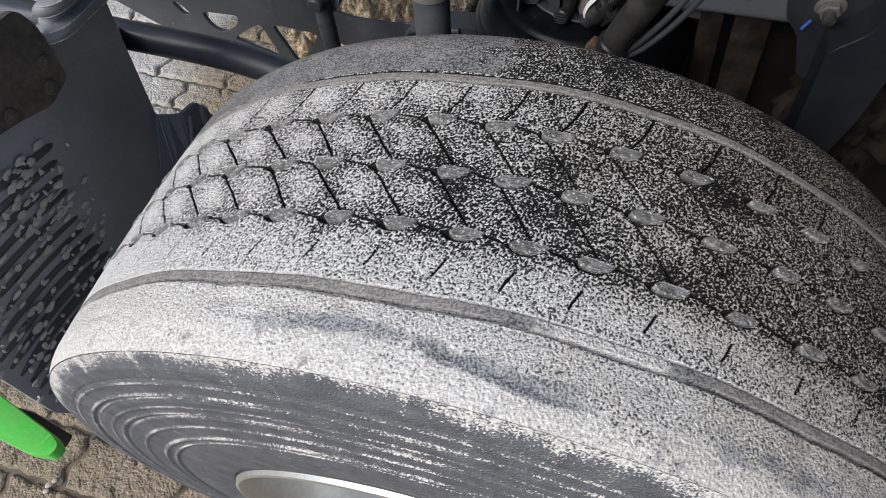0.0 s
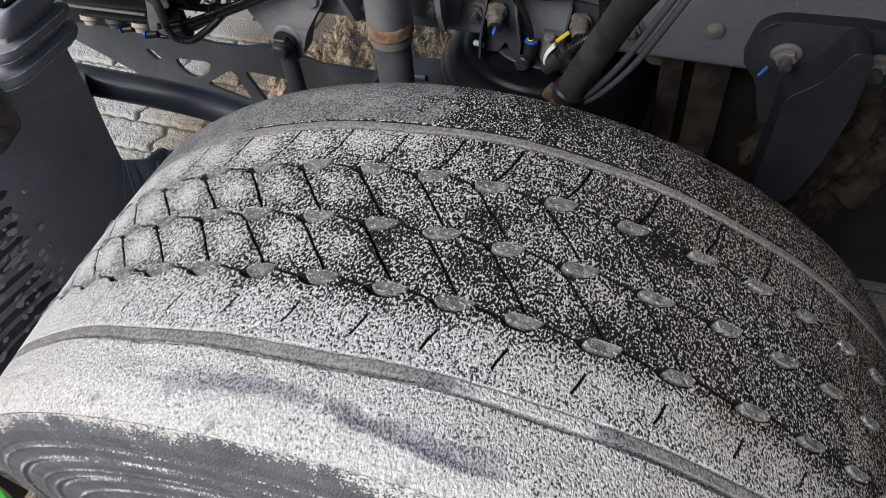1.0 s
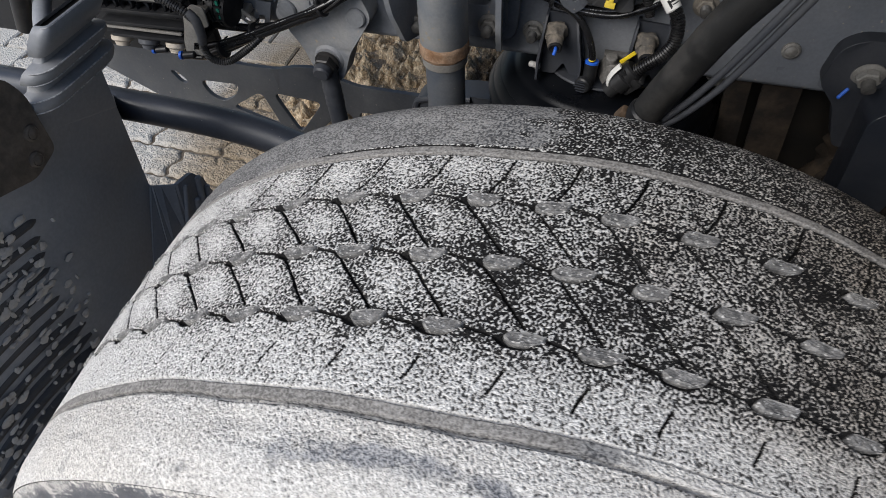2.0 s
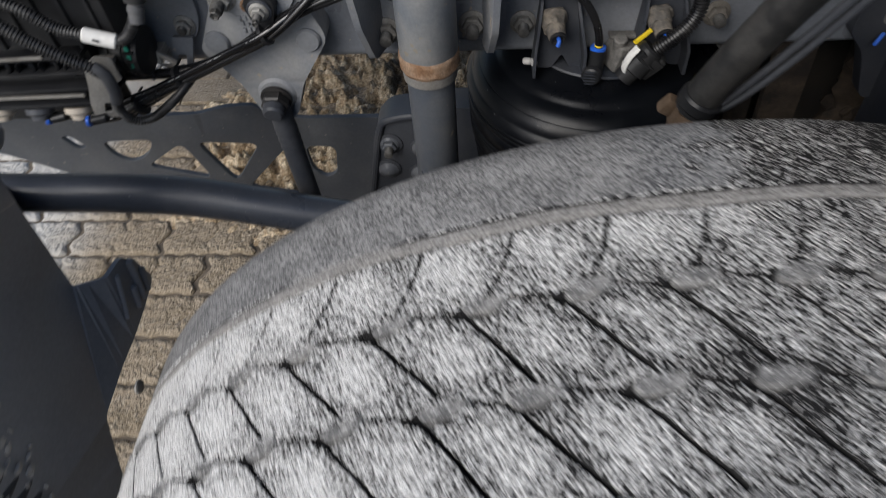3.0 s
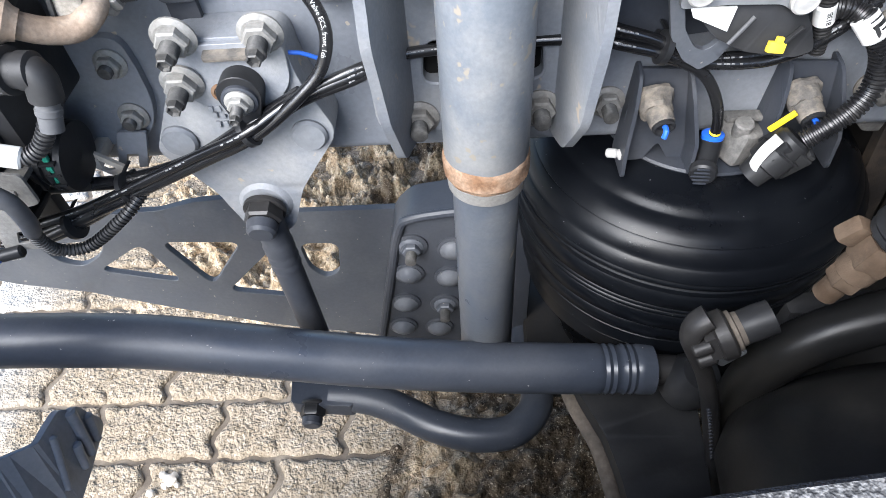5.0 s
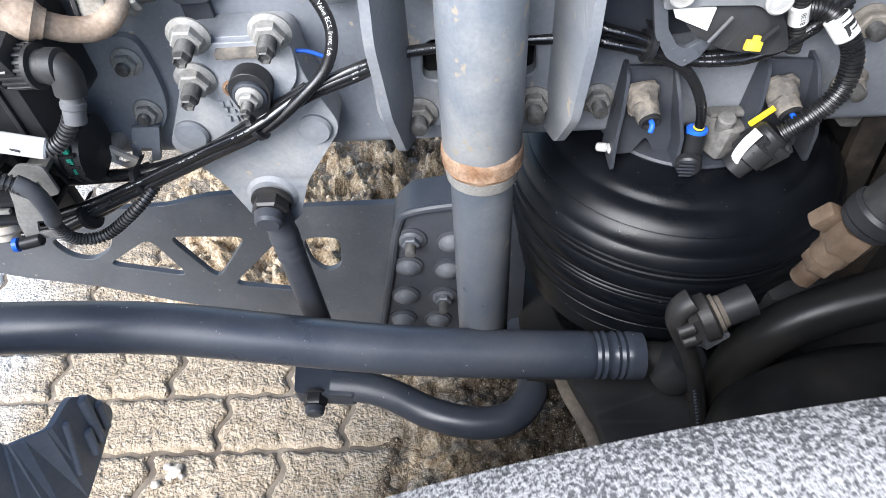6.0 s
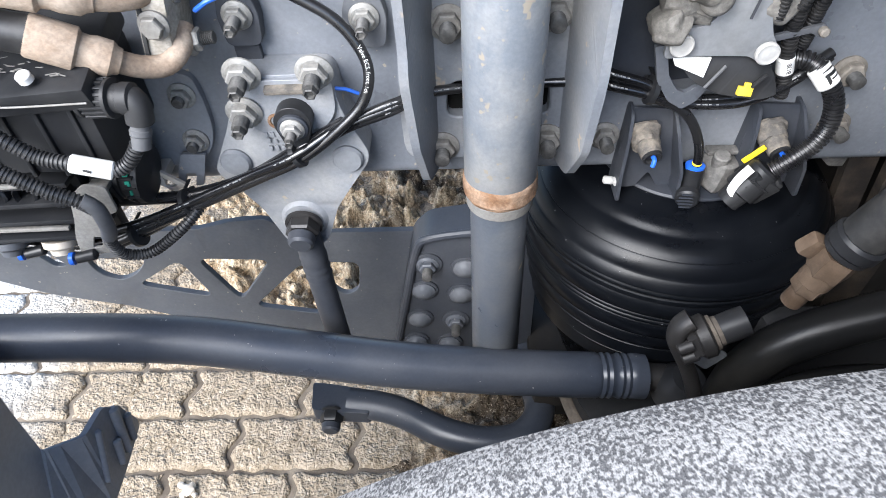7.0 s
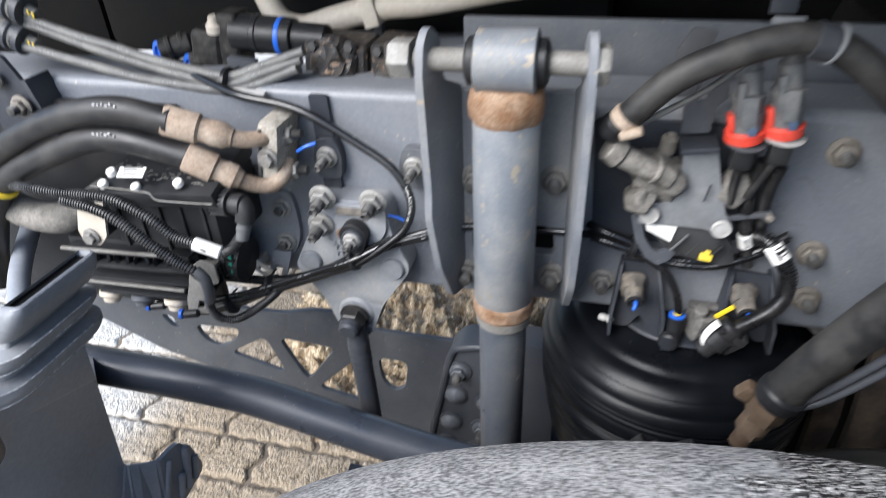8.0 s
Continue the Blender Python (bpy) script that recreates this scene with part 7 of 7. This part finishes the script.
for k in range(3):
    part("ridge", box((0.2140 - 0.0060 * k, 0.9735 + 0.0006 * k, 0.6960 - 0.0068 * k), (0.024, 0.005, 0.0022), (12, 42, 0), 0.0006), BLACK, t)
part("side_clip", box((0.2290, 0.9830, 0.6900), (0.008, 0.016, 0.020), (10, 38, 0), 0.002), BLACK, t)
t = thing("white_plug", "small white plug beside the bellows mount", "plug", at=(0.085, 1.0, 0.68))
part("plug", join(rod((0.070, 1.020, 0.672), (0.080, 1.016, 0.6735), 0.0045), box((0.083, 1.015, 0.6735), (0.008, 0.009, 0.006), (0, 0, 12), 0.001)), LIGHTZ, t)
for x, y, s in ((-0.622, 1.010, 0.013), (-0.640, 1.018, 0.008), (-0.655, 0.985, 0.008), (-0.610, 1.000, 0.006), (-0.632, 0.998, 0.007), (-0.535, 0.955, 0.006), (-0.706, 0.204, 0.007), (-0.699, 0.215, 0.006), (-0.704, 0.192, 0.006)):
    t = thing("pebble", "pale yellowish pebble lying on the pavers", "pebble", "pebbles", at=(x, y, GZ))
    bm = bmesh.new()
    bmesh.ops.create_icosphere(bm, subdivisions=2, radius=s)
    for v in bm.verts:
        v.co = v.co * (1 + 0.7 * noise.noise(v.co * 110 + Vector((x * 9, 0, 0))))
        v.co.z = v.co.z * 0.6 + s * 0.4
    bm.transform(Matrix.Translation((x, y, GZ)))
    part("stone", bm, BEIGE, t)


# ---- ground ----
def ground_material():
    m, nt, b = nodes_of("dirty_concrete", 0.85)
    n1 = noise_tex(nt, 130, 5, 0.7)
    n2 = noise_tex(nt, 22, 5, 0.6)
    n3 = noise_tex(nt, 3.2, 3, 0.5)
    c1 = mix(nt, ramp(nt, n2.outputs["Fac"], [(0.3, (0, 0, 0)), (0.7, (1, 1, 1))]).outputs["Color"], (0.215, 0.172, 0.118), (0.305, 0.250, 0.184))
    grit = ramp(nt, n1.outputs["Fac"], [(0.34, (0.6, 0.6, 0.6)), (0.46, (0, 0, 0))])
    c2 = mix(nt, grit.outputs["Color"], c1, (0.125, 0.098, 0.068))
    pale = ramp(nt, n1.outputs["Fac"], [(0.54, (0, 0, 0)), (0.66, (0.75, 0.75, 0.75))])
    c2 = mix(nt, pale.outputs["Color"], c2, (0.45, 0.395, 0.315))
    # sunlit ground ahead of the truck painted as pale concrete, brown dirt below it
    px = nt.nodes.new("ShaderNodeSeparateXYZ")
    link(nt, nt.nodes.new("ShaderNodeNewGeometry").outputs["Position"], px.inputs[0])
    wander = nt.nodes.new("ShaderNodeMath")
    wander.operation = "MULTIPLY_ADD"
    wander.inputs[1].default_value = 0.5
    link(nt, n3.outputs["Fac"], wander.inputs[0])
    link(nt, px.outputs["X"], wander.inputs[2])
    sunlit = nt.nodes.new("ShaderNodeMapRange")
    sunlit.inputs["From Min"].default_value, sunlit.inputs["From Max"].default_value = -0.74, -0.98
    link(nt, wander.outputs[0], sunlit.inputs["Value"])
    c3 = mix(nt, sunlit.outputs["Result"], c2, (0.47, 0.455, 0.425))
    link(nt, c3, b.inputs["Base Color"])
    rr = ramp(nt, n3.outputs["Fac"], [(0.4, (0.95, 0.95, 0.95)), (0.7, (0.75, 0.75, 0.75))])
    b.inputs["Specular IOR Level"].default_value = 0.25
    link(nt, rr.outputs["Color"], b.inputs["Roughness"])
    n4 = noise_tex(nt, 165, 1.5, 0.5)
    bump(nt, b, n4.outputs["Fac"], 1.0, 0.0075)
    return m


CONCRETE = ground_material()
MUD = worn("trodden_mud", (0.40, 0.295, 0.185), (0.88, 0.75, 0.55), 0.95, spec=0.1, grain=0.45, fine=150, amount=1.0, relief=1.0, big=48, spots=((0.55, 0.48, 0.36), 90, 0.68))
for nd in MUD.node_tree.nodes:
    if nd.bl_idname == "ShaderNodeBump":
        nd.inputs["Distance"].default_value = 0.011
JOINT = worn("joint_sand", (0.10, 0.08, 0.06), (0.26, 0.22, 0.17), 0.95, fine=300, amount=0.9, relief=0.6)
g = bmesh.new()
N = 60
R0 = [0.0, 0.5, 1, 2, 4, 8, 20, 60, 200, 900]
prev = None
for r in R0[1:]:
    ring = [g.verts.new((r * math.cos(math.tau * k / N), 1 + r * math.sin(math.tau * k / N), GZ - 0.012)) for k in range(N)]
    if prev is None:
        g.faces.new(ring)
    else:
        for k in range(N):
            g.faces.new((prev[k], prev[(k + 1) % N], ring[(k + 1) % N], ring[k]))
    prev = ring
ground = tagged(part("ground", g, JOINT, None), "dirty sand-filled paved yard ground", "ground", kind="structure")

PAVE_W, PAVE_D = 0.2515, 0.1205
STONE = 0.37


def paver_mesh(i):
    i_seed = 3 + i
    h = 0.0075

    def end(s):
        # the wavy interlocking end
        prof = [(0.0, -0.5), (0.004, -0.42), (-0.010, -0.22), (-0.006, -0.12), (0.010, 0.12), (0.012, 0.22), (-0.002, 0.42), (0.0, 0.5)]
        return [(s * PAVE_W / 2 + a - s * h * 0.75, b * (PAVE_D - h)) for a, b in prof]

    right, left = end(1), end(-1)
    nu, nv = 52, 26

    def edge_x(prof, y):
        for (x0, y0), (x1, y1) in zip(prof, prof[1:]):
            if y0 <= y <= y1:
                return x0 + (x1 - x0) * (y - y0) / (y1 - y0)
        return prof[-1][0]

    bm = bmesh.new()
    grid = []
    for i in range(nu + 1):
        u = i / nu
        col = []
        for j in range(nv + 1):
            y = (j / nv - 0.5) * (PAVE_D - h)
            x = edge_x(left, y) * (1 - u) + edge_x(right, y) * u
            q = Vector((x, y, STONE * i_seed))
            y += (0.0025 * math.sin(u * 25.0) + 0.0030 * noise.noise(q * 60)) * (abs(j / nv - 0.5) * 2) ** 4
            z = 0.0040 * noise.noise(q * 97) + 0.0022 * noise.noise(q * 47) + 0.0026 * noise.noise(q * 190)
            rim = min(i, nu - i, (j if j < nv - j else nv - j))
            z -= 0.0085 if rim == 0 else (0.0030 if rim == 1 else (0.0008 if rim == 2 else 0.0))
            # a shallow false joint across the middle
            mid = abs(x - (edge_x(left, (j / nv - 0.5) * (PAVE_D - h)) + edge_x(right, (j / nv - 0.5) * (PAVE_D - h))) * 0.5)
            z -= 0.0065 * max(0.0, 1 - mid / 0.0085) * (0.75 + 0.8 * noise.noise(q * 31))
            col.append(bm.verts.new((x, y, z)))
        grid.append(col)
    for i in range(nu):
        for j in range(nv):
            bm.faces.new((grid[i][j], grid[i + 1][j], grid[i + 1][j + 1], grid[i][j + 1]))
    ring = [grid[i][0] for i in range(nu + 1)] + [grid[nu][j] for j in range(1, nv + 1)] + [grid[i][nv] for i in range(nu - 1, -1, -1)] + [grid[0][j] for j in range(nv - 1, 0, -1)]
    low = [bm.verts.new((v.co.x, v.co.y, -0.02)) for v in ring]
    n = len(ring)
    for k in range(n):
        bm.faces.new((ring[k], low[k], low[(k + 1) % n], ring[(k + 1) % n]))
    me = bpy.data.meshes.new("paver")
    bmesh.ops.recalc_face_normals(bm, faces=bm.faces)
    bm.to_mesh(me)
    bm.free()
    for p in me.polygons:
        p.use_smooth = True
    me.set_sharp_from_angle(angle=radians(60))
    me.materials.append(CONCRETE)
    return me


kinds = [paver_mesh(i) for i in range(6)]
rng = random.Random(9)
y_line = 1.172
for row in range(-12, 7):
    for col in range(-7, 9):
        y = y_line + PAVE_D * (row + 0.5)
        x = -0.306 + PAVE_W * (col + 0.5 * (row % 2))
        if not (-2.0 < x < 0.75 and -0.2 < y < 1.95):
            continue
        o = new("paver", kinds[rng.randrange(6)])
        o.parent = ground
        o.matrix_basis = pose(x + rng.uniform(-0.001, 0.001), y + rng.uniform(-0.001, 0.001), GZ + rng.uniform(-0.0035, 0.0), rng.uniform(-0.5, 0.5), rng.uniform(-0.4, 0.4), rng.uniform(-0.5, 0.5) + (180 if rng.random() < 0.5 else 0))

# the yard's paving farther out
vs, fs = [], []
for row in range(-44, 42):
    for col in range(-20, 21):
        y = y_line + PAVE_D * (row + 0.5)
        x = -0.306 + PAVE_W * (col + 0.5 * (row % 2))
        if -2.0 < x < 0.75 and -0.2 < y < 1.95:
            continue
        z = GZ - rng.uniform(0.0, 0.004)
        n = len(vs)
        hx, hy = PAVE_W / 2 - 0.003, PAVE_D / 2 - 0.003
        for k, dz in ((0.955, 0.0), (1.0, -0.005), (1.0, -0.02)):
            vs += [(x - hx * k, y - hy * k, z + dz), (x + hx * k, y - hy * k, z + dz), (x + hx * k, y + hy * k, z + dz), (x - hx * k, y + hy * k, z + dz)]
        fs.append((n, n + 1, n + 2, n + 3))
        for r in (0, 4):
            for k in range(4):
                j = (k + 1) % 4
                fs.append((n + r + k, n + r + 4 + k, n + r + 4 + j, n + r + j))
pm = bpy.data.meshes.new("paving")
pm.from_pydata(vs, [], fs)
pm.materials.append(CONCRETE)
far_paving = new("paving", pm)
far_paving.parent = ground
tagged(far_paving, "rows of dirty concrete pavers farther out", "", kind="stuff")

# trodden mud over the pavers below the axle
nx, ny = 440, 340
gx, gy = np.meshgrid(np.linspace(-1.25, 0.60, nx), np.linspace(0.82, 2.40, ny), indexing="ij")
hz = np.zeros_like(gx)
wet = np.zeros_like(gx)


def clamp01(x):
    return min(1.0, max(0.0, x))


for i in range(nx):
    for j in range(ny):
        x, y = gx[i, j], gy[i, j]
        q = Vector((x, y, 0.3))
        lump = 0.50 + 0.42 * noise.noise(q * 12) + 0.75 * noise.noise(q * 24) + 0.60 * abs(noise.noise(q * 42)) + 0.26 * noise.noise(q * 75)
        edge = clamp01((x + 0.34 + 0.22 * noise.noise(q * 4)) / 0.22) + clamp01((y - 1.30 + 0.12 * noise.noise(q * 5)) / 0.14)
        edge = min(1.0, edge) * clamp01((0.60 - x) / 0.1) * clamp01((x + 0.86 + 0.1 * noise.noise(q * 6)) / 0.16) * clamp01((y - 0.82) / 0.10) * clamp01((2.4 - y) / 0.2)
        near = clamp01((x + 0.22) / 0.22) * clamp01((1.42 - y) / 0.10)
        wet[i, j] = max(near, clamp01((x + 0.40) / 0.16) * clamp01(0.62 + 2.4 * noise.noise(q * 15)) * 0.95)
        tall = 0.036 + 0.030 * clamp01((y - 1.25) / 0.3)
        hz[i, j] = GZ - 0.016 + 0.013 * near * edge + tall * max(0.0, lump) ** 1.2 * edge
mm = MUD.node_tree
mb = mm.nodes["Principled BSDF"]
src = mb.inputs["Base Color"].links[0].from_socket
crumb = noise_tex(mm, 190, 3, 0.65)
clod = noise_tex(mm, 55, 3, 0.6)
damp = mix(mm, ramp(mm, clod.outputs["Fac"], [(0.38, (0, 0, 0)), (0.62, (1, 1, 1))]).outputs["Color"], (0.042, 0.030, 0.020), (0.125, 0.095, 0.064))
damp = mix(mm, ramp(mm, crumb.outputs["Fac"], [(0.57, (0, 0, 0)), (0.66, (1, 1, 1))]).outputs["Color"], damp, (0.36, 0.30, 0.22))
link(mm, mix(mm, attr(mm, "wet"), src, damp), mb.inputs["Base Color"])
src = mb.inputs["Roughness"].links[0].from_socket
link(mm, mix(mm, attr(mm, "wet"), src, (0.6, 0.6, 0.6)), mb.inputs["Roughness"])
mud_me = smooth_grid_mesh("mud", np.stack([gx, gy, hz], -1), nx, ny, MUD, {"wet": wet})
tagged(new("mud", mud_me), "lumpy brown trodden mud over the pavers", "mud", kind="stuff")
